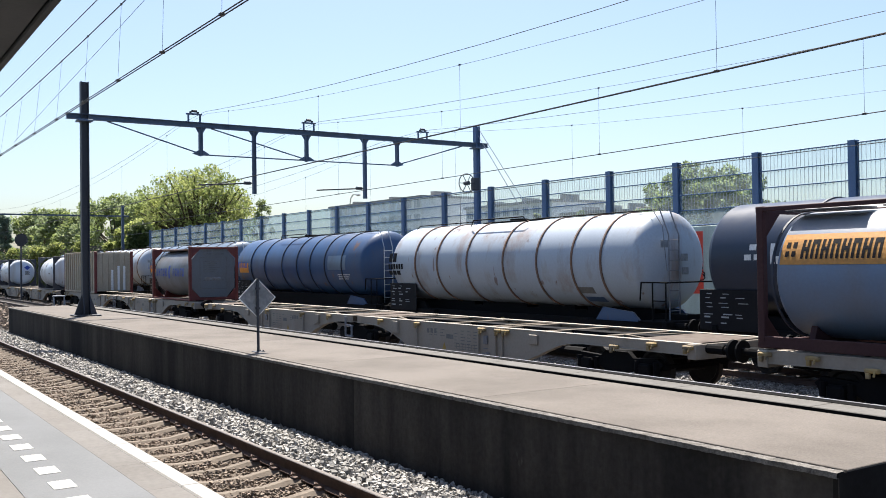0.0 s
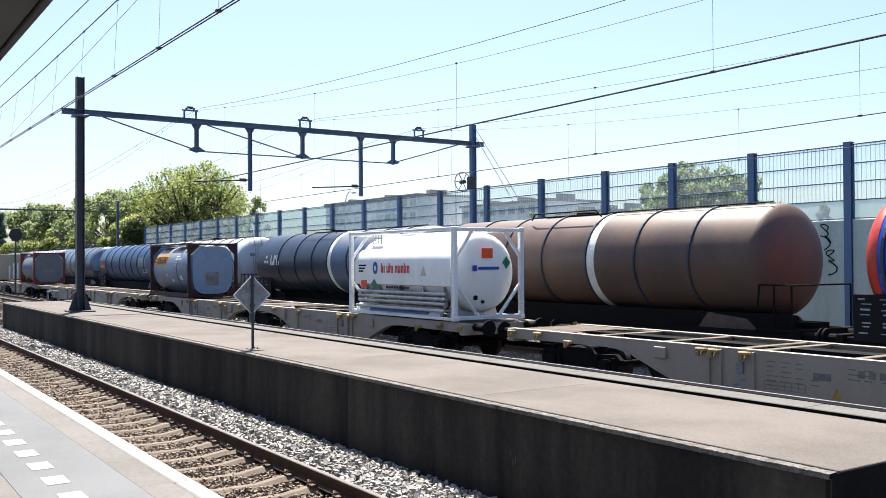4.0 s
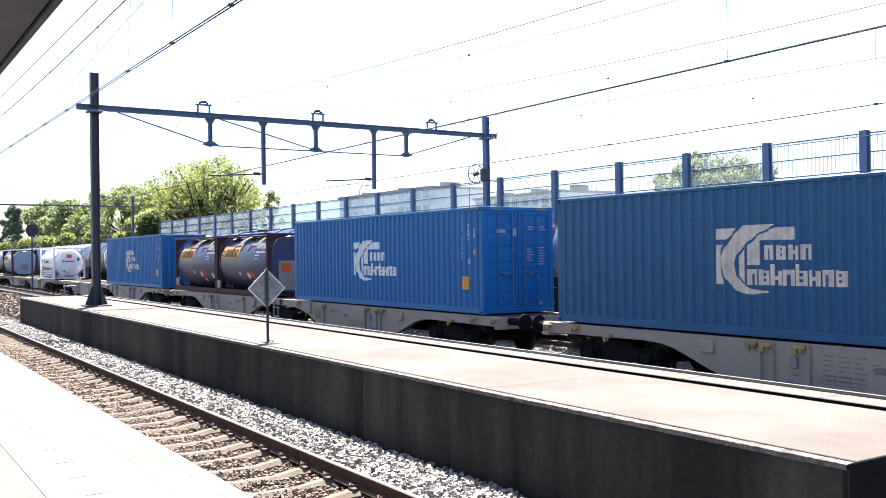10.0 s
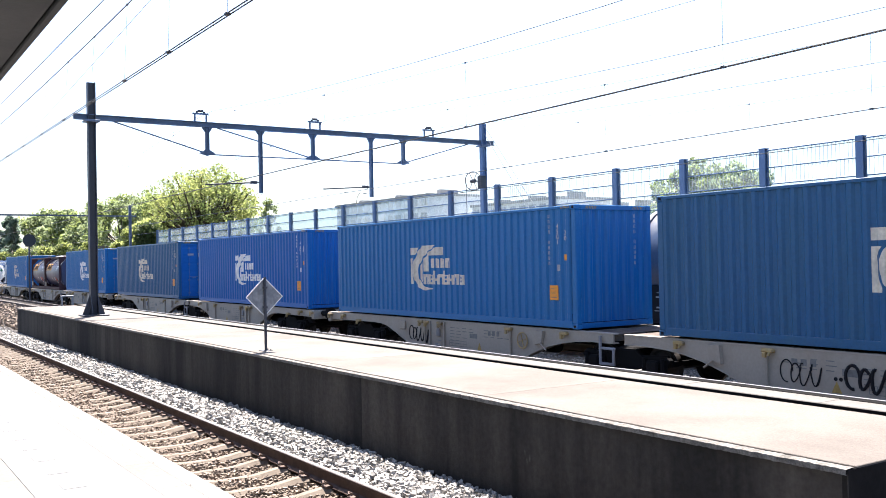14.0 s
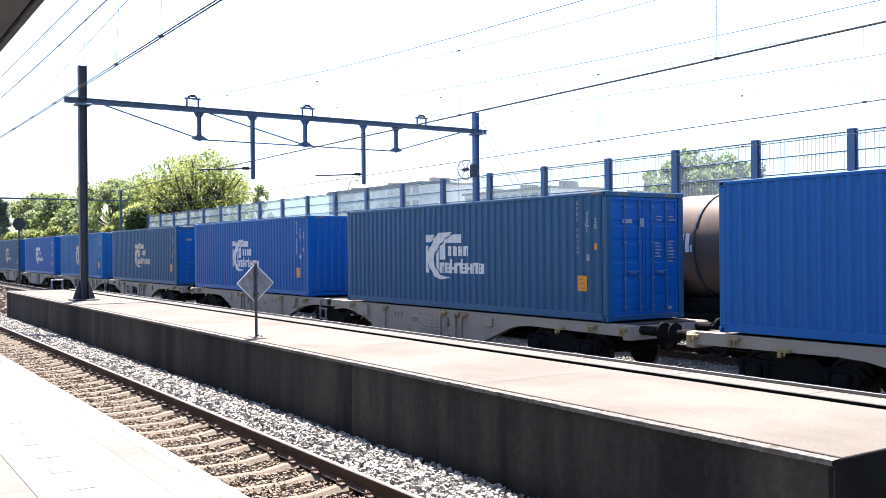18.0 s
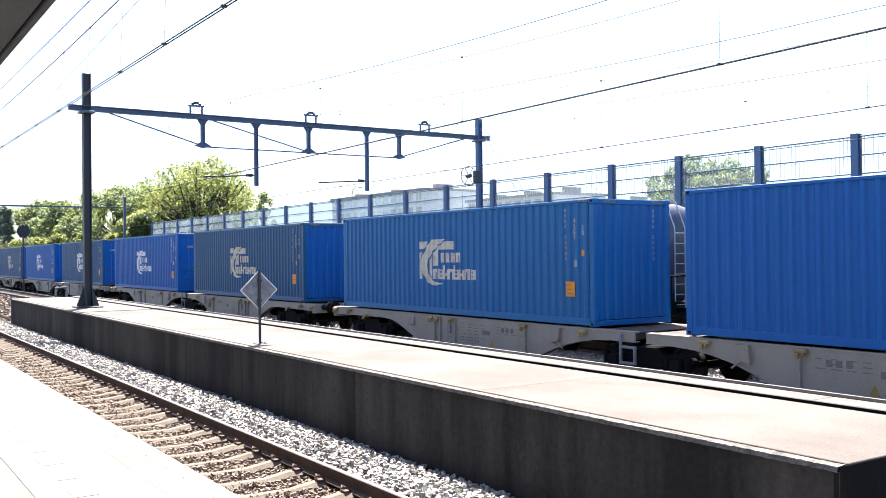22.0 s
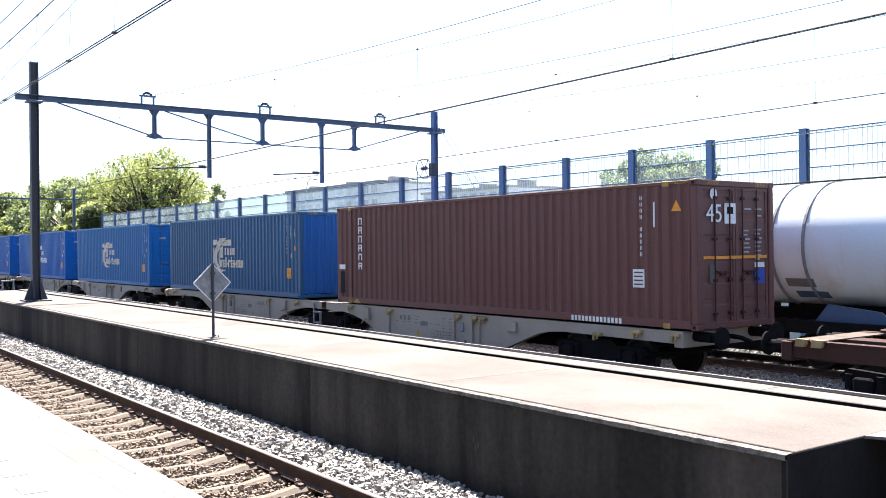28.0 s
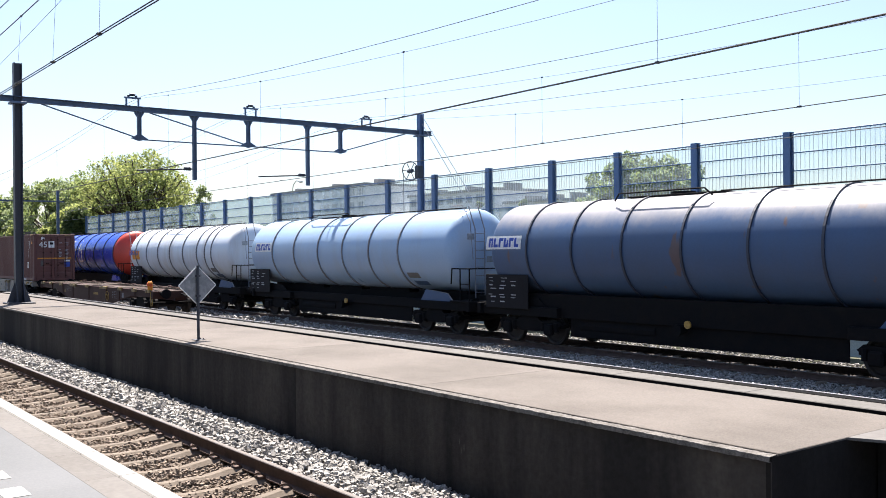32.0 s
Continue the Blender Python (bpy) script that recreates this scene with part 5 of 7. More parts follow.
    p("stripes", "hazard_marking", stripes, "yellow", "yellow warning stripes")
    rnd = random.Random(4)
    if owner == "blue":
        p("logo", "logo", logo, mark, "pale owner's mark of an arc and two rows of blocks")
        p("plate", "weight_plate", lambda: Decal().rect(11.22, 11.54, 0.66, 1.01, flat=True), "orange", "orange plate with small print")
        s = Decal()
        for i in range(3):
            s.rect(11.27, 11.48 - 0.04 * i, 0.72 + i * 0.1, 0.735 + i * 0.1, flat=True, proud=0.006)
        p("plate_print", "small_print", lambda: s, "label_grey")
        p("plate2", "weight_plate", lambda: Decal().rect(11.78, 11.87, 1.6, 1.74, flat=True), "orange")

        def numbers():
            g2 = Decal()
            for i in range(11):
                z = 2.62 - i * 0.125
                if i not in (4, 10):
                    g2.rect(11.2, 11.218, z, z + 0.08, flat=True).rect(11.24, 11.258, z, z + 0.08, flat=True).rect(11.218, 11.24, z + (0.065 if i % 2 else 0), z + (0.08 if i % 2 else 0.015), flat=True)
            g2.rect(11.52, 11.62, 1.35, 1.5, flat=True)
            return g2
        p("numbers", "number_column", numbers, "label_white" if c == "blue_bright" else "print_dim", "column of white numbers")
        for i, ch in enumerate("45G1"):
            q = part("size_code", cached(("txt", ch, mark), lambda: text_mesh(ch, 0.15, mark)), None, t, "white size code 45G1" if i == 0 else "")
            q.location, q.rotation_euler = (11.55, -1.222, 2.36 - i * 0.125), (math.pi / 2, 0, 0)
        for i, ch in enumerate("20"):
            q = part("size_code", cached(("txt", ch, mark), lambda: text_mesh(ch, 0.15, mark)), None, t)
            q.location, q.rotation_euler = (11.83, -1.222, 2.2 - i * 0.13), (math.pi / 2, 0, 0)

        def print_():
            g2 = Geo()
            r2 = random.Random(9)
            for y0, z0, n in ((0.35, 2.33, 2), (0.75, 2.33, 2), (0.3, 1.72, 5), (0.72, 1.76, 7)):
                for i in range(n):
                    w = r2.uniform(0.14, 0.24)
                    z = z0 - i * 0.075
                    g2.add([(L - 0.03, y0, z), (L - 0.03, y0 + w, z), (L - 0.03, y0 + w, z + 0.03), (L - 0.03, y0, z + 0.03)], [(0, 1, 2, 3)])
            for y0, y1, z0, z1 in ((-0.72, -0.42, 2.18, 2.28), (-0.2, -0.05, 2.1, 2.3), (0.72, 0.84, 0.22, 0.28)):
                g2.add([(L - 0.03, y0, z0), (L - 0.03, y1, z0), (L - 0.03, y1, z1), (L - 0.03, y0, z1)], [(0, 1, 2, 3)])
            return g2
        if doors:
            p("print", "small_print", print_, "print_dim", "white small print")
        else:
            def column():
                g2 = Geo()
                for i in range(11):
                    z = 2.6 - i * 0.125
                    if i not in (4, 10):
                        g2.box(L - 0.015, L - 0.012, 0.64, 0.655, z, z + 0.08).box(L - 0.015, L - 0.012, 0.68, 0.695, z, z + 0.08).box(L - 0.015, L - 0.012, 0.655, 0.68, z + 0.04 * (i % 3), z + 0.04 * (i % 3) + 0.012)
                return g2
            p("column", "number_column", column, "print_dim")
    return t


def brown_container(x):
    t = container(x, "red_brown", True, "dark red-brown high container, forty-five foot long, doors shut", 13.716, "label_white", None, owner="brown")
    L = 13.716

    def p(name, make, mat, lab=""):
        return part(name, make.mesh(name, mat), None, t, lab)
    s = Decal()
    for i in range(6):
        z = 2.45 - i * 0.265
        s.rect(1.26, 1.31, z - 0.1, z + 0.1, flat=True).rect(1.42, 1.47, z - 0.1, z + 0.1, flat=True)
        s.rect(1.31, 1.42, z + 0.06, z + 0.1, flat=True)
        if i % 2:
            s.rect(1.31, 1.42, z - 0.02, z + 0.02, flat=True)
    p("owner_lettering", s, "label_white", "column of tall white lettering")
    s = Decal()
    for i in range(14):
        s.rect(10.3 + i * 0.108, 10.3 + i * 0.108 + 0.07, 0.03, 0.14, y=-1.222, flat=True)
    p("owner_lettering", s, "label_white")
    s = Decal()
    for i in range(11):
        if i not in (4, 10):
            z = 2.55 - i * 0.125
            s.rect(12.29, 12.31, z, z + 0.08, flat=True).rect(12.33, 12.345, z, z + 0.08, flat=True)
    s.rect(12.64, 12.68, 2.0, 2.5, flat=True)
    p("number_column", s, "label_white")
    p("caution_plate", Decal().rect(12.09, 12.4, 0.79, 1.16, flat=True), "label_white", "white caution plate")
    s = Decal()
    for i in range(4):
        s.rect(12.13, 12.36, 0.84 + i * 0.08, 0.87 + i * 0.08, proud=0.006, flat=True)
    p("small_print", s, "red_brown")
    p("warning_triangle", Decal().columns([(13.1, 2.3, 2.31), (13.22, 2.3, 2.52), (13.34, 2.3, 2.31)], flat=True), "orange")
    p("warning_triangle", Decal().columns([(0.95, 0.02, 0.03), (1.17, 0.02, 0.16), (1.39, 0.02, 0.03)], y=-1.222, flat=True), "yellow")
    p("label", Decal().rect(0.14, 0.5, 1.02, 1.16, y=-1.222, flat=True), "label_white")
    p("label", Decal().rect(0.22, 0.46, 0.3, 0.95, y=-1.222, flat=True), "label_black")
    # the reinforced posts at the forty-foot points
    for xx in (0.762, L - 0.762):
        p("inner_post", Geo().cbox(xx - 0.09, xx + 0.09, -1.218, -1.17, 0.1, 2.8, 0.015), "red_brown")
        p("inner_casting", Geo().cbox(xx - 0.09, xx + 0.09, -1.226, -1.05, 0.0, 0.118, 0.012).cbox(xx - 0.09, xx + 0.09, -1.226, -1.05, 2.778, 2.896, 0.012), "yellow")
    # the door side
    q = part("size_number", text_mesh("45", 0.5, "label_white"), None, t, "large white number 45")
    q.location, q.rotation_euler = (L - 0.028, -0.66, 2.08), (math.pi / 2, 0, math.pi / 2)
    s = Geo()
    for y0, y1, z0, z1 in ((-0.35, 0.0, 2.05, 2.45),):
        s.box(L - 0.03, L - 0.028, y0, y1, z0, z1)
    p("warning_label", s, "label_white", "white label with a dark height symbol")
    s = Geo().tube((L - 0.03, -0.68, 2.62), (L - 0.026, -0.68, 2.62), 0.11, 14)
    p("round_mark", s, "label_white")
    p("symbol", Geo().box(L - 0.027, L - 0.025, -0.27, -0.08, 2.24, 2.38), "label_black")
    p("beam_stripe", Geo().box(L - 0.03, L - 0.025, -1.0, 1.0, 1.36, 1.42), "orange", "orange stripe across the doors")
    s = Geo()
    r2 = random.Random(6)
    for y0, z0, n in ((0.28, 2.33, 1), (0.62, 2.33, 1), (0.66, 2.2, 1), (0.25, 1.9, 6), (0.62, 1.92, 8)):
        for i in range(n):
            z = z0 - i * 0.085
            s.box(L - 0.03, L - 0.027, y0, y0 + r2.uniform(0.12, 0.24), z, z + 0.032)
    p("small_print", s, "print_dim")
    p("label", Geo().box(L - 0.03, L - 0.027, 0.6, 0.92, 1.18, 1.28), "label_white")
    p("label", Geo().box(L - 0.03, L - 0.027, 0.6, 0.92, 0.85, 1.15), "label_blue")
    p("label", Geo().box(L - 0.03, L - 0.027, -0.82, -0.64, 0.9, 1.25), "coping")
    return t


def tank_geo(x0, x1, r, cz, bulge=0.3, n=48):
    s = Geo()
    ends = []
    for i in range(10):
        ang = math.pi / 2 * i / 9
        ends.append((bulge * (1 - math.cos(ang)), r * math.sin(ang)))
    left = [(x0 + d * 1.0, q) for d, q in ends]
    right = [(x1 - d, q) for d, q in reversed(ends)]
    return s.lathe(left + right, 0, cz, n)


def ring(s, x, r, cz, w=0.05, t=0.03, n=40):
    return s.lathe([(x - w / 2, r - 0.01), (x - w / 2, r + t), (x + w / 2, r + t), (x + w / 2, r - 0.01)], 0, cz, n)


def skin(s, xa, xb, za, zb, r, cz, proud=0.006, n=6):
    """A decal on the near side of a tank, between two lengths and two heights."""
    v = []
    for i in range(n + 1):
        z = za + (zb - za) * i / n
        y = -math.sqrt(max(0.0, (r + proud) ** 2 - (z - cz) ** 2))
        v += [(xa, y, z), (xb, y, z)]
    return s.add(v, [(2 * i, 2 * i + 1, 2 * i + 3, 2 * i + 2) for i in range(n)])


def tank_container(x, tank, coat, label, style, track_y=TRACK_3):
    t = thing("tank_container", label, "tank container", group="tank containers on the near train", at=(x, track_y, DECK))
    NEAR.append((t, x, track_y, DECK))
    L, H, W = 6.058, 2.591, 1.219
    for sx in (0, 1):
        xa = 0.0 if sx == 0 else L - 0.15
        for sy in (-1, 1):
            part("corner_post", cached(("tpost", sx, sy, coat), lambda: Geo().cbox(xa, xa + 0.15, min(sy * W, sy * (W - 0.13)), max(sy * W, sy * (W - 0.13)), 0.1, H - 0.1, 0.015).mesh("corner_post", coat)), None, t)
            for za in (0.0, H - 0.118):
                part("corner_casting", cached(("tcast", sx, sy, za, coat), lambda: Geo().cbox(xa - 0.004, xa + 0.165, min(sy * (W + 0.003), sy * (W - 0.16)), max(sy * (W + 0.003), sy * (W - 0.16)), za, za + 0.118, 0.012).mesh("corner_casting", coat)), None, t)
        for za in (0.02, H - 0.13):
            part("cross_rail", cached(("tcross", sx, za, coat), lambda: Geo().cbox(xa + 0.02, xa + 0.13, -W + 0.13, W - 0.13, za, za + 0.11, 0.01).mesh("cross_rail", coat)), None, t)
        xm = xa + 0.075
        for sy in (-1, 1):
            if style == "frame":
                part("end_brace", Geo().tube((xm, sy * (W - 0.1), 1.0), (xm, sy * 0.35, 0.1), 0.05, 6), coat, t)
                part("end_brace", Geo().tube((xm, sy * (W - 0.1), 1.75), (xm, sy * 0.55, H - 0.1), 0.05, 6), coat, t)
            else:
                part("end_brace", Geo().prism([(sy * (W - 0.12), H - 0.12), (sy * (W - 0.55), H - 0.12), (sy * (W - 0.12), H - 0.58)], xm - 0.05, xm + 0.05, "x"), coat, t)
                part("end_brace", Geo().prism([(sy * (W - 0.12), 0.12), (sy * (W - 0.55), 0.12), (sy * (W - 0.12), 0.58)], xm - 0.05, xm + 0.05, "x"), coat, t)
    for sy in (-1, 1):
        for za in ((0.0, H - 0.1) if style in ("frame", "dark", "pale") else (0.0,)):
            tall = 0.22 if za == 0.0 and style in ("pale", "dark") else 0.09
            part("side_rail", cached(("trail", sy, za, coat, tall), lambda: Geo().cbox(0.15, L - 0.15, min(sy * W, sy * (W - 0.08)), max(sy * W, sy * (W - 0.08)), za + 0.01, za + tall, 0.01).mesh("side_rail", coat)), None, t)
    r, cz = (1.12, 1.325) if style == "frame" else (1.165, 1.325)
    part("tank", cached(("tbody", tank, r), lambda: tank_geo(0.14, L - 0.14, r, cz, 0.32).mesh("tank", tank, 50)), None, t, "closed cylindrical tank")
    for xx in {"frame": (0.8, 5.2), "dark": (0.32, 5.74), "red": (0.3, 5.74), "pale": (0.3, 4.2, 5.74)}.get(style, (0.7, 2.3, 3.9, 5.4)):
        part("band", ring(Geo(), xx, r, cz, 0.045, 0.014), "ring_dark" if style in ("pale", "red") else tank, t)
    for xx in (0.85, L - 0.85):
        part("saddle", Geo().prism([(-0.85, 0.08), (0.85, 0.08), (0.7, 0.5), (-0.7, 0.5)], xx - 0.06, xx + 0.06, "x"), coat, t)
    if style in ("dark", "pale"):
        for xa, xb in ((0.3, 1.8), (2.2, 3.9), (4.3, 5.8)):
            part("walkway", Geo().cbox(xa, xb, -0.75, -0.25, cz + r + 0.0, cz + r + 0.03, 0.004), "perforated", t, "grating walkway on the top")
        if style == "dark":
            for xa, xb, low in ((0.42, 0.75, 106), (1.75, 2.6, 140), (3.55, 4.25, 140), (4.35, 5.0, 148), (5.05, 5.65, 150)):
                s = Geo().lathe([(xa, r + 0.01), (xa, r + 0.03), (xb, r + 0.03), (xb, r + 0.01)], 0, cz, 10, 0, 100, low)
                part("heat_cover", s, "perforated", t, "perforated steel cover over the tank's upper side")
            for xe in (1.72, 2.62, 3.52, 4.3, 5.7):
                s = Geo().lathe([(xe, r + 0.01), (xe, r + 0.045), (xe + 0.035, r + 0.045), (xe + 0.035, r + 0.01)], 0, cz, 10, 0, 100, 152)
                part("cover_strap", s, "ring_grey", t)
            for k, (word, size, zt) in enumerate((("60", 0.12, 0.845), ("2078", 0.12, 0.705))):
                a = math.asin((zt - cz) / r)
                q = part("hazard_number", cached(("txt", word, "label_black"), lambda: text_mesh(word, size, "label_black")), None, t, "black hazard numbers 60 and 2078" if k == 0 else "")
                q.location, q.rotation_euler = (4.1, -(r + 0.02) * math.cos(a), cz + (r + 0.02) * math.sin(a)), (math.pi / 2 - a, 0, 0)
            a = math.asin((1.77 - cz) / r)
            q = part("approval_code", cached(("txt", "RID", "label_white"), lambda: text_mesh("22K2 RID/ADR L4DH", 0.12, "label_white")), None, t, "white approval code 22K2 RID/ADR L4DH")
            q.location, q.rotation_euler = (4.98, -(r + 0.012) * math.cos(a), cz + (r + 0.012) * math.sin(a)), (math.pi / 2 - a, 0, 0)
        part("hatch", Geo().tube((3.0, 0, cz + r - 0.05), (3.0, 0, cz + r + 0.12), 0.3, 16), "steel", t)
        part("owner_panel", skin(Geo(), 0.45, 2.5, 1.52, 2.06, r, cz), "orange_faded", t, "faded orange panel with dark lettering")
        s = Geo()
        for i in range(8):
            xa = 0.86 + i * 0.195
            skin(s, xa, xa + 0.055, 1.62, 1.96, r, cz, 0.01, 4)
            skin(s, xa + 0.1, xa + 0.15, 1.62, 1.96, r, cz, 0.01, 4)
            skin(s, xa + 0.055, xa + 0.1, 1.88 if i % 2 else 1.76, 1.96 if i % 2 else 1.83, r, cz, 0.01, 2)
        for k in range(4):
            skin(s, 0.54 + 0.13 * (k % 2), 0.62 + 0.13 * (k % 2), 1.66 + 0.16 * (k // 2), 1.76 + 0.16 * (k // 2), r, cz, 0.01, 2)
        part("owner_lettering", s, "label_black", t)
        s = Geo()
        far = 0.0 if style == "pale" else 0.75
        for i, (w, h) in enumerate(((0.62, 0.07), (0.9, 0.08), (0.55, 0.03), (0.6, 0.03))):
            z = 1.92 - i * 0.13
            if style == "dark" and i == 1:
                continue
            for k in range(int(w / 0.1)):
                skin(s, 3.7 + far + 0.1 * k, 3.77 + far + 0.1 * k, z, z + h, r, cz, 0.008, 2)
        for xa, za, w, h in (((2.55, 0.98, 0.12, 0.14), (3.15, 0.72, 0.3, 0.12), (4.55, 0.82, 0.32, 0.22)) if style == "pale" else ((3.72, 0.5, 0.3, 0.13), (5.05, 0.66, 0.3, 0.22))):
            skin(s, xa, xa + w, za, za + h, r, cz, 0.008, 3)
        part("small_print", s, "label_white", t)
        if style == "dark":
            part("hazard_plate", skin(Geo(), 3.9, 4.3, 0.68, 0.96, r, cz, 0.012), "hazard_red", t, "orange hazard plate")
            part("hazard_plate", Geo().box(L - 0.069, L - 0.065, -0.6, -0.15, 1.0, 1.36), "hazard_red", t)
            part("notice_board", Geo().cbox(L - 0.085, L - 0.07, -0.7, 0.4, 0.25, 1.45, 0.006), "frame_grey", t, "pale plate for hazard notices")
            part("end_plate", Geo().prism([(math.copysign(0.97 * abs(math.cos(a)) ** 0.55, math.cos(a)), 1.3 + math.copysign(1.14 * abs(math.sin(a)) ** 0.55, math.sin(a))) for a in [2 * math.pi * (k + 0.5) / 40 for k in range(40)]], L - 0.13, L - 0.087, "x"), "navy_tank", t, "flat rounded tank end")
            v = Geo().prism([(0.15, 0.98), (0.32, 1.18), (0.15, 1.38), (-0.02, 1.18)], L - 0.069, L - 0.065, "x")
            part("diamond_label", v, "label_white", t)
            part("document_box", Geo().cbox(0.15, 0.5, -1.23, -1.15, 0.25, 0.6, 0.01), "frame_grey", t, "grey document box")
            d = Geo()
            for i in range(20):
                za, zb = 0.66 + 0.017 * i, 0.677 + 0.017 * i
                h = 0.17 - abs(za + 0.0085 - 0.83)
                skin(d, 3.66 - h, 3.66 + h, za, zb, r, cz, 0.01, 1)
            part("diamond_label", d, "label_white", t, "white diamond label")
            part("round_label", skin(Geo(), 2.62, 2.76, 0.84, 0.97, r, cz, 0.01, 2), "label_white", t)
        else:
            v = Geo()
            skin(v, 5.1, 5.3, 1.47, 1.62, r, cz)
            part("label", v, "yellow", t)
            prof = [(math.copysign(0.97 * abs(math.cos(a)) ** 0.55, math.cos(a)), 1.3 + math.copysign(1.14 * abs(math.sin(a)) ** 0.55, math.sin(a))) for a in [2 * math.pi * (k + 0.5) / 40 for k in range(40)]]
            part("end_plate", Geo().prism(prof, L - 0.13, L - 0.085, "x"), "end_blue", t, "pale blue rounded end plate")
            part("end_stain", Geo().box(L - 0.084, L - 0.081, -0.35, 0.3, 0.55, 1.2), "label_stain", t, "brown weathered patch")
    elif style == "red":
        s = Geo()
        for i in range(10):
            xa = (0.62 if i < 5 else 1.5) + i * 0.37
            skin(s, xa, xa + 0.08, 1.16, 1.56, r, cz, 0.008)
            skin(s, xa + 0.16, xa + 0.24, 1.16, 1.56, r, cz, 0.008)
            skin(s, xa + 0.08, xa + 0.16, 1.2 + 0.14 * (i % 3), 1.28 + 0.14 * (i % 3), r, cz, 0.008, 2)
        skin(s, 2.62, 2.86, 1.05, 1.7, r, cz, 0.008)
        part("owner_lettering", s, "label_blue", t, "faded blue lettering")
        part("walkway", Geo().cbox(0.3, L - 0.3, -0.75, -0.2, cz + r - 0.05, cz + r + 0.02, 0.006), "ring_rust", t, "rusty walkway on the top")
        prof = [(-1.05, 0.62), (-0.66, 0.16), (0.66, 0.16), (1.05, 0.62), (1.05, 2.0), (0.66, 2.47), (-0.66, 2.47), (-1.05, 2.0)]
        part("end_plate", Geo().prism(prof, L - 0.13, L - 0.085, "x"), "dust_tank", t, "flat eight-sided end cover")
        s = Geo()
        for i in range(6):
            s.box(L - 0.084, L - 0.08, -0.5, 0.3 - 0.13 * (i % 3), 1.86 - i * 0.1, 1.89 - i * 0.1)
        for k in range(7):
            for j in range(2):
                s.box(L - 0.084, L - 0.08, -0.5 + 0.15 * k, -0.39 + 0.15 * k, 2.2 + 0.13 * j, 2.28 + 0.13 * j)
                s.box(L - 0.084, L - 0.08, -0.5 + 0.15 * k, -0.39 + 0.15 * k, 0.86 + 0.09 * j, 0.91 + 0.09 * j) if j else None
        for ya, yb, za, zb in ((-0.68, 0.68, 2.06, 2.09), (-0.68, 0.68, 0.55, 0.58), (-0.68, -0.65, 0.55, 2.09), (0.65, 0.68, 0.55, 2.09)):
            s.box(L - 0.084, L - 0.08, ya, yb, za, zb)
        part("small_print", s, "label_grey", t, "grey lettering inside a ruled frame")
        part("end_stain", Geo().box(L - 0.0835, L - 0.0815, -0.45, 0.35, 0.95, 1.12), "label_stain", t)
    elif style == "frame":
        s = Geo()
        line = [(-1.1, 0.93), (-1.145, 0.95), (-1.15, 1.0), (-1.15, 1.58), (-1.14, 1.68), (-1.11, 1.78), (-1.06, 1.87), (-0.98, 1.96), (-0.86, 2.02)]
        s.add([(xx, y, z) for y, z in line for xx in (0.3, L - 0.3)], [(2 * i, 2 * i + 1, 2 * i + 3, 2 * i + 2) for i in range(len(line) - 1)])
        for xx in (0.3, L - 0.3):
            s.add([(xx, y, z) for y, z in line], [tuple(range(len(line)))])
        hull = s.mesh("fairing", tank, 50)
        part("fairing", hull, tank, t, "smooth white side board")
        for za in (0.38, 0.52, 0.66):
            part("vaporizer_pipe", Geo().tube((0.5, -1.1, za + 0.06), (L - 0.55, -1.1, za + 0.06), 0.062, 12), "pipe_steel", t, "long steel pipe along the side")
        for xa in (0.6, 1.75, 3.0, 4.25, 5.35):
            part("pipe_bracket", Geo().cbox(xa, xa + 0.035, -1.1, -0.98, 0.34, 0.95, 0.008), "pipe_steel", t)
        part("flat_guard", Geo().cbox(0.4, 5.5, -1.2, -0.9, 0.22, 0.3, 0.02), "steel", t)
        s = Geo()
        for i in range(10):
            xa = 1.98 + i * 0.17
            s.box(xa, xa + 0.05, -1.158, -1.152, 1.3, 1.6 if i in (0, 3, 8) else 1.52)
            if i not in (1, 4):
                s.box(xa + 0.085, xa + 0.135, -1.158, -1.152, 1.3, 1.52)
                s.box(xa + 0.05, xa + 0.085, -1.158, -1.152, 1.3 + 0.16 * (i % 2), 1.36 + 0.16 * (i % 2))
        part("owner_lettering", s, "label_red", t, "red owner's lettering")
        part("owner_mark", Geo().prism([(1.62 + 0.15 * math.cos(a), 1.45 + 0.2 * math.sin(a)) for a in [k * math.pi / 8 for k in range(16)]], -1.158, -1.152), "label_blue", t, "blue round mark")
        part("hazard_plate", Geo().box(0.72, 1.08, -1.16, -1.152, 0.82, 1.06), "hazard_red", t)
        part("diamond_label", Geo().prism([(1.55, 0.75), (1.75, 0.93), (1.55, 1.11), (1.35, 0.93)], -1.16, -1.152), "label_green", t, "dark green diamond label")
        part("warning_triangle", Geo().prism([(4.25, 1.22), (4.55, 1.22), (4.4, 1.52)], -1.158, -1.152), "label_worn", t)
        s = Geo()
        for i in range(9):
            s.box(2.3 + i * 0.15, 2.42 + i * 0.15, -1.158, -1.153, 0.83, 0.9)
        for i in range(3):
            s.box(0.55, 1.05 - 0.1 * i, -1.158, -1.153, 1.5 - 0.09 * i, 1.55 - 0.09 * i)
        part("small_print", s, "label_black", t)
        part("hazard_plate", Geo().box(L - 0.145, L - 0.138, -0.18, 0.2, 1.72, 2.0), "hazard_red", t)
        part("owner_lettering", Geo().box(L - 0.14, L - 0.12, -0.5, -0.36, 1.36, 1.52).box(L - 0.14, L - 0.12, -0.3, 0.4, 1.4, 1.48), "label_blue", t)
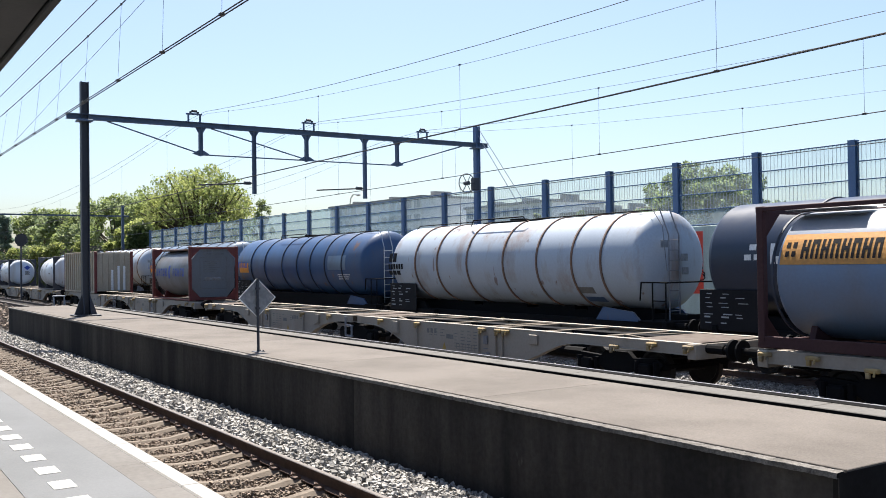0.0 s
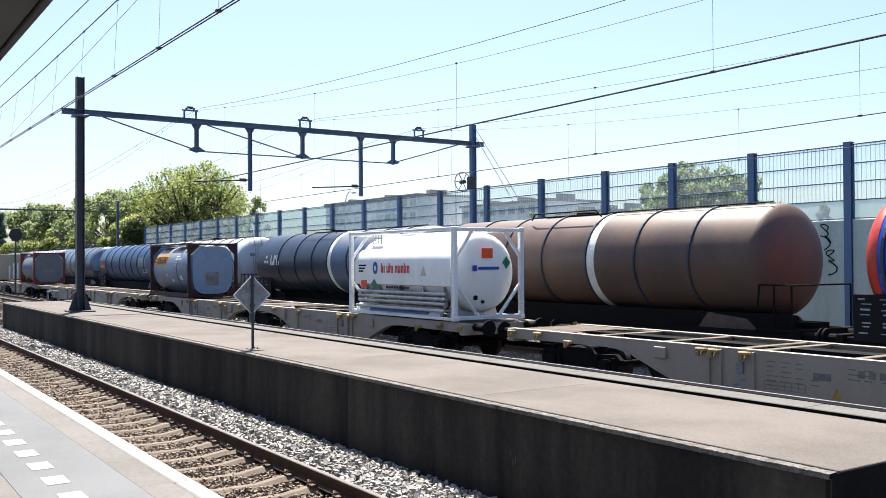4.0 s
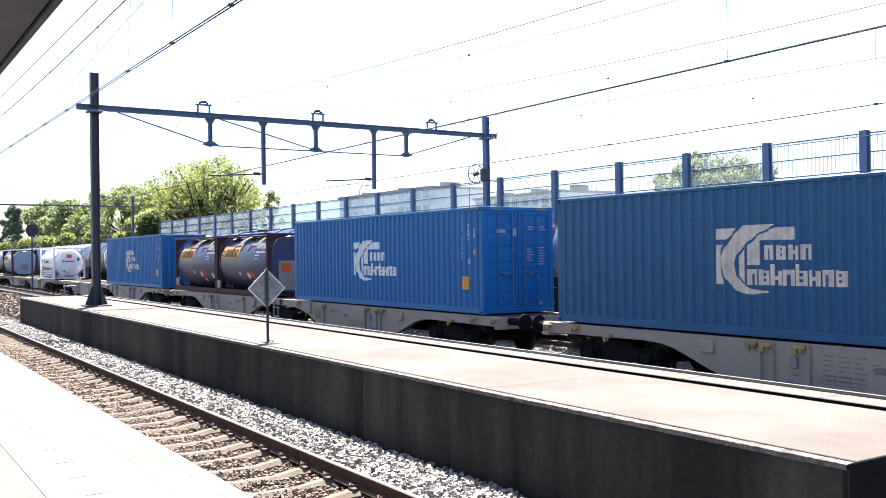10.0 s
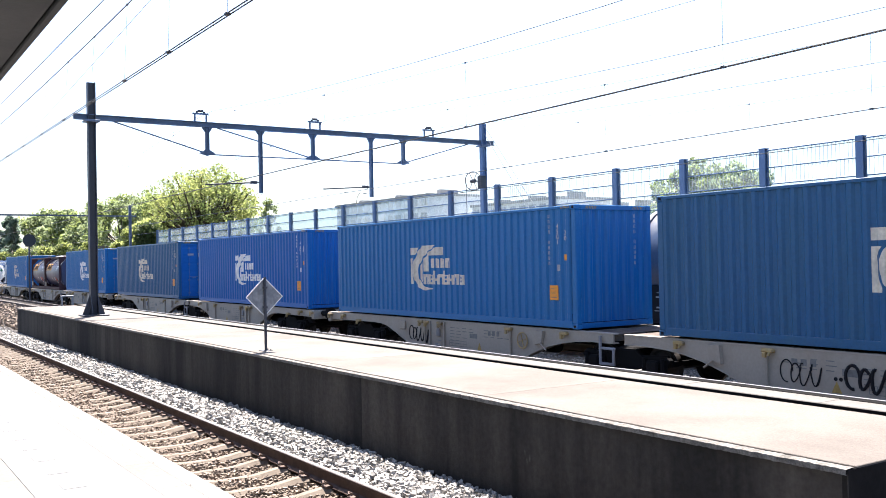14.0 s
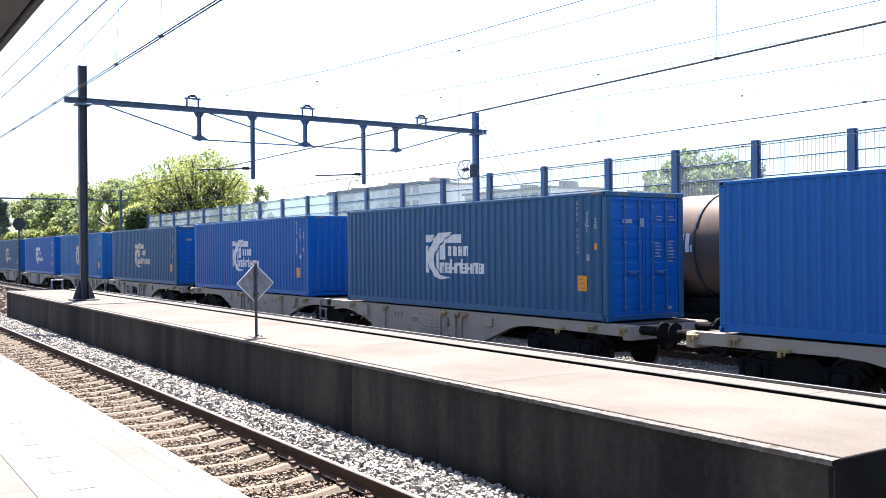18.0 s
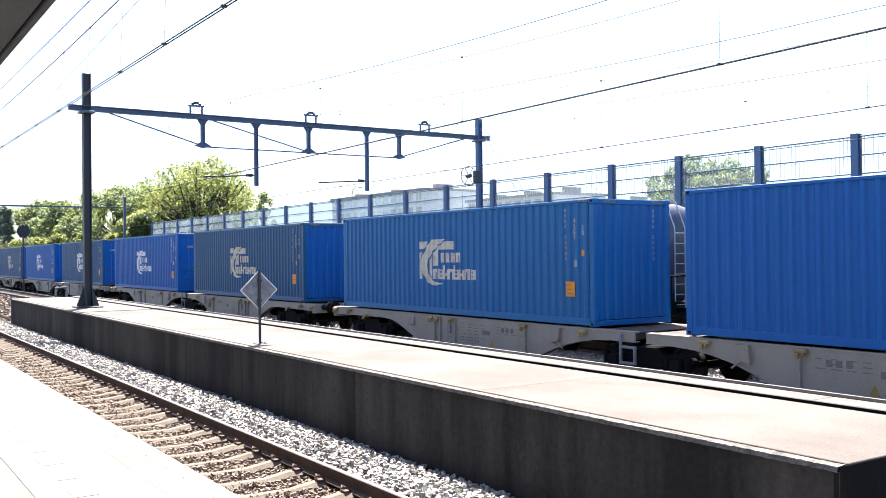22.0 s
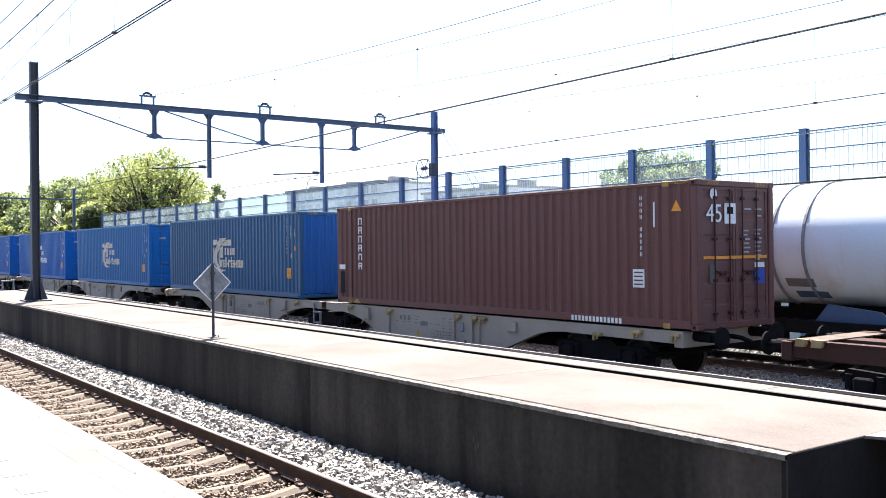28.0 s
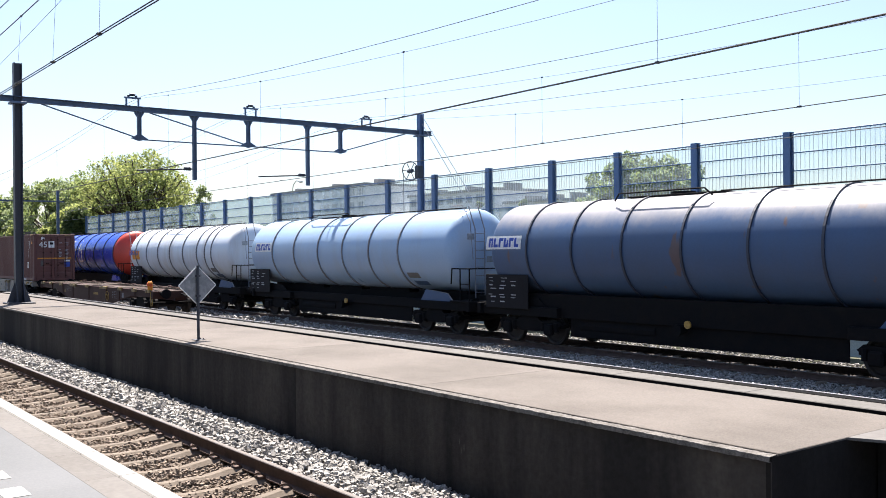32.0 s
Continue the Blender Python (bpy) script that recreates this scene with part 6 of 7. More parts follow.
        part("diamond_label", Geo().prism([(0.72, 1.42), (0.86, 1.6), (0.72, 1.78), (0.58, 1.6)], L - 0.2, L - 0.19, "x"), "label_green", t)
        part("skirt", Geo().prism([(-1.12, 0.06), (-1.02, 0.06), (-0.86, 0.34), (-0.96, 0.34)], 0.25, L - 0.9, "x"), "white_frame", t, "white sloping lower plate")
        part("skirt_slot", Geo().prism([(-1.126, 0.12), (-1.09, 0.12), (-1.03, 0.24), (-1.066, 0.24)], 1.2, L - 1.5, "x"), "rod_grey", t, "dark slot in the lower plate")
        part("end_valve", Geo().tube((L - 0.32, -0.35, 0.62), (L - 0.2, -0.35, 0.62), 0.07, 10).tube((L - 0.32, -0.1, 0.5), (L - 0.2, -0.1, 0.5), 0.05, 10), "label_black", t)
        part("owner_mark", Geo().prism([(1.63 + 0.06 * math.cos(a), 1.44 + 0.08 * math.sin(a)) for a in [k * math.pi / 8 for k in range(16)]], -1.162, -1.158), "label_white", t, "white heart of the mark")
        s = Geo()
        for i in range(4):
            s.tube((0.8 + 0.18 * i, -0.75, 2.2), (0.8 + 0.18 * i, -0.75, 2.5), 0.025, 6)
        s.tube((0.75, -0.75, 2.38), (1.4, -0.75, 2.38), 0.03, 6)
        part("valves", s, "steel", t)
    elif style == "plain":
        s = Geo()
        for xa, za, w, h in ((1.0, 1.5, 0.4, 0.08), (1.0, 1.36, 0.25, 0.06), (2.4, 1.75, 0.2, 0.2), (3.9, 1.2, 0.5, 0.1), (4.6, 1.62, 0.24, 0.24)):
            skin(s, xa, xa + w, za, za + h, r, cz, 0.008, 3)
        part("small_print", s, "label_grey", t)
        part("end_mark", Geo().prism([(0.42, 1.98), (0.7, 1.76), (0.42, 1.54), (0.14, 1.76)], L + 0.05, L + 0.06, "x").cbox(L - 0.1, L + 0.055, 0.38, 0.46, 1.72, 1.8, 0.01), "label_blue", t, "dark diamond mark on a bracket")
        s = Geo()
        for k in range(4):
            s.box(L + 0.05, L + 0.06, 0.22, 0.66 - 0.06 * (k % 2), 1.08 + 0.1 * k, 1.13 + 0.1 * k)
        s.box(L - 0.1, L + 0.05, 0.4, 0.44, 1.1, 1.14).box(L + 0.048, L + 0.052, 0.4, 0.44, 1.08, 1.44)
        part("notice", s, "label_grey", t)
    return t


def bulk_box(x):
    t = thing("bulk_container", "cream ribbed bulk container with red corner posts", "shipping container", at=(x, TRACK_3, DECK))
    NEAR.append((t, x, TRACK_3, DECK))
    L, H = 9.2, 2.65
    part("body", Geo().box(0.12, L - 0.12, -1.0, 1.0, 0.12, H), "cream", t)
    for i in range(14):
        xx = 0.32 + i * (L - 0.64) / 13
        part("rib", Geo().cbox(xx - 0.13, xx + 0.13, -1.215, -1.0, 0.12, H, 0.03), "cream", t)
    for i in range(6):
        yy = -0.875 + i * 0.35
        part("end_board", Geo().cbox(L - 0.12, L - 0.075 + 0.012 * (i % 2), yy - 0.17, yy + 0.17, 0.12, H - 0.05, 0.012), "cream", t)
    for yy in (-0.1, 0.3, 0.66):
        part("end_strip", Geo().cbox(L - 0.065, L - 0.03, yy - 0.07, yy + 0.07, 0.16, 1.75 if yy > 0 else 1.5, 0.01), "white_frame", t, "white upright strip")
    for xx in (0.0, L - 0.16):
        for sy in (-1, 1):
            part("corner_post", Geo().cbox(xx, xx + 0.16, sy * 1.219 - (0.16 if sy > 0 else 0), sy * 1.219 + (0.16 if sy < 0 else 0), 0, H + 0.05, 0.015), "red_frame", t)
    part("top_rail", Geo().cbox(0.16, L - 0.16, -1.219, -1.12, H, H + 0.07, 0.01), "cream", t)
    part("bottom_rail", Geo().cbox(0.16, L - 0.16, -1.219, -1.12, 0.0, 0.12, 0.01), "cream", t)
    return t


def bogie_parts(parent, x, mat="under"):
    """A two-axle bogie: side frames, bolster, springs and two wheelsets."""
    def side_frames():
        s = Geo()
        for sy in (-1, 1):
            y0, y1 = sy * 1.0 - 0.06, sy * 1.0 + 0.06
            s.prism([(-1.35, 0.62), (-1.2, 0.74), (-0.5, 0.7), (-0.35, 0.82), (0.35, 0.82), (0.5, 0.7), (1.2, 0.74), (1.35, 0.62), (1.2, 0.48), (0.6, 0.5), (0.35, 0.38), (-0.35, 0.38), (-0.6, 0.5), (-1.2, 0.48)], y0, y1)
            for xa in (-0.9, 0.9):
                s.cbox(xa - 0.17, xa + 0.17, sy * 1.1 - 0.08, sy * 1.1 + 0.08, 0.3, 0.62, 0.04)
                for d in (-0.27, 0.27):
                    s.tube((xa + d, sy * 1.06, 0.4), (xa + d, sy * 1.06, 0.66), 0.075, 8)
        s.cbox(-0.25, 0.25, -1.0, 1.0, 0.55, 0.85, 0.03)
        for xx in (-1.3, 1.3):
            s.cbox(xx - 0.05, xx + 0.05, -1.0, 1.0, 0.5, 0.62, 0.02)
        return s.mesh("bogie", mat)

    def wheelset():
        s = Geo()
        for sy in (-1, 1):
            y = sy * 0.75
            v, n = [], 32
            prof = [(-0.066 * sy, 0.46), (0.066 * sy, 0.45), (0.066 * sy, 0.38), (0.02 * sy, 0.34), (0.03 * sy, 0.16), (0.07 * sy, 0.12), (0.07 * sy, 0.0)]
            back = [(-0.066 * sy, 0.46), (-0.066 * sy, 0.38), (-0.02 * sy, 0.34), (-0.02 * sy, 0.12), (-0.06 * sy, 0.0)]
            for line in (prof, back):
                pv2 = [(r * math.cos(2 * math.pi * i / n), y + d, r * math.sin(2 * math.pi * i / n)) for d, r in line for i in range(n)]
                s.add(pv2, [(j * n + i, j * n + (i + 1) % n, (j + 1) * n + (i + 1) % n, (j + 1) * n + i) for j in range(len(line) - 1) for i in range(n)])
        s.tube((0, -1.05, 0), (0, 1.05, 0), 0.08, 10)
        return s.mesh("wheelset", "wheel", 40)
    b = part("bogie", cached(("bogie", mat), side_frames), None, parent, "black two-axle bogie")
    b.location = (x, 0, 0)
    for xa in (-0.9, 0.9):
        w = part("wheelset", cached("wheelset", wheelset), None, b)
        w.matrix_parent_inverse = Matrix.Translation((xa, 0, 0.46))
        (NEAR_WHEELS if parent.location.y == TRACK_3 or parent["group"].endswith("near train") else FAR_WHEELS).append(w)
    return b


def buffers(parent, x, way):
    for sy in (-1, 1):
        s = Geo().tube((x, sy * 0.875, 1.03), (x + way * 0.42, sy * 0.875, 1.03), 0.1, 12).tube((x + way * 0.42, sy * 0.875, 1.03), (x + way * 0.6, sy * 0.875, 1.03), 0.075, 12)
        s.lathe([(x + way * 0.6, 0.0), (x + way * 0.6, 0.22), (x + way * 0.645, 0.21), (x + way * 0.655, 0.0)], sy * 0.875, 1.03, 20)
        part("buffer", s, "under", parent, "dark round steel buffer")
    s = Geo().path([(x, 0, 1.0), (x + way * 0.4, 0, 0.98), (x + way * 0.66, 0, 0.9)], 0.05, 6)
    part("coupling", s, "under", parent)


def half_frame(parent, x0, way, side, deck, marks):
    """One of the two carrying halves of a container wagon. x0: its middle; way: -1 if its buffers are at the low-x end."""
    cp, jt = x0 + way * 6.905, x0 - way * 7.2         # coupling end and joint end
    lo, hi = min(cp, jt), max(cp, jt)

    def P(u):                                             # u runs from the coupling end to the joint end
        return cp + (jt - cp) * u / 14.1
    for sy in (-1, 1):
        belly = [(14.1, 0.93), (13.4, 0.93), (12.85, 0.9), (12.4, 0.84), (11.9, 0.73), (11.4, 0.57), (10.95, 0.4), (10.7, 0.335), (10.4, 0.32), (5.9, 0.32), (5.6, 0.34),
                 (5.4, 0.39), (5.05, 0.51), (4.6, 0.68), (4.15, 0.84), (3.8, 0.91), (3.3, 0.94), (0.0, 0.91)]
        pts = [(0.0, 1.11), (14.1, 1.11)] + belly
        s = Geo().prism([(P(u), z) for u, z in pts], sy * 1.19 - 0.02, sy * 1.19 + 0.02)
        s.prism([(P(u), z) for u, z in ((0.0, 1.11), (14.1, 1.11), (14.1, 1.14), (0.0, 1.14))], sy * 1.13 - 0.09, sy * 1.13 + 0.1)
        for (ua, za), (ub, zb) in zip(belly, belly[1:]):
            s.prism([(P(ua), za - 0.018), (P(ub), zb - 0.018), (P(ub), zb + 0.004), (P(ua), za + 0.004)], sy * 1.14 - 0.09, sy * 1.14 + 0.1)
        part("side_sill", s, side, parent, "deep fish-bellied side beam")
        for u in (6.3, 6.58, 7.33, 10.4):
            part("stiffener", Geo().cbox(P(u) - 0.025, P(u) + 0.025, sy * 1.235 - 0.03, sy * 1.235 + 0.03, 0.35, 1.1, 0.006), side, parent)
    part("centre_sill", Geo().box(lo, hi, -0.22, 0.22, 0.72, 1.12), "under", parent)
    for u in (0.12, 0.9, 2.9, 4.9, 6.8, 7.3, 9.2, 11.1, 13.0, 13.9):
        part("crossbeam", Geo().cbox(P(u) - 0.09, P(u) + 0.09, -1.12, 1.12, 0.95, 1.125, 0.01), deck, parent)
    for sy in (-1, 1):
        for ua, ub in ((0.9, 2.9), (11.1, 13.0)):
            xa, xb = sorted((P(ua), P(ub)))
            s = Geo().prism([(xa, sy * 0.25), (xb, sy * 1.0), (xb, sy * 1.1), (xa, sy * 0.35)], 1.08, 1.126, "z")
            part("diagonal_brace", s, deck, parent)
    part("deck_plate", Geo().box(min(P(0.0), P(1.9)), max(P(0.0), P(1.9)), -1.0, 1.0, 1.1, 1.13), "deck_brown", parent)
    part("deck_plate", Geo().box(min(P(13.2), P(14.1)), max(P(13.2), P(14.1)), -1.05, 1.05, 1.1, 1.13), "deck_brown", parent)
    part("end_beam", Geo().cbox(min(P(-0.02), P(0.2)), max(P(-0.02), P(0.2)), -1.25, 1.25, 0.82, 1.13, 0.015), side, parent)
    for u in (0.16, 1.15, 2.25, 6.13, 6.45, 7.15, 10.35, 12.5):
        for sy in (-1, 1):
            low = 0.12 if u == 2.25 else 0.0
            s = Geo().cbox(P(u) - 0.13, P(u) + 0.13, sy * 1.26 - 0.055, sy * 1.26 + 0.055, 1.02 - low, 1.1 - low, 0.02)
            s.cbox(P(u) - 0.1, P(u) - 0.02, sy * 1.295 - 0.03, sy * 1.295 + 0.03, 0.93 - low, 1.03 - low, 0.012)
            s.tube((P(u) + 0.06, sy * 1.3, 1.06 - low), (P(u) + 0.06, sy * 1.33, 0.97 - low), 0.02, 6)
            if sy < 0 or u in (0.16, 6.13, 10.35, 12.5):
                part("container_spigot", s, "spigot", parent, "worn yellow folding container spigot")
    buffers(parent, cp + way * 0.02, way)
    # step ladder by the joint, hand wheel, brake gear
    s = Geo()
    xl = P(13.95)
    for d in (-0.21, 0.21):
        s.cbox(xl + d - 0.03, xl + d + 0.03, -1.29, -1.24, 0.44, 1.08 if d < 0 else 0.82, 0.006)
    for z in (0.44, 0.78):
        s.cbox(xl - 0.21, xl + 0.21, -1.3, -1.2, z, z + 0.05, 0.006)
    if way < 0:
        part("step", s, "ring_grey", parent, "pale steel step")
    # a small cabinet, a brake lever and a plate on the near beam
    part("valve_box", Geo().cbox(P(5.05) - 0.16, P(5.05) + 0.16, -1.27, -1.212, 0.8, 1.04, 0.015), side, parent, "small steel box")
    part("brake_lever", Geo().cbox(P(7.02) - 0.08, P(7.02) + 0.08, -1.26, -1.212, 0.68, 0.9, 0.015).tube((P(6.9), -1.25, 0.43), (P(7.15), -1.25, 0.43), 0.018, 6).tube((P(6.93), -1.262, 0.43), (P(6.93), -1.212, 0.43), 0.05, 10).cbox(P(7.05) - 0.09, P(7.05) + 0.09, -1.22, -1.212, 0.55, 0.58, 0.002), "ring_grey", parent, "grey brake change-over lever")
    part("data_plate", Geo().cbox(P(8.72) - 0.17, P(8.72) + 0.17, -1.215, -1.2105, 0.72, 0.84, 0.001), "label_grey", parent)
    part("hanger", Geo().prism([(P(11.45), 1.08), (P(11.75), 1.08), (P(11.7), 0.8), (P(11.42), 0.72)], -1.3, -1.212).tube((P(11.6), -1.28, 0.8), (P(11.85), -1.28, 0.62), 0.02, 6), side, parent, "steel hanger under the beam's top edge")
    s = Geo()
    for k in range(3):
        s.box(P(9.45 + 0.19 * k) - 0.06, P(9.45 + 0.19 * k) + 0.06, -1.2135, -1.2115, 0.83, 0.95)
    part("owner_lettering", s, "label_grey" if side == "frame_grey" else "label_white", parent, "dark owner's mark")
    s = Geo()
    c = Vector((P(10.9), -1.25, 0.8))
    for i in range(16):
        a, b = 2 * math.pi * i / 16, 2 * math.pi * (i + 1) / 16
        s.tube(c + 0.2 * Vector((math.cos(a), 0, math.sin(a))), c + 0.2 * Vector((math.cos(b), 0, math.sin(b))), 0.016, 5)
    for i in range(4):
        a = math.pi * i / 2 + 0.3
        s.tube(c, c + 0.2 * Vector((math.cos(a), 0, math.sin(a))), 0.012, 5)
    if marks % 4 == 1:
        part("hand_wheel", s, "spigot", parent, "spoked brake hand wheel")
    for i in range(3):
        part("brake_cylinder", Geo().tube((P(4.0 + i * 3.2), -0.5, 0.62), (P(5.4 + i * 3.0), -0.5, 0.62), 0.14, 10), "under", parent)
    rnd = random.Random(marks)
    s = Geo()
    for u0, n in ((7.6, 6), (9.2, 3)):
        for i in range(n):
            for k in range(rnd.randint(2, 4)):
                xa = P(u0 + 0.3 * k)
                w = rnd.uniform(0.12, 0.24)
                s.box(xa, xa + w, -1.213, -1.2115, 0.95 - i * 0.085, 0.968 - i * 0.085)
    for za, zb in ((0.46, 0.47), (0.53, 0.54), (0.6, 0.61)):
        s.box(min(P(7.55), P(8.4)), max(P(7.55), P(8.4)), -1.213, -1.2115, za, zb)
    for k in range(7):
        xa = P(7.55 + 0.85 * k / 6)
        s.box(xa - 0.005, xa + 0.005, -1.213, -1.2115, 0.47, 0.6)
    part("small_print", s, "label_grey" if side == "frame_grey" else "label_white", parent, "small lettering on the side beam")
    s = Geo().prism([(P(9.0) - 0.1, 0.42), (P(9.0) + 0.1, 0.42), (P(9.0), 0.62)], -1.214, -1.2115)
    part("warning_triangle", s, "yellow", parent)


def container_wagon(mid, label, seed, graffiti=False):
    """A six-axle articulated container wagon: two halves on three bogies."""
    t = thing("container_wagon", label, "freight wagon", group="wagons of the near train", at=(mid, TRACK_3, 0))
    NEAR.append((t, mid, TRACK_3, 0))
    for way in (-1, 1):
        half_frame(t, way * 7.375, way, "frame_grey", "deck_grey", seed + way)
    part("joint", Geo().cbox(-0.5, 0.5, -0.35, 0.35, 0.75, 1.08, 0.03), "under", t)
    for x in (-11.9, 0.0, 11.9):
        bogie_parts(t, x)
    if graffiti:
        for x0, bold, n, tall in ((-8.75, 0.016, 5, 0.2), (4.28, 0.012, 4, 0.2), (5.58, 0.03, 4, 0.2)):
            s = Geo()
            for k in range(n):
                cx = x0 + k * (0.2 if bold < 0.02 else 0.24)
                pts = [(cx + (0.13 - 0.02 * (k % 2)) * math.cos(a + k), -1.2145, 0.72 - 0.02 * k + (tall - 0.03 * (k % 2)) * math.sin(a * (1.0 + 0.3 * k) + 0.6 * k)) for a in [i * 0.35 for i in range(15)]]
                s.path(pts, bold, 5)
            if bold > 0.02:
                for d in (0.22, 0.12):
                    s.tube((x0 - d - 0.1, -1.218, 0.66), (x0 - d - 0.1, -1.2105, 0.66), 0.035, 10)
            part("graffiti_stroke", s, "label_black", t, "black sprayed scrawl")
    return t


def brown_wagon(x):
    """A four-axle flat container wagon, empty, at the end of the near train."""
    t = thing("container_wagon", "empty rust-brown flat container wagon with orange tail lamps", "freight wagon", group="wagons of the near train", at=(x, TRACK_3, 0))
    NEAR.append((t, x, TRACK_3, 0))
    L = 19.0
    for sy in (-1, 1):
        s = Geo().prism([(0, 1.13), (L, 1.13), (L, 0.86), (L - 3.1, 0.84), (L - 3.7, 0.72), (L - 5.6, 0.42), (5.6, 0.42), (3.7, 0.72), (3.1, 0.84), (0, 0.86)], sy * 1.2 - 0.02, sy * 1.2 + 0.02)
        s.box(0, L, sy * 1.14 - 0.1, sy * 1.14 + 0.1, 1.13, 1.16)
        part("side_sill", s, "frame_brown", t, "deep rust-brown side beam")
        for u in (2.4, 4.6, 6.6, 9.5, 12.4, 14.4, 16.6):
            part("stiffener", Geo().cbox(u - 0.03, u + 0.03, sy * 1.22 - 0.03, sy * 1.22 + 0.03, 0.6 if u in (4.6, 14.4) else (0.86 if u < 4 or u > 15 else 0.44), 1.12, 0.006), "frame_brown", t)
    part("centre_sill", Geo().box(0, L, -0.25, 0.25, 0.7, 1.13), "frame_brown", t)
    for i in range(11):
        u = 0.15 + (L - 0.3) * i / 10
        part("crossbeam", Geo().cbox(u - 0.07, u + 0.07, -1.13, 1.13, 0.95, 1.14, 0.01), "deck_brown", t)
    for xa, xb in ((0, 0.5), (6.6, 7.4), (L - 7.4, L - 6.6), (L - 0.5, L)):
        part("deck_plate", Geo().box(xa, xb, -1.05, 1.05, 1.13, 1.15), "deck_brown", t)
    for xx in (0, L):
        part("end_beam", Geo().cbox(xx - 0.1, xx + 0.1, -1.28, 1.28, 0.8, 1.14, 0.015), "frame_brown", t)
    buffers(t, 0.0, -1)
    buffers(t, L, 1)
    for u in (0.45, 2.2, 4.3, 6.5, 7.0, 9.3, 11.8, 12.3, 14.6, 16.6, 18.4):
        for d in (-0.15, 0.15):
            s = Geo().prism([(u + d - 0.1, 1.19), (u + d + 0.12, 1.19), (u + d + 0.06, 1.06), (u + d - 0.12, 1.06)], -1.3, -1.2)
            part("container_spigot", s, "spigot", t, "pale worn container spigot")
        part("container_spigot", Geo().cbox(u - 0.08, u + 0.08, 1.08, 1.26, 1.1, 1.22, 0.02), "frame_brown", t)
    for x2 in (2.2, L - 2.2):
        bogie_parts(t, x2)
    s = Geo()
    c = Vector((12.64, -1.26, 0.74))
    for i in range(18):
        a, b = 2 * math.pi * i / 18, 2 * math.pi * (i + 1) / 18
        s.tube(c + 0.23 * Vector((math.cos(a), 0, math.sin(a))), c + 0.23 * Vector((math.cos(b), 0, math.sin(b))), 0.013, 5)
    for i in range(3):
        a = 2 * math.pi * i / 3 + 0.5
        s.tube(c, c + 0.23 * Vector((math.cos(a), 0, math.sin(a))), 0.014, 5)
    part("hand_wheel", s, "yellow", t, "yellow brake hand wheel")
    s = Geo()
    rnd = random.Random(2)
    for u0, n in ((5.4, 3), (13.3, 5), (6.5, 1)):
        for i in range(n):
            for k in range(3):
                s.box(u0 + 0.26 * k, u0 + 0.26 * k + rnd.uniform(0.1, 0.2), -1.224, -1.2215, 0.98 - i * 0.08, 0.998 - i * 0.08)
    s.box(14.75, 15.0, -1.224, -1.2215, 0.72, 0.95)
    part("small_print", s, "ring_grey", t)
    s = Geo()
    for i in range(5):
        s.box(10.3 + i * 0.16, 10.41 + i * 0.16, -1.224, -1.2215, 0.74, 0.86)
    part("owner_lettering", s, "yellow", t, "yellow owner's lettering")
    part("warning_triangle", Geo().prism([(4.9, 0.72), (5.12, 0.72), (5.01, 0.92)], -1.224, -1.2215), "yellow", t)
    lamp = part("tail_lamp", Geo().cbox(L - 0.55, L - 0.4, -1.3, -1.1, 1.16, 1.56, 0.03), "orange", t, "orange-yellow tail lamp box")
    part("lens", Geo().tube((L - 0.4, -1.21, 1.4), (L - 0.36, -1.21, 1.4), 0.07, 12), "hazard_red", lamp)
    part("lens", Geo().tube((L - 0.475, -1.3, 1.43), (L - 0.475, -1.325, 1.43), 0.08, 14), "hazard_red", lamp)
    lamp = part("tail_lamp", Geo().cbox(L - 0.55, L - 0.4, 1.05, 1.23, 1.16, 1.5, 0.03), "orange", t)
    part("lens", Geo().tube((L - 0.4, 1.14, 1.4), (L - 0.36, 1.14, 1.4), 0.07, 12), "hazard_red", lamp)
    part("grab_rail", Geo().path([(L - 0.3, -1.25, 1.1), (L - 0.2, -1.27, 0.5), (L - 0.05, -1.27, 0.5), (L - 0.02, -1.25, 1.05)], 0.02, 6), "yellow", t)
    return t


RINGS = {"white_cool": "ring_grey", "white_tank": "ring_grey", "white_rusty": "ring_rust", "steel_tank": "ring_grey", "grey_tank": "ring_dark", "rust_tank": "ring_dark"}


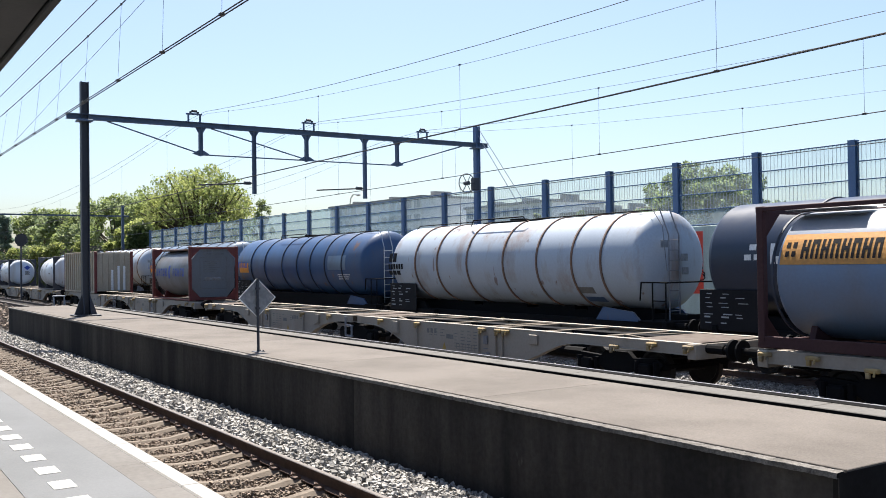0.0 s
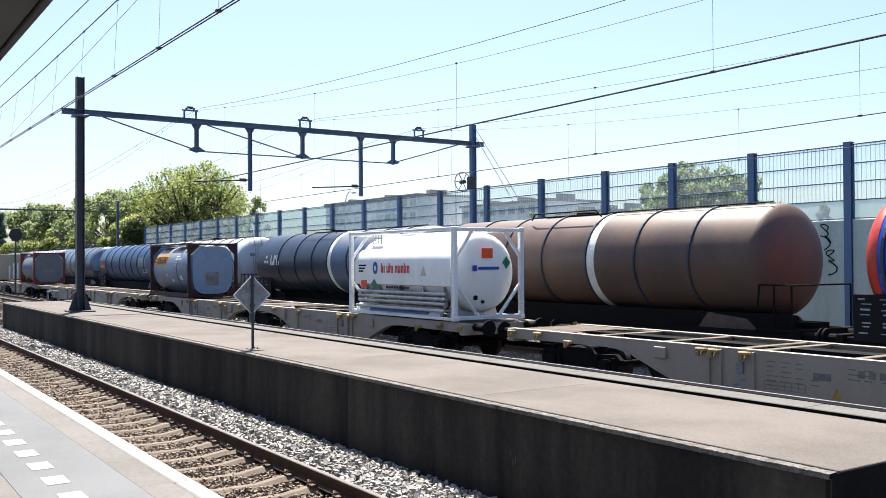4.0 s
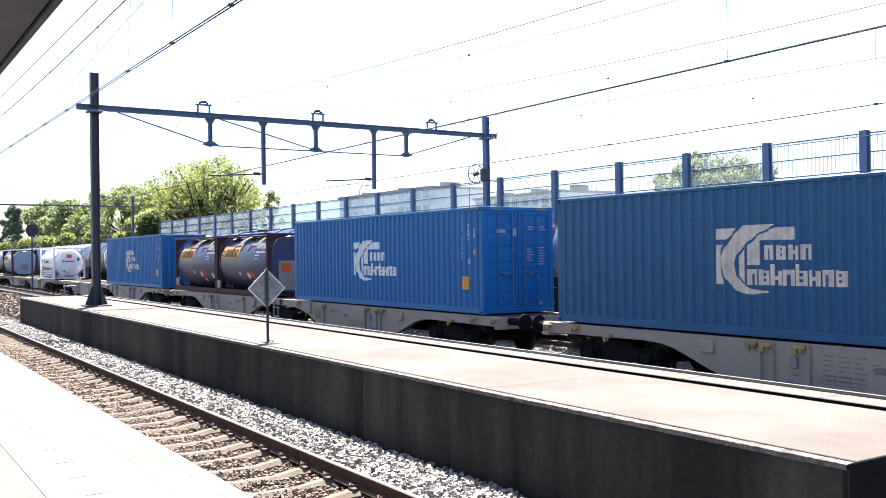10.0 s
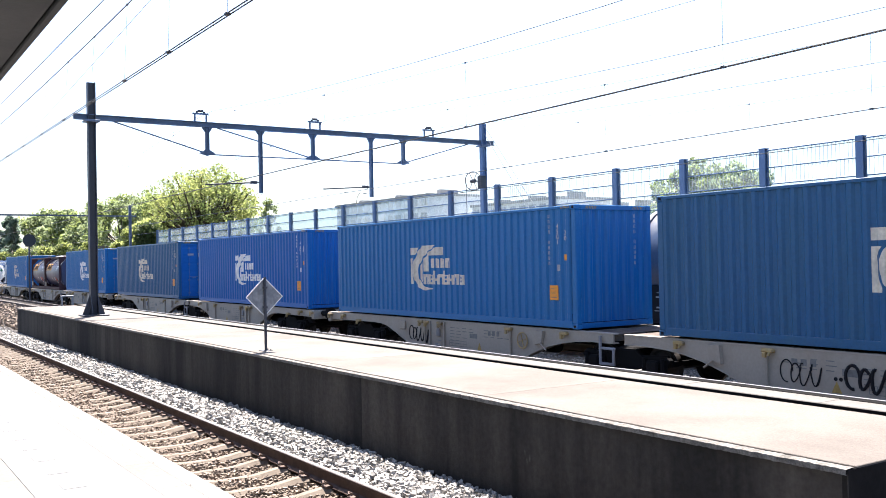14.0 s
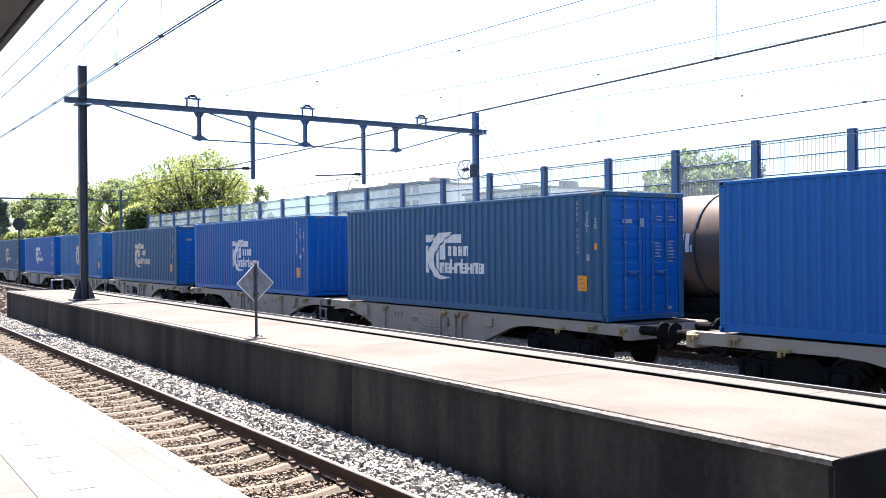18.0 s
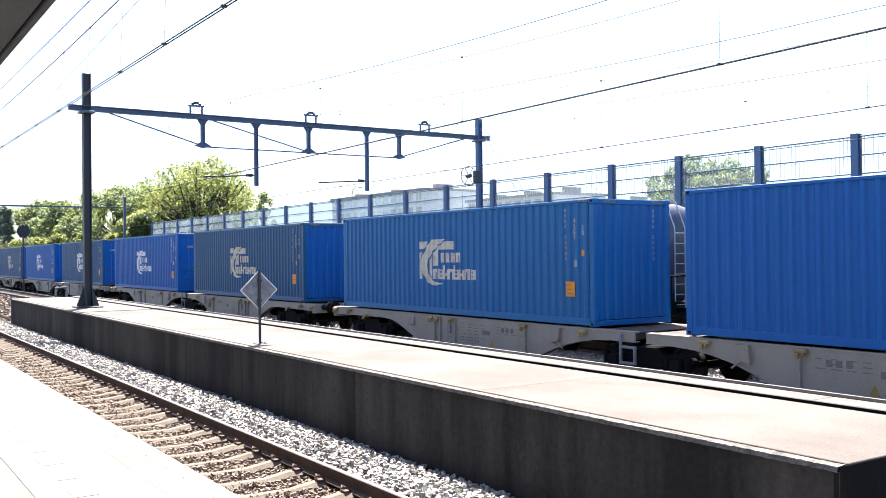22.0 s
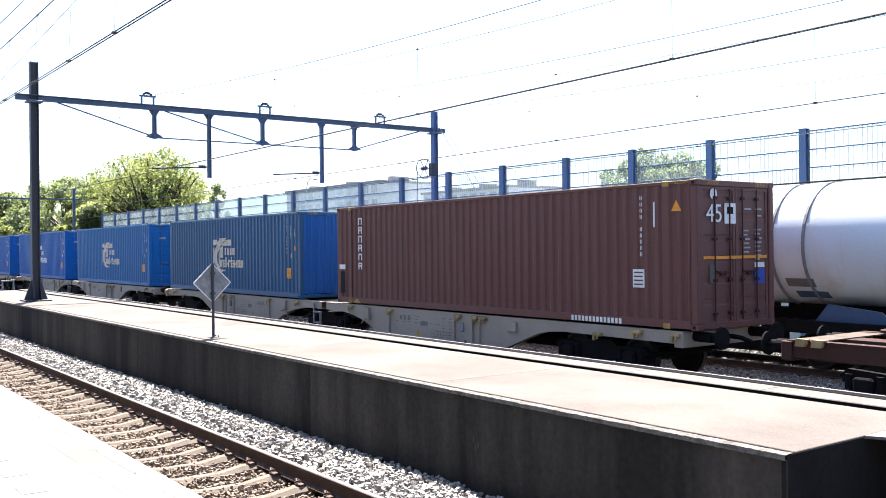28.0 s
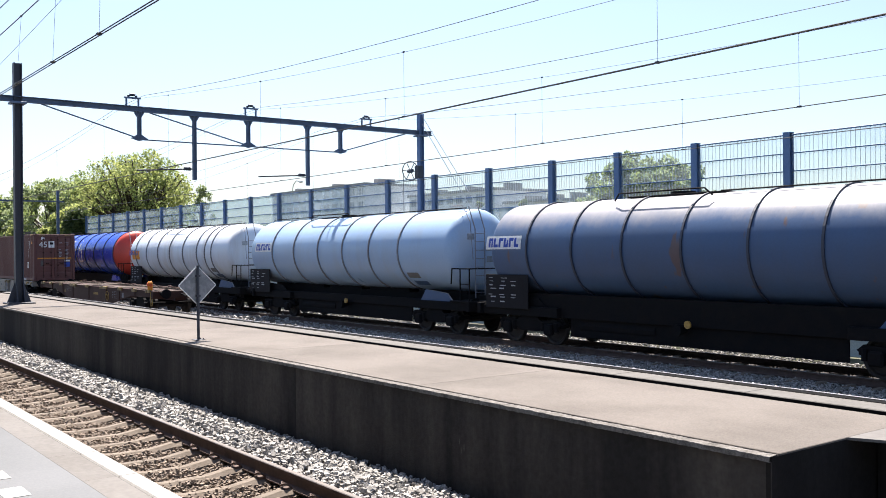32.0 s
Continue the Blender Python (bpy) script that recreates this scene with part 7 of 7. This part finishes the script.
def tank_wagon(x, body, label, length=15.9, end=None, bands=9, name_plate=None, white_band=None, mark=None, r=1.4, cz=2.8, ladder=True, seed=1, rings=None, start=None, split=None, head=0.15, scrawl=False):
    """A four-axle tank wagon: tank with bands, saddles, plates, walkway, end rail, ladder and bogies."""
    t = thing("tank_wagon", label, "tank wagon", group="wagons of the far train", at=(x, TRACK_4, 0))
    FAR.append((t, x, TRACK_4, 0))
    L = length
    x0, x1 = head, L - 0.9
    pale = body in ("white_tank", "white_cool", "white_rusty")
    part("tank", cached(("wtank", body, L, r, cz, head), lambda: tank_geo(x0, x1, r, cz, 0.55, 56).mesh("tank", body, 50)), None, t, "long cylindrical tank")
    if end:
        part("end_cap", Geo().lathe([(x1 - 0.7, r + 0.008)] + [(x1 + 0.006 - 0.55 * (1 - math.cos(a)), (r + 0.008) * math.sin(a)) for a in [math.pi / 2 * (9 - i) / 9 for i in range(10)]], 0, cz, 56).mesh("end_cap", end, 50), None, t, "tank end in another colour")
    if start:
        part("end_cap", Geo().lathe([(x0 - 0.006 + 0.55 * (1 - math.cos(a)), (r + 0.008) * math.sin(a)) for a in [math.pi / 2 * i / 9 for i in range(10)]] + [(x0 + 0.62, r + 0.008)], 0, cz, 56).mesh("end_cap", start, 50), None, t, "tank end in another colour")
    places = rings or [x0 + 0.75 + (x1 - x0 - 1.5) * i / (bands - 1) for i in range(bands)]
    for xx in places:
        part("band", ring(Geo(), xx, r, cz, 0.06, 0.04).mesh("band", RINGS.get(body, "ring_dark")), None, t)
    if split:
        part("dark_coat", Geo().lathe([(x0 + 0.5, r + 0.006), (places[white_band] + 0.06, r + 0.006)], 0, cz, 56).mesh("dark_coat", split, 50), None, t, "black painted half of the tank")
        part("dark_coat", Geo().lathe([(x0 - 0.006 + 0.55 * (1 - math.cos(a)), (r + 0.006) * math.sin(a)) for a in [math.pi / 2 * i / 9 for i in range(10)]], 0, cz, 56).mesh("dark_coat", split, 50), None, t)
    if white_band is not None:
        xx = places[white_band] + 0.12
        part("painted_band", Geo().lathe([(xx - 0.06, r + 0.007), (xx + 0.24, r + 0.007)], 0, cz, 56), "label_white", t, "broad white painted band")
    # frame
    for sy in (-1, 1):
        part("sill", Geo().cbox(-0.2, 3.2, sy * 1.05 - 0.1, sy * 1.05 + 0.1, 0.82, 1.1, 0.01), "under", t)
        part("sill", Geo().cbox(L - 3.9, L - 0.3, sy * 1.05 - 0.1, sy * 1.05 + 0.1, 0.82, 1.1, 0.01), "under", t)
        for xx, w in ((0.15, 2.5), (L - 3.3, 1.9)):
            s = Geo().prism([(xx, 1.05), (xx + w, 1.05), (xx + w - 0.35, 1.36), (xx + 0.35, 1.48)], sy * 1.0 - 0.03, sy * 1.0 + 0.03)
            # White tanks' saddles take a darker paint in place of their shade.
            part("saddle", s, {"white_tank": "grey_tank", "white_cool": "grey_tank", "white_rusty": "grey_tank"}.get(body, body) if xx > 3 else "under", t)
    part("centre_sill", Geo().box(0, L - 0.4, -0.3, 0.3, 0.85, 1.3), "under", t)
    for xa, xb in ((0.3, 4.6), (5.1, 7.6), (8.2, L - 5.0), (L - 4.4, L - 1.6)):
        part("cradle", Geo().box(xa, xb, -0.3, 0.3, 1.3, 1.43), "under", t)
    # Added black box that fills in the deep shade below the tank.
    part("side_beam", Geo().cbox(0.1, L - 0.5, -0.98, -0.84, 0.82, 1.12 if pale or split else 1.5, 0.01), "under", t)
    part("air_tank", Geo().tube((3.9, -0.7, 0.62), (6.6, -0.7, 0.62), 0.24, 14), "under", t, "black brake air cylinder")
    # Added black sheet, standing for shade around the brake gear.
    part("skirt", Geo().cbox(3.5, L - 4.0, -0.9, -0.86, 0.3, 0.83, 0.01), "under", t, "black sheet for gear and shade under the tank")
    for xx in (-0.2, L - 0.35):
        part("end_beam", Geo().cbox(xx - 0.08, xx + 0.08, -1.28, 1.28, 0.82, 1.16, 0.015), "under", t)
    buffers(t, -0.25, -1)
    buffers(t, L - 0.3, 1)
    for xx in (1.9, L - 2.4):
        bogie_parts(t, xx)
    s = Geo()
    rnd = random.Random(seed)
    for i in range(5):
        xa = 4.2 + i * 1.6
        s.cbox(xa, xa + rnd.uniform(0.5, 1.1), -0.75, -0.35, 0.45, 0.8 + 0.15 * rnd.random(), 0.03)
    s.tube((4, -0.55, 0.42), (L - 4.5, -0.55, 0.42), 0.05, 8)
    part("brake_gear", s, "under", t)
    part("discharge_pipe", Geo().tube((L / 2 - 0.4, -1.1, 0.75), (L / 2 - 0.4, 0.2, 1.1), 0.11, 10).tube((L / 2 - 0.4, -1.25, 0.75), (L / 2 - 0.4, -1.1, 0.75), 0.15, 12), "under", t)
    part("valve_wheel", Geo().tube((L / 2 - 0.1, -1.2, 0.9), (L / 2 - 0.1, -1.15, 0.9), 0.1, 10), "yellow", t, "yellow valve wheel")
    # the black board with the wagon's data
    part("data_board", Geo().cbox(head - 0.05, head + 1.9, -1.22, -1.19, 1.02, 2.05, 0.01), "label_black", t, "black data board")
    s = Geo()
    for za, n in ((1.93, 2), (1.83, 3), (1.7, 3), (1.6, 2), (1.42, 3), (1.34, 3), (1.2, 2)):
        for k in range(n):
            xa = head + 0.06 + k * 0.5 + rnd.uniform(0, 0.14)
            s.box(xa, xa + rnd.uniform(0.14, 0.3), -1.224, -1.2205, za, za + rnd.choice((0.018, 0.028, 0.04)))
    part("small_print", s, "print_dim", t, "pale wagon data lettering")
    # top walkway with hand rail, end platform rail, ladder
    s = Geo().cbox(x0 + 5.0, x0 + 8.2, -0.3, 0.35, cz + r - 0.01, cz + r + 0.03, 0.008)
    s.path([(x0 + 5.0, -0.8, cz + r - 0.1), (x0 + 5.2, -0.85, cz + r + 0.09), (x0 + 8.0, -0.85, cz + r + 0.09), (x0 + 8.2, -0.8, cz + r - 0.1)], 0.022, 6)
    part("walkway", s, "under", t, "dark grating walkway on the top")
    part("top_pipe", Geo().tube((x0 + 8.2, -0.45, cz + r + 0.02), (x1 - 0.5, -0.45, cz + r + 0.02), 0.02, 6), "under", t)
    part("hatch", Geo().tube((x0 + 6.6, 0.1, cz + r - 0.1), (x0 + 6.6, 0.1, cz + r + 0.1), 0.32, 16), "under", t)
    s = Geo()
    for xx in (x1 + 0.02, x1 + 0.5):
        s.tube((xx, -1.15, 1.1), (xx, -1.15, 2.2), 0.022, 6)
    s.path([(x1 - 0.4, -1.2, 1.7), (x1 - 0.35, -1.2, 2.2), (x1 + 0.55, -1.15, 2.2), (x1 + 0.55, 1.1, 2.2), (x1 + 0.55, 1.1, 1.1)], 0.022, 6)
    s.tube((x1 + 0.02, -1.15, 1.7), (x1 + 0.5, -1.15, 1.7), 0.016, 6)
    part("end_rail", s, "under", t, "black tubular end rail")
    part("end_platform", Geo().cbox(x1 - 0.5, L - 0.35, -1.2, 1.2, 1.1, 1.15, 0.01), "under", t)
    if ladder:
        s = Geo()
        for y in (-0.55, -0.15):
            s.path([(x1 + 0.08, y, 1.15), (x1 + 0.08, y, cz + 0.7), (x1 - 0.25, y, cz + r + 0.05)], 0.02, 6)
        for i in range(8):
            s.tube((x1 + 0.08, -0.55, 1.4 + i * 0.28), (x1 + 0.08, -0.15, 1.4 + i * 0.28), 0.014, 5)
        part("ladder", s, "ring_grey" if pale else "steel", t, "narrow steel ladder on the tank end")
        if pale:
            for xa, za in ((0.11, cz + 0.35), (0.11, cz - 0.02), (0.13, cz - 0.4)):
                part("sign_plate", Geo().cbox(x1 + xa - 0.01, x1 + xa + 0.01, -0.9 if za > cz else -0.1, -0.62 if za > cz else 0.16, za, za + 0.2, 0.004), "sign_back", t, "small grey plate by the ladder")
            part("hand_rail", Geo().path([(x1 + 0.12, -0.68, cz - 0.3), (x1 - 0.02, -0.68, cz + 0.95), (x1 - 0.5, -0.62, cz + r + 0.1), (x1 - 1.1, -0.62, cz + r + 0.1)], 0.012, 6), "ring_grey", t)
            part("top_rail", Geo().path([(x0 + 0.9, -0.5, cz + r - 0.06), (x0 + 1.1, -0.5, cz + r + 0.06), (x0 + 5.0, -0.5, cz + r + 0.06)], 0.018, 6), "under", t, "thin rail along the top")
    if name_plate == "white":
        part("owner_plate", skin(Geo(), 0.35, 1.95, cz + 0.02, cz + 0.42, r, cz), "label_white", t, "white plate with blue lettering")
        s = Geo()
        for i in range(6):
            xa = 0.47 + i * 0.235
            skin(s, xa, xa + 0.09, cz + 0.08, cz + 0.36, r, cz, 0.01, 3)
            skin(s, xa + 0.09, xa + 0.2, cz + (0.08 if i % 2 else 0.27), cz + (0.17 if i % 2 else 0.36), r, cz, 0.01, 3)
            if i % 3 == 0:
                skin(s, xa + 0.13, xa + 0.2, cz + 0.08, cz + 0.3, r, cz, 0.01, 3)
        part("owner_lettering", s, "label_blue", t)
    elif name_plate == "orange":
        part("owner_plate", skin(Geo(), 0.95, 2.2, cz - 0.35, cz + 0.15, r, cz), "orange", t, "faded orange panel")
        s = Geo()
        for i in range(6):
            xa = 0.5 + i * 0.26
            skin(s, xa, xa + 0.08, cz - 0.1, cz + 0.22, r, cz, 0.01, 3)
            skin(s, xa + 0.12, xa + 0.19, cz - 0.1, cz + 0.22 if i % 2 else cz + 0.02, r, cz, 0.01, 3)
        part("owner_lettering", s, "label_blue", t)
    elif name_plate == "dark":
        s = Geo()
        for i in range(2):
            skin(s, 0.35 + 0.3 * i, 0.6 + 0.3 * i, cz + 0.08, cz + 0.42, r, cz, 0.008, 3)
        for i in range(6):
            skin(s, 0.3 + 0.19 * i, 0.44 + 0.19 * i, cz - 0.2, cz + 0.0, r, cz, 0.008, 3)
        for i in range(3):
            skin(s, 0.3 + 0.3 * i, 0.55 + 0.3 * i, cz - 0.42, cz - 0.26, r, cz, 0.008, 3)
        part("owner_lettering", s, "label_black", t, "dark painted owner's mark")
    elif name_plate == "light":
        s = Geo()
        for k in range(3):
            a = 2 * math.pi * k / 3 + math.pi / 2
            xa, za = 1.1 + 0.16 * math.cos(a), cz + 0.12 + 0.16 * math.sin(a)
            skin(s, xa - 0.1, xa + 0.1, za - 0.07, za + 0.07, r, cz, 0.008, 3)
        for i in range(3):
            skin(s, 1.6 + 0.36 * i, 1.72 + 0.36 * i, cz - 0.12, cz + 0.36, r, cz, 0.008, 3)
            skin(s, 1.76 + 0.36 * i, 1.9 + 0.36 * i, cz - 0.12 + 0.3 * (i % 2), cz + 0.06 + 0.3 * (i % 2), r, cz, 0.008, 3)
        part("owner_lettering", s, "label_white", t, "white painted owner's mark")
    elif name_plate == "logistics":
        s = Geo()
        for i in range(8):
            xa = 1.4 + i * 1.15
            skin(s, xa, xa + 0.13, cz - 0.55, cz + (0.95 if i % 3 == 1 else 0.35), r, cz, 0.008, 5)
            skin(s, xa + 0.13, xa + 0.62, cz + 0.22, cz + 0.35, r, cz, 0.008, 3)
            skin(s, xa + 0.62, xa + 0.75, cz - 0.55, cz + 0.35 if i % 2 else cz - 0.1, r, cz, 0.008, 5)
            if i % 2:
                skin(s, xa + 0.13, xa + 0.62, cz - 0.55, cz - 0.43, r, cz, 0.008, 3)
        for i in range(9):
            skin(s, 6.0 + i * 0.2, 6.14 + i * 0.2, cz + 0.72, cz + 0.92, r, cz, 0.008, 3)
        part("owner_lettering", s, "label_white", t, "tall white lettering")
    if scrawl:
        s = Geo()
        for k in range(9):
            a, z = 0.5 + 0.22 * k, cz - 0.55 + 0.12 * (k % 3)
            skin(s, a, a + 0.16, z, z + 0.2 + 0.1 * (k % 2), r, cz, 0.008, 3)
        for k in range(3):
            for q in range(10):
                h = 0.2 - abs(0.04 * q + 0.02 - 0.2)
                skin(s, 0.75 + 0.55 * k - h, 0.75 + 0.55 * k + h, cz - 1.1 + 0.04 * q, cz - 1.06 + 0.04 * q, r, cz, 0.008, 1)
        part("graffiti_stroke", s, "label_worn", t, "pale sprayed marks and placards")
    if mark == "panel":
        # The paler colour stands for the reflection off a flat spot.
        part("reflecting_patch", skin(Geo(), x1 - 3.5, x1 - 1.8, cz - 0.22, cz + 0.4, r, cz), "steel_tank", t, "paler patch in place of a flat spot's reflection")
        s = Geo()
        for i in range(3):
            skin(s, x1 - 2.6, x1 - 1.5 - 0.1 * i, cz - 0.45 - 0.09 * i, cz - 0.42 - 0.09 * i, r, cz, 0.01, 2)
        part("small_print", s, "label_white", t)
    elif mark == "plate":
        part("data_plate", skin(Geo(), x1 - 3.0, x1 - 2.3, cz - 0.95, cz - 0.76, r, cz), "label_grey", t)
        part("data_plate", skin(Geo(), x1 - 2.9, x1 - 2.1, cz - 1.2, cz - 1.05, r, cz), "grey_tank", t)
    return t


# the near train: articulated wagons, then their loads
MIDS = [-118.4, -88.0, -56.4, -26.35, 3.7, 34.2, 63.6, 94.0, 123.75, 153.7, 183.85, 213.95, 244.2, 274.25]
for i, m in enumerate(MIDS):
    empty = i in (3, 4)
    container_wagon(m, "grey six-axle articulated container wagon" + (", mostly empty" if empty else " loaded with containers"), 30 + 3 * i, graffiti=i == 8)


def left_of(i, half):
    return MIDS[i] + half * 7.375 - 6.096


for x in (-130.7, -117.9, -102.25, -81.05):
    tank_container(x, "white_tank", "mast", "white tank container in a dark frame", "plain")
bulk_box(-71.0)
tank_container(-49.0, "dust_tank", "red_frame", "steel tank container in a red frame", "red")
tank_container(-10.6, "haze_tank", "maroon_frame", "weathered blue-grey tank container in a brown frame", "pale")
tank_container(11.45, "cryo_white", "white_frame", "white cryogenic tank container in a white frame", "frame")
tank_container(left_of(6, -1), "navy_tank", "maroon_frame", "dark navy tank container in a maroon frame", "dark")
tank_container(left_of(6, -1) + 6.12, "navy_tank", "maroon_frame", "dark navy tank container in a maroon frame", "dark")

# x at the start, paint, doors towards the train's end, paint of the mark
BOXES = [(35.47, "blue_mid", False, "label_worn"), (64.97, "blue_mid", True, "label_white"), (80.24, "blue_dull", True, "label_worn"), (95.6, "blue_bright", False, "label_white"),
         (110.22, "blue_mid", False, "label_worn"), (124.96, "blue_dull", True, "label_worn"), (139.9, "blue_bright", False, "label_white"), (155.11, "blue_dull", True, "label_white"),
         (170.36, "blue_bright", True, "label_white"), (185.02, "blue_dull", False, "label_worn"), (200.37, "blue_mid", False, "label_worn"), (215.22, "blue_bright", True, "label_white"),
         (230.68, "blue_bright", True, "label_white"), (245.56, "blue_mid", True, "label_worn"), (260.5, "blue_dull", False, "label_worn")]
WORDS = {"blue_mid": "blue", "blue_bright": "clean bright blue", "blue_dull": "dusty dull blue"}
for x, colour, doors, mark in BOXES:
    # Dull boxes' ends take the brighter blue to stand for light on them.
    end = "blue_bright" if colour == "blue_dull" else colour
    container(x, colour, doors, WORDS[colour] + " ribbed container with " + ("a white" if mark == "label_white" else "a worn pale") + " mark", mark=mark, lit_end=end)
brown_container(275.17)
brown_wagon(290.8)

# the far train: tank wagons
FARS = [
    ("steel_tank", dict(label="silver-grey steel tank wagon", bands=8)),
    ("white_rusty", dict(label="pale tank wagon with rust stains", bands=8)),
    ("steel_tank", dict(label="silver-grey steel tank wagon", bands=8, name_plate="orange")),
    ("blue_tank", dict(label="dull blue tank wagon with an orange panel", rings=(2.6, 4.4, 6.55, 8.25, 9.7, 11.2, 12.85), name_plate="orange", mark="panel")),
    ("white_rusty", dict(label="white tank wagon streaked with rust", rings=(2.3, 3.8, 5.68, 7.75, 9.48, 11.12, 12.37), length=15.0, name_plate="dark", mark="plate")),
    ("slate_tank", dict(label="slate-blue tank wagon with a black half and a white band", rings=(2.5, 4.4, 6.2, 7.75, 9.57, 11.47, 13.2), ladder=False, name_plate="light", white_band=3, mark="panel", split="coat_black", head=-0.65)),
    ("rust_tank", dict(label="rust-brown tank wagon with a pale band", rings=(2.6, 4.44, 6.3, 8.28, 10.22, 12.14), length=15.4, ladder=False, name_plate="light", white_band=3)),
    ("royal_tank", dict(label="bright blue tank wagon with a red end", bands=8, start="red_tank")),
    ("rust_tank", dict(label="rust-brown weathered tank wagon", bands=8)),
    ("steel_tank", dict(label="grey tank wagon with a pale end", bands=8, end="white_tank")),
    ("white_tank", dict(label="white tank wagon with a red end", bands=8, start="red_tank")),
    ("black_tank", dict(label="glossy blue-black tank wagon", bands=8)),
    ("royal_tank", dict(label="clean bright blue tank wagon", bands=8, length=13.7)),
    ("rust_tank", dict(label="weathered brown tank wagon with white marks", bands=7, length=12.7, name_plate="light")),
    ("black_tank", dict(label="blue-black tank wagon with scrawls on its side", bands=9, length=19.3, scrawl=True)),
    ("rust_tank", dict(label="stained brown-grey tank wagon", bands=9, length=18.2)),
    ("royal_tank", dict(label="glossy royal blue tank wagon with a red end", bands=9, length=18.6, end="red_tank", name_plate="logistics")),
    ("white_tank", dict(label="white tank wagon with an orange panel", rings=(1.6, 3.4, 5.2, 7.0, 8.88, 10.76, 11.8, 12.6), name_plate="orange", mark="plate")),
    ("white_cool", dict(label="bluish-white tank wagon with a white name plate", rings=(2.06, 4.02, 6.05, 7.96, 9.86, 11.78), name_plate="white", mark="plate", head=-0.5)),
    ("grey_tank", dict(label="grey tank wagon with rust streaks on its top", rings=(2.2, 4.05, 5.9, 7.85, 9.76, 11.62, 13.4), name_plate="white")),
    ("white_tank", dict(label="plain white tank wagon", bands=8)),
]
FAR_X = [-98.45, -81.85, -65.25, -48.65, -32.05, -15.54, 0.55, 17.03, 33.59, 50.24, 66.97, 83.78, 100.67, 114.6, 127.9, 147.8, 166.9, 186.5, 203.72, 220.04, 236.6]
for i, (body, kw) in enumerate(FARS):
    tank_wagon(FAR_X[i], body, seed=i, **kw)


def roll(wheels, run):
    """Wheels that roll with their train: one set of keys for all alike wheelsets."""
    walk(wheels[0], [(k / FPS, pose(0, 0, 0, 0, -math.degrees(run(k / FPS) / 0.46) % 360, 0)) for k in range(32 * FPS + 1)])
    keys = wheels[0].animation_data
    for w in wheels[1:]:
        w.rotation_mode = "QUATERNION"
        w.animation_data_create()
        w.animation_data.action = keys.action
        w.animation_data.action_slot = keys.action_slot


def motions():
    """Both trains roll away along their tracks, the near one gathering speed."""
    times = [0, 0.5, 1, 1.5, 2, 2.5, 3, 4, 6, 8, 10, 12, 14, 16, 18, 20, 22, 24, 26, 28, 30, 32]
    for ob, x, y, z in NEAR:
        walk(ob, [(t, pose(x - near_run(t), y, z)) for t in times])
    for ob, x, y, z in FAR:
        walk(ob, [(t, pose(x - far_run(t), y, z)) for t in times])
    roll(NEAR_WHEELS, near_run)
    roll(FAR_WHEELS, far_run)


motions()
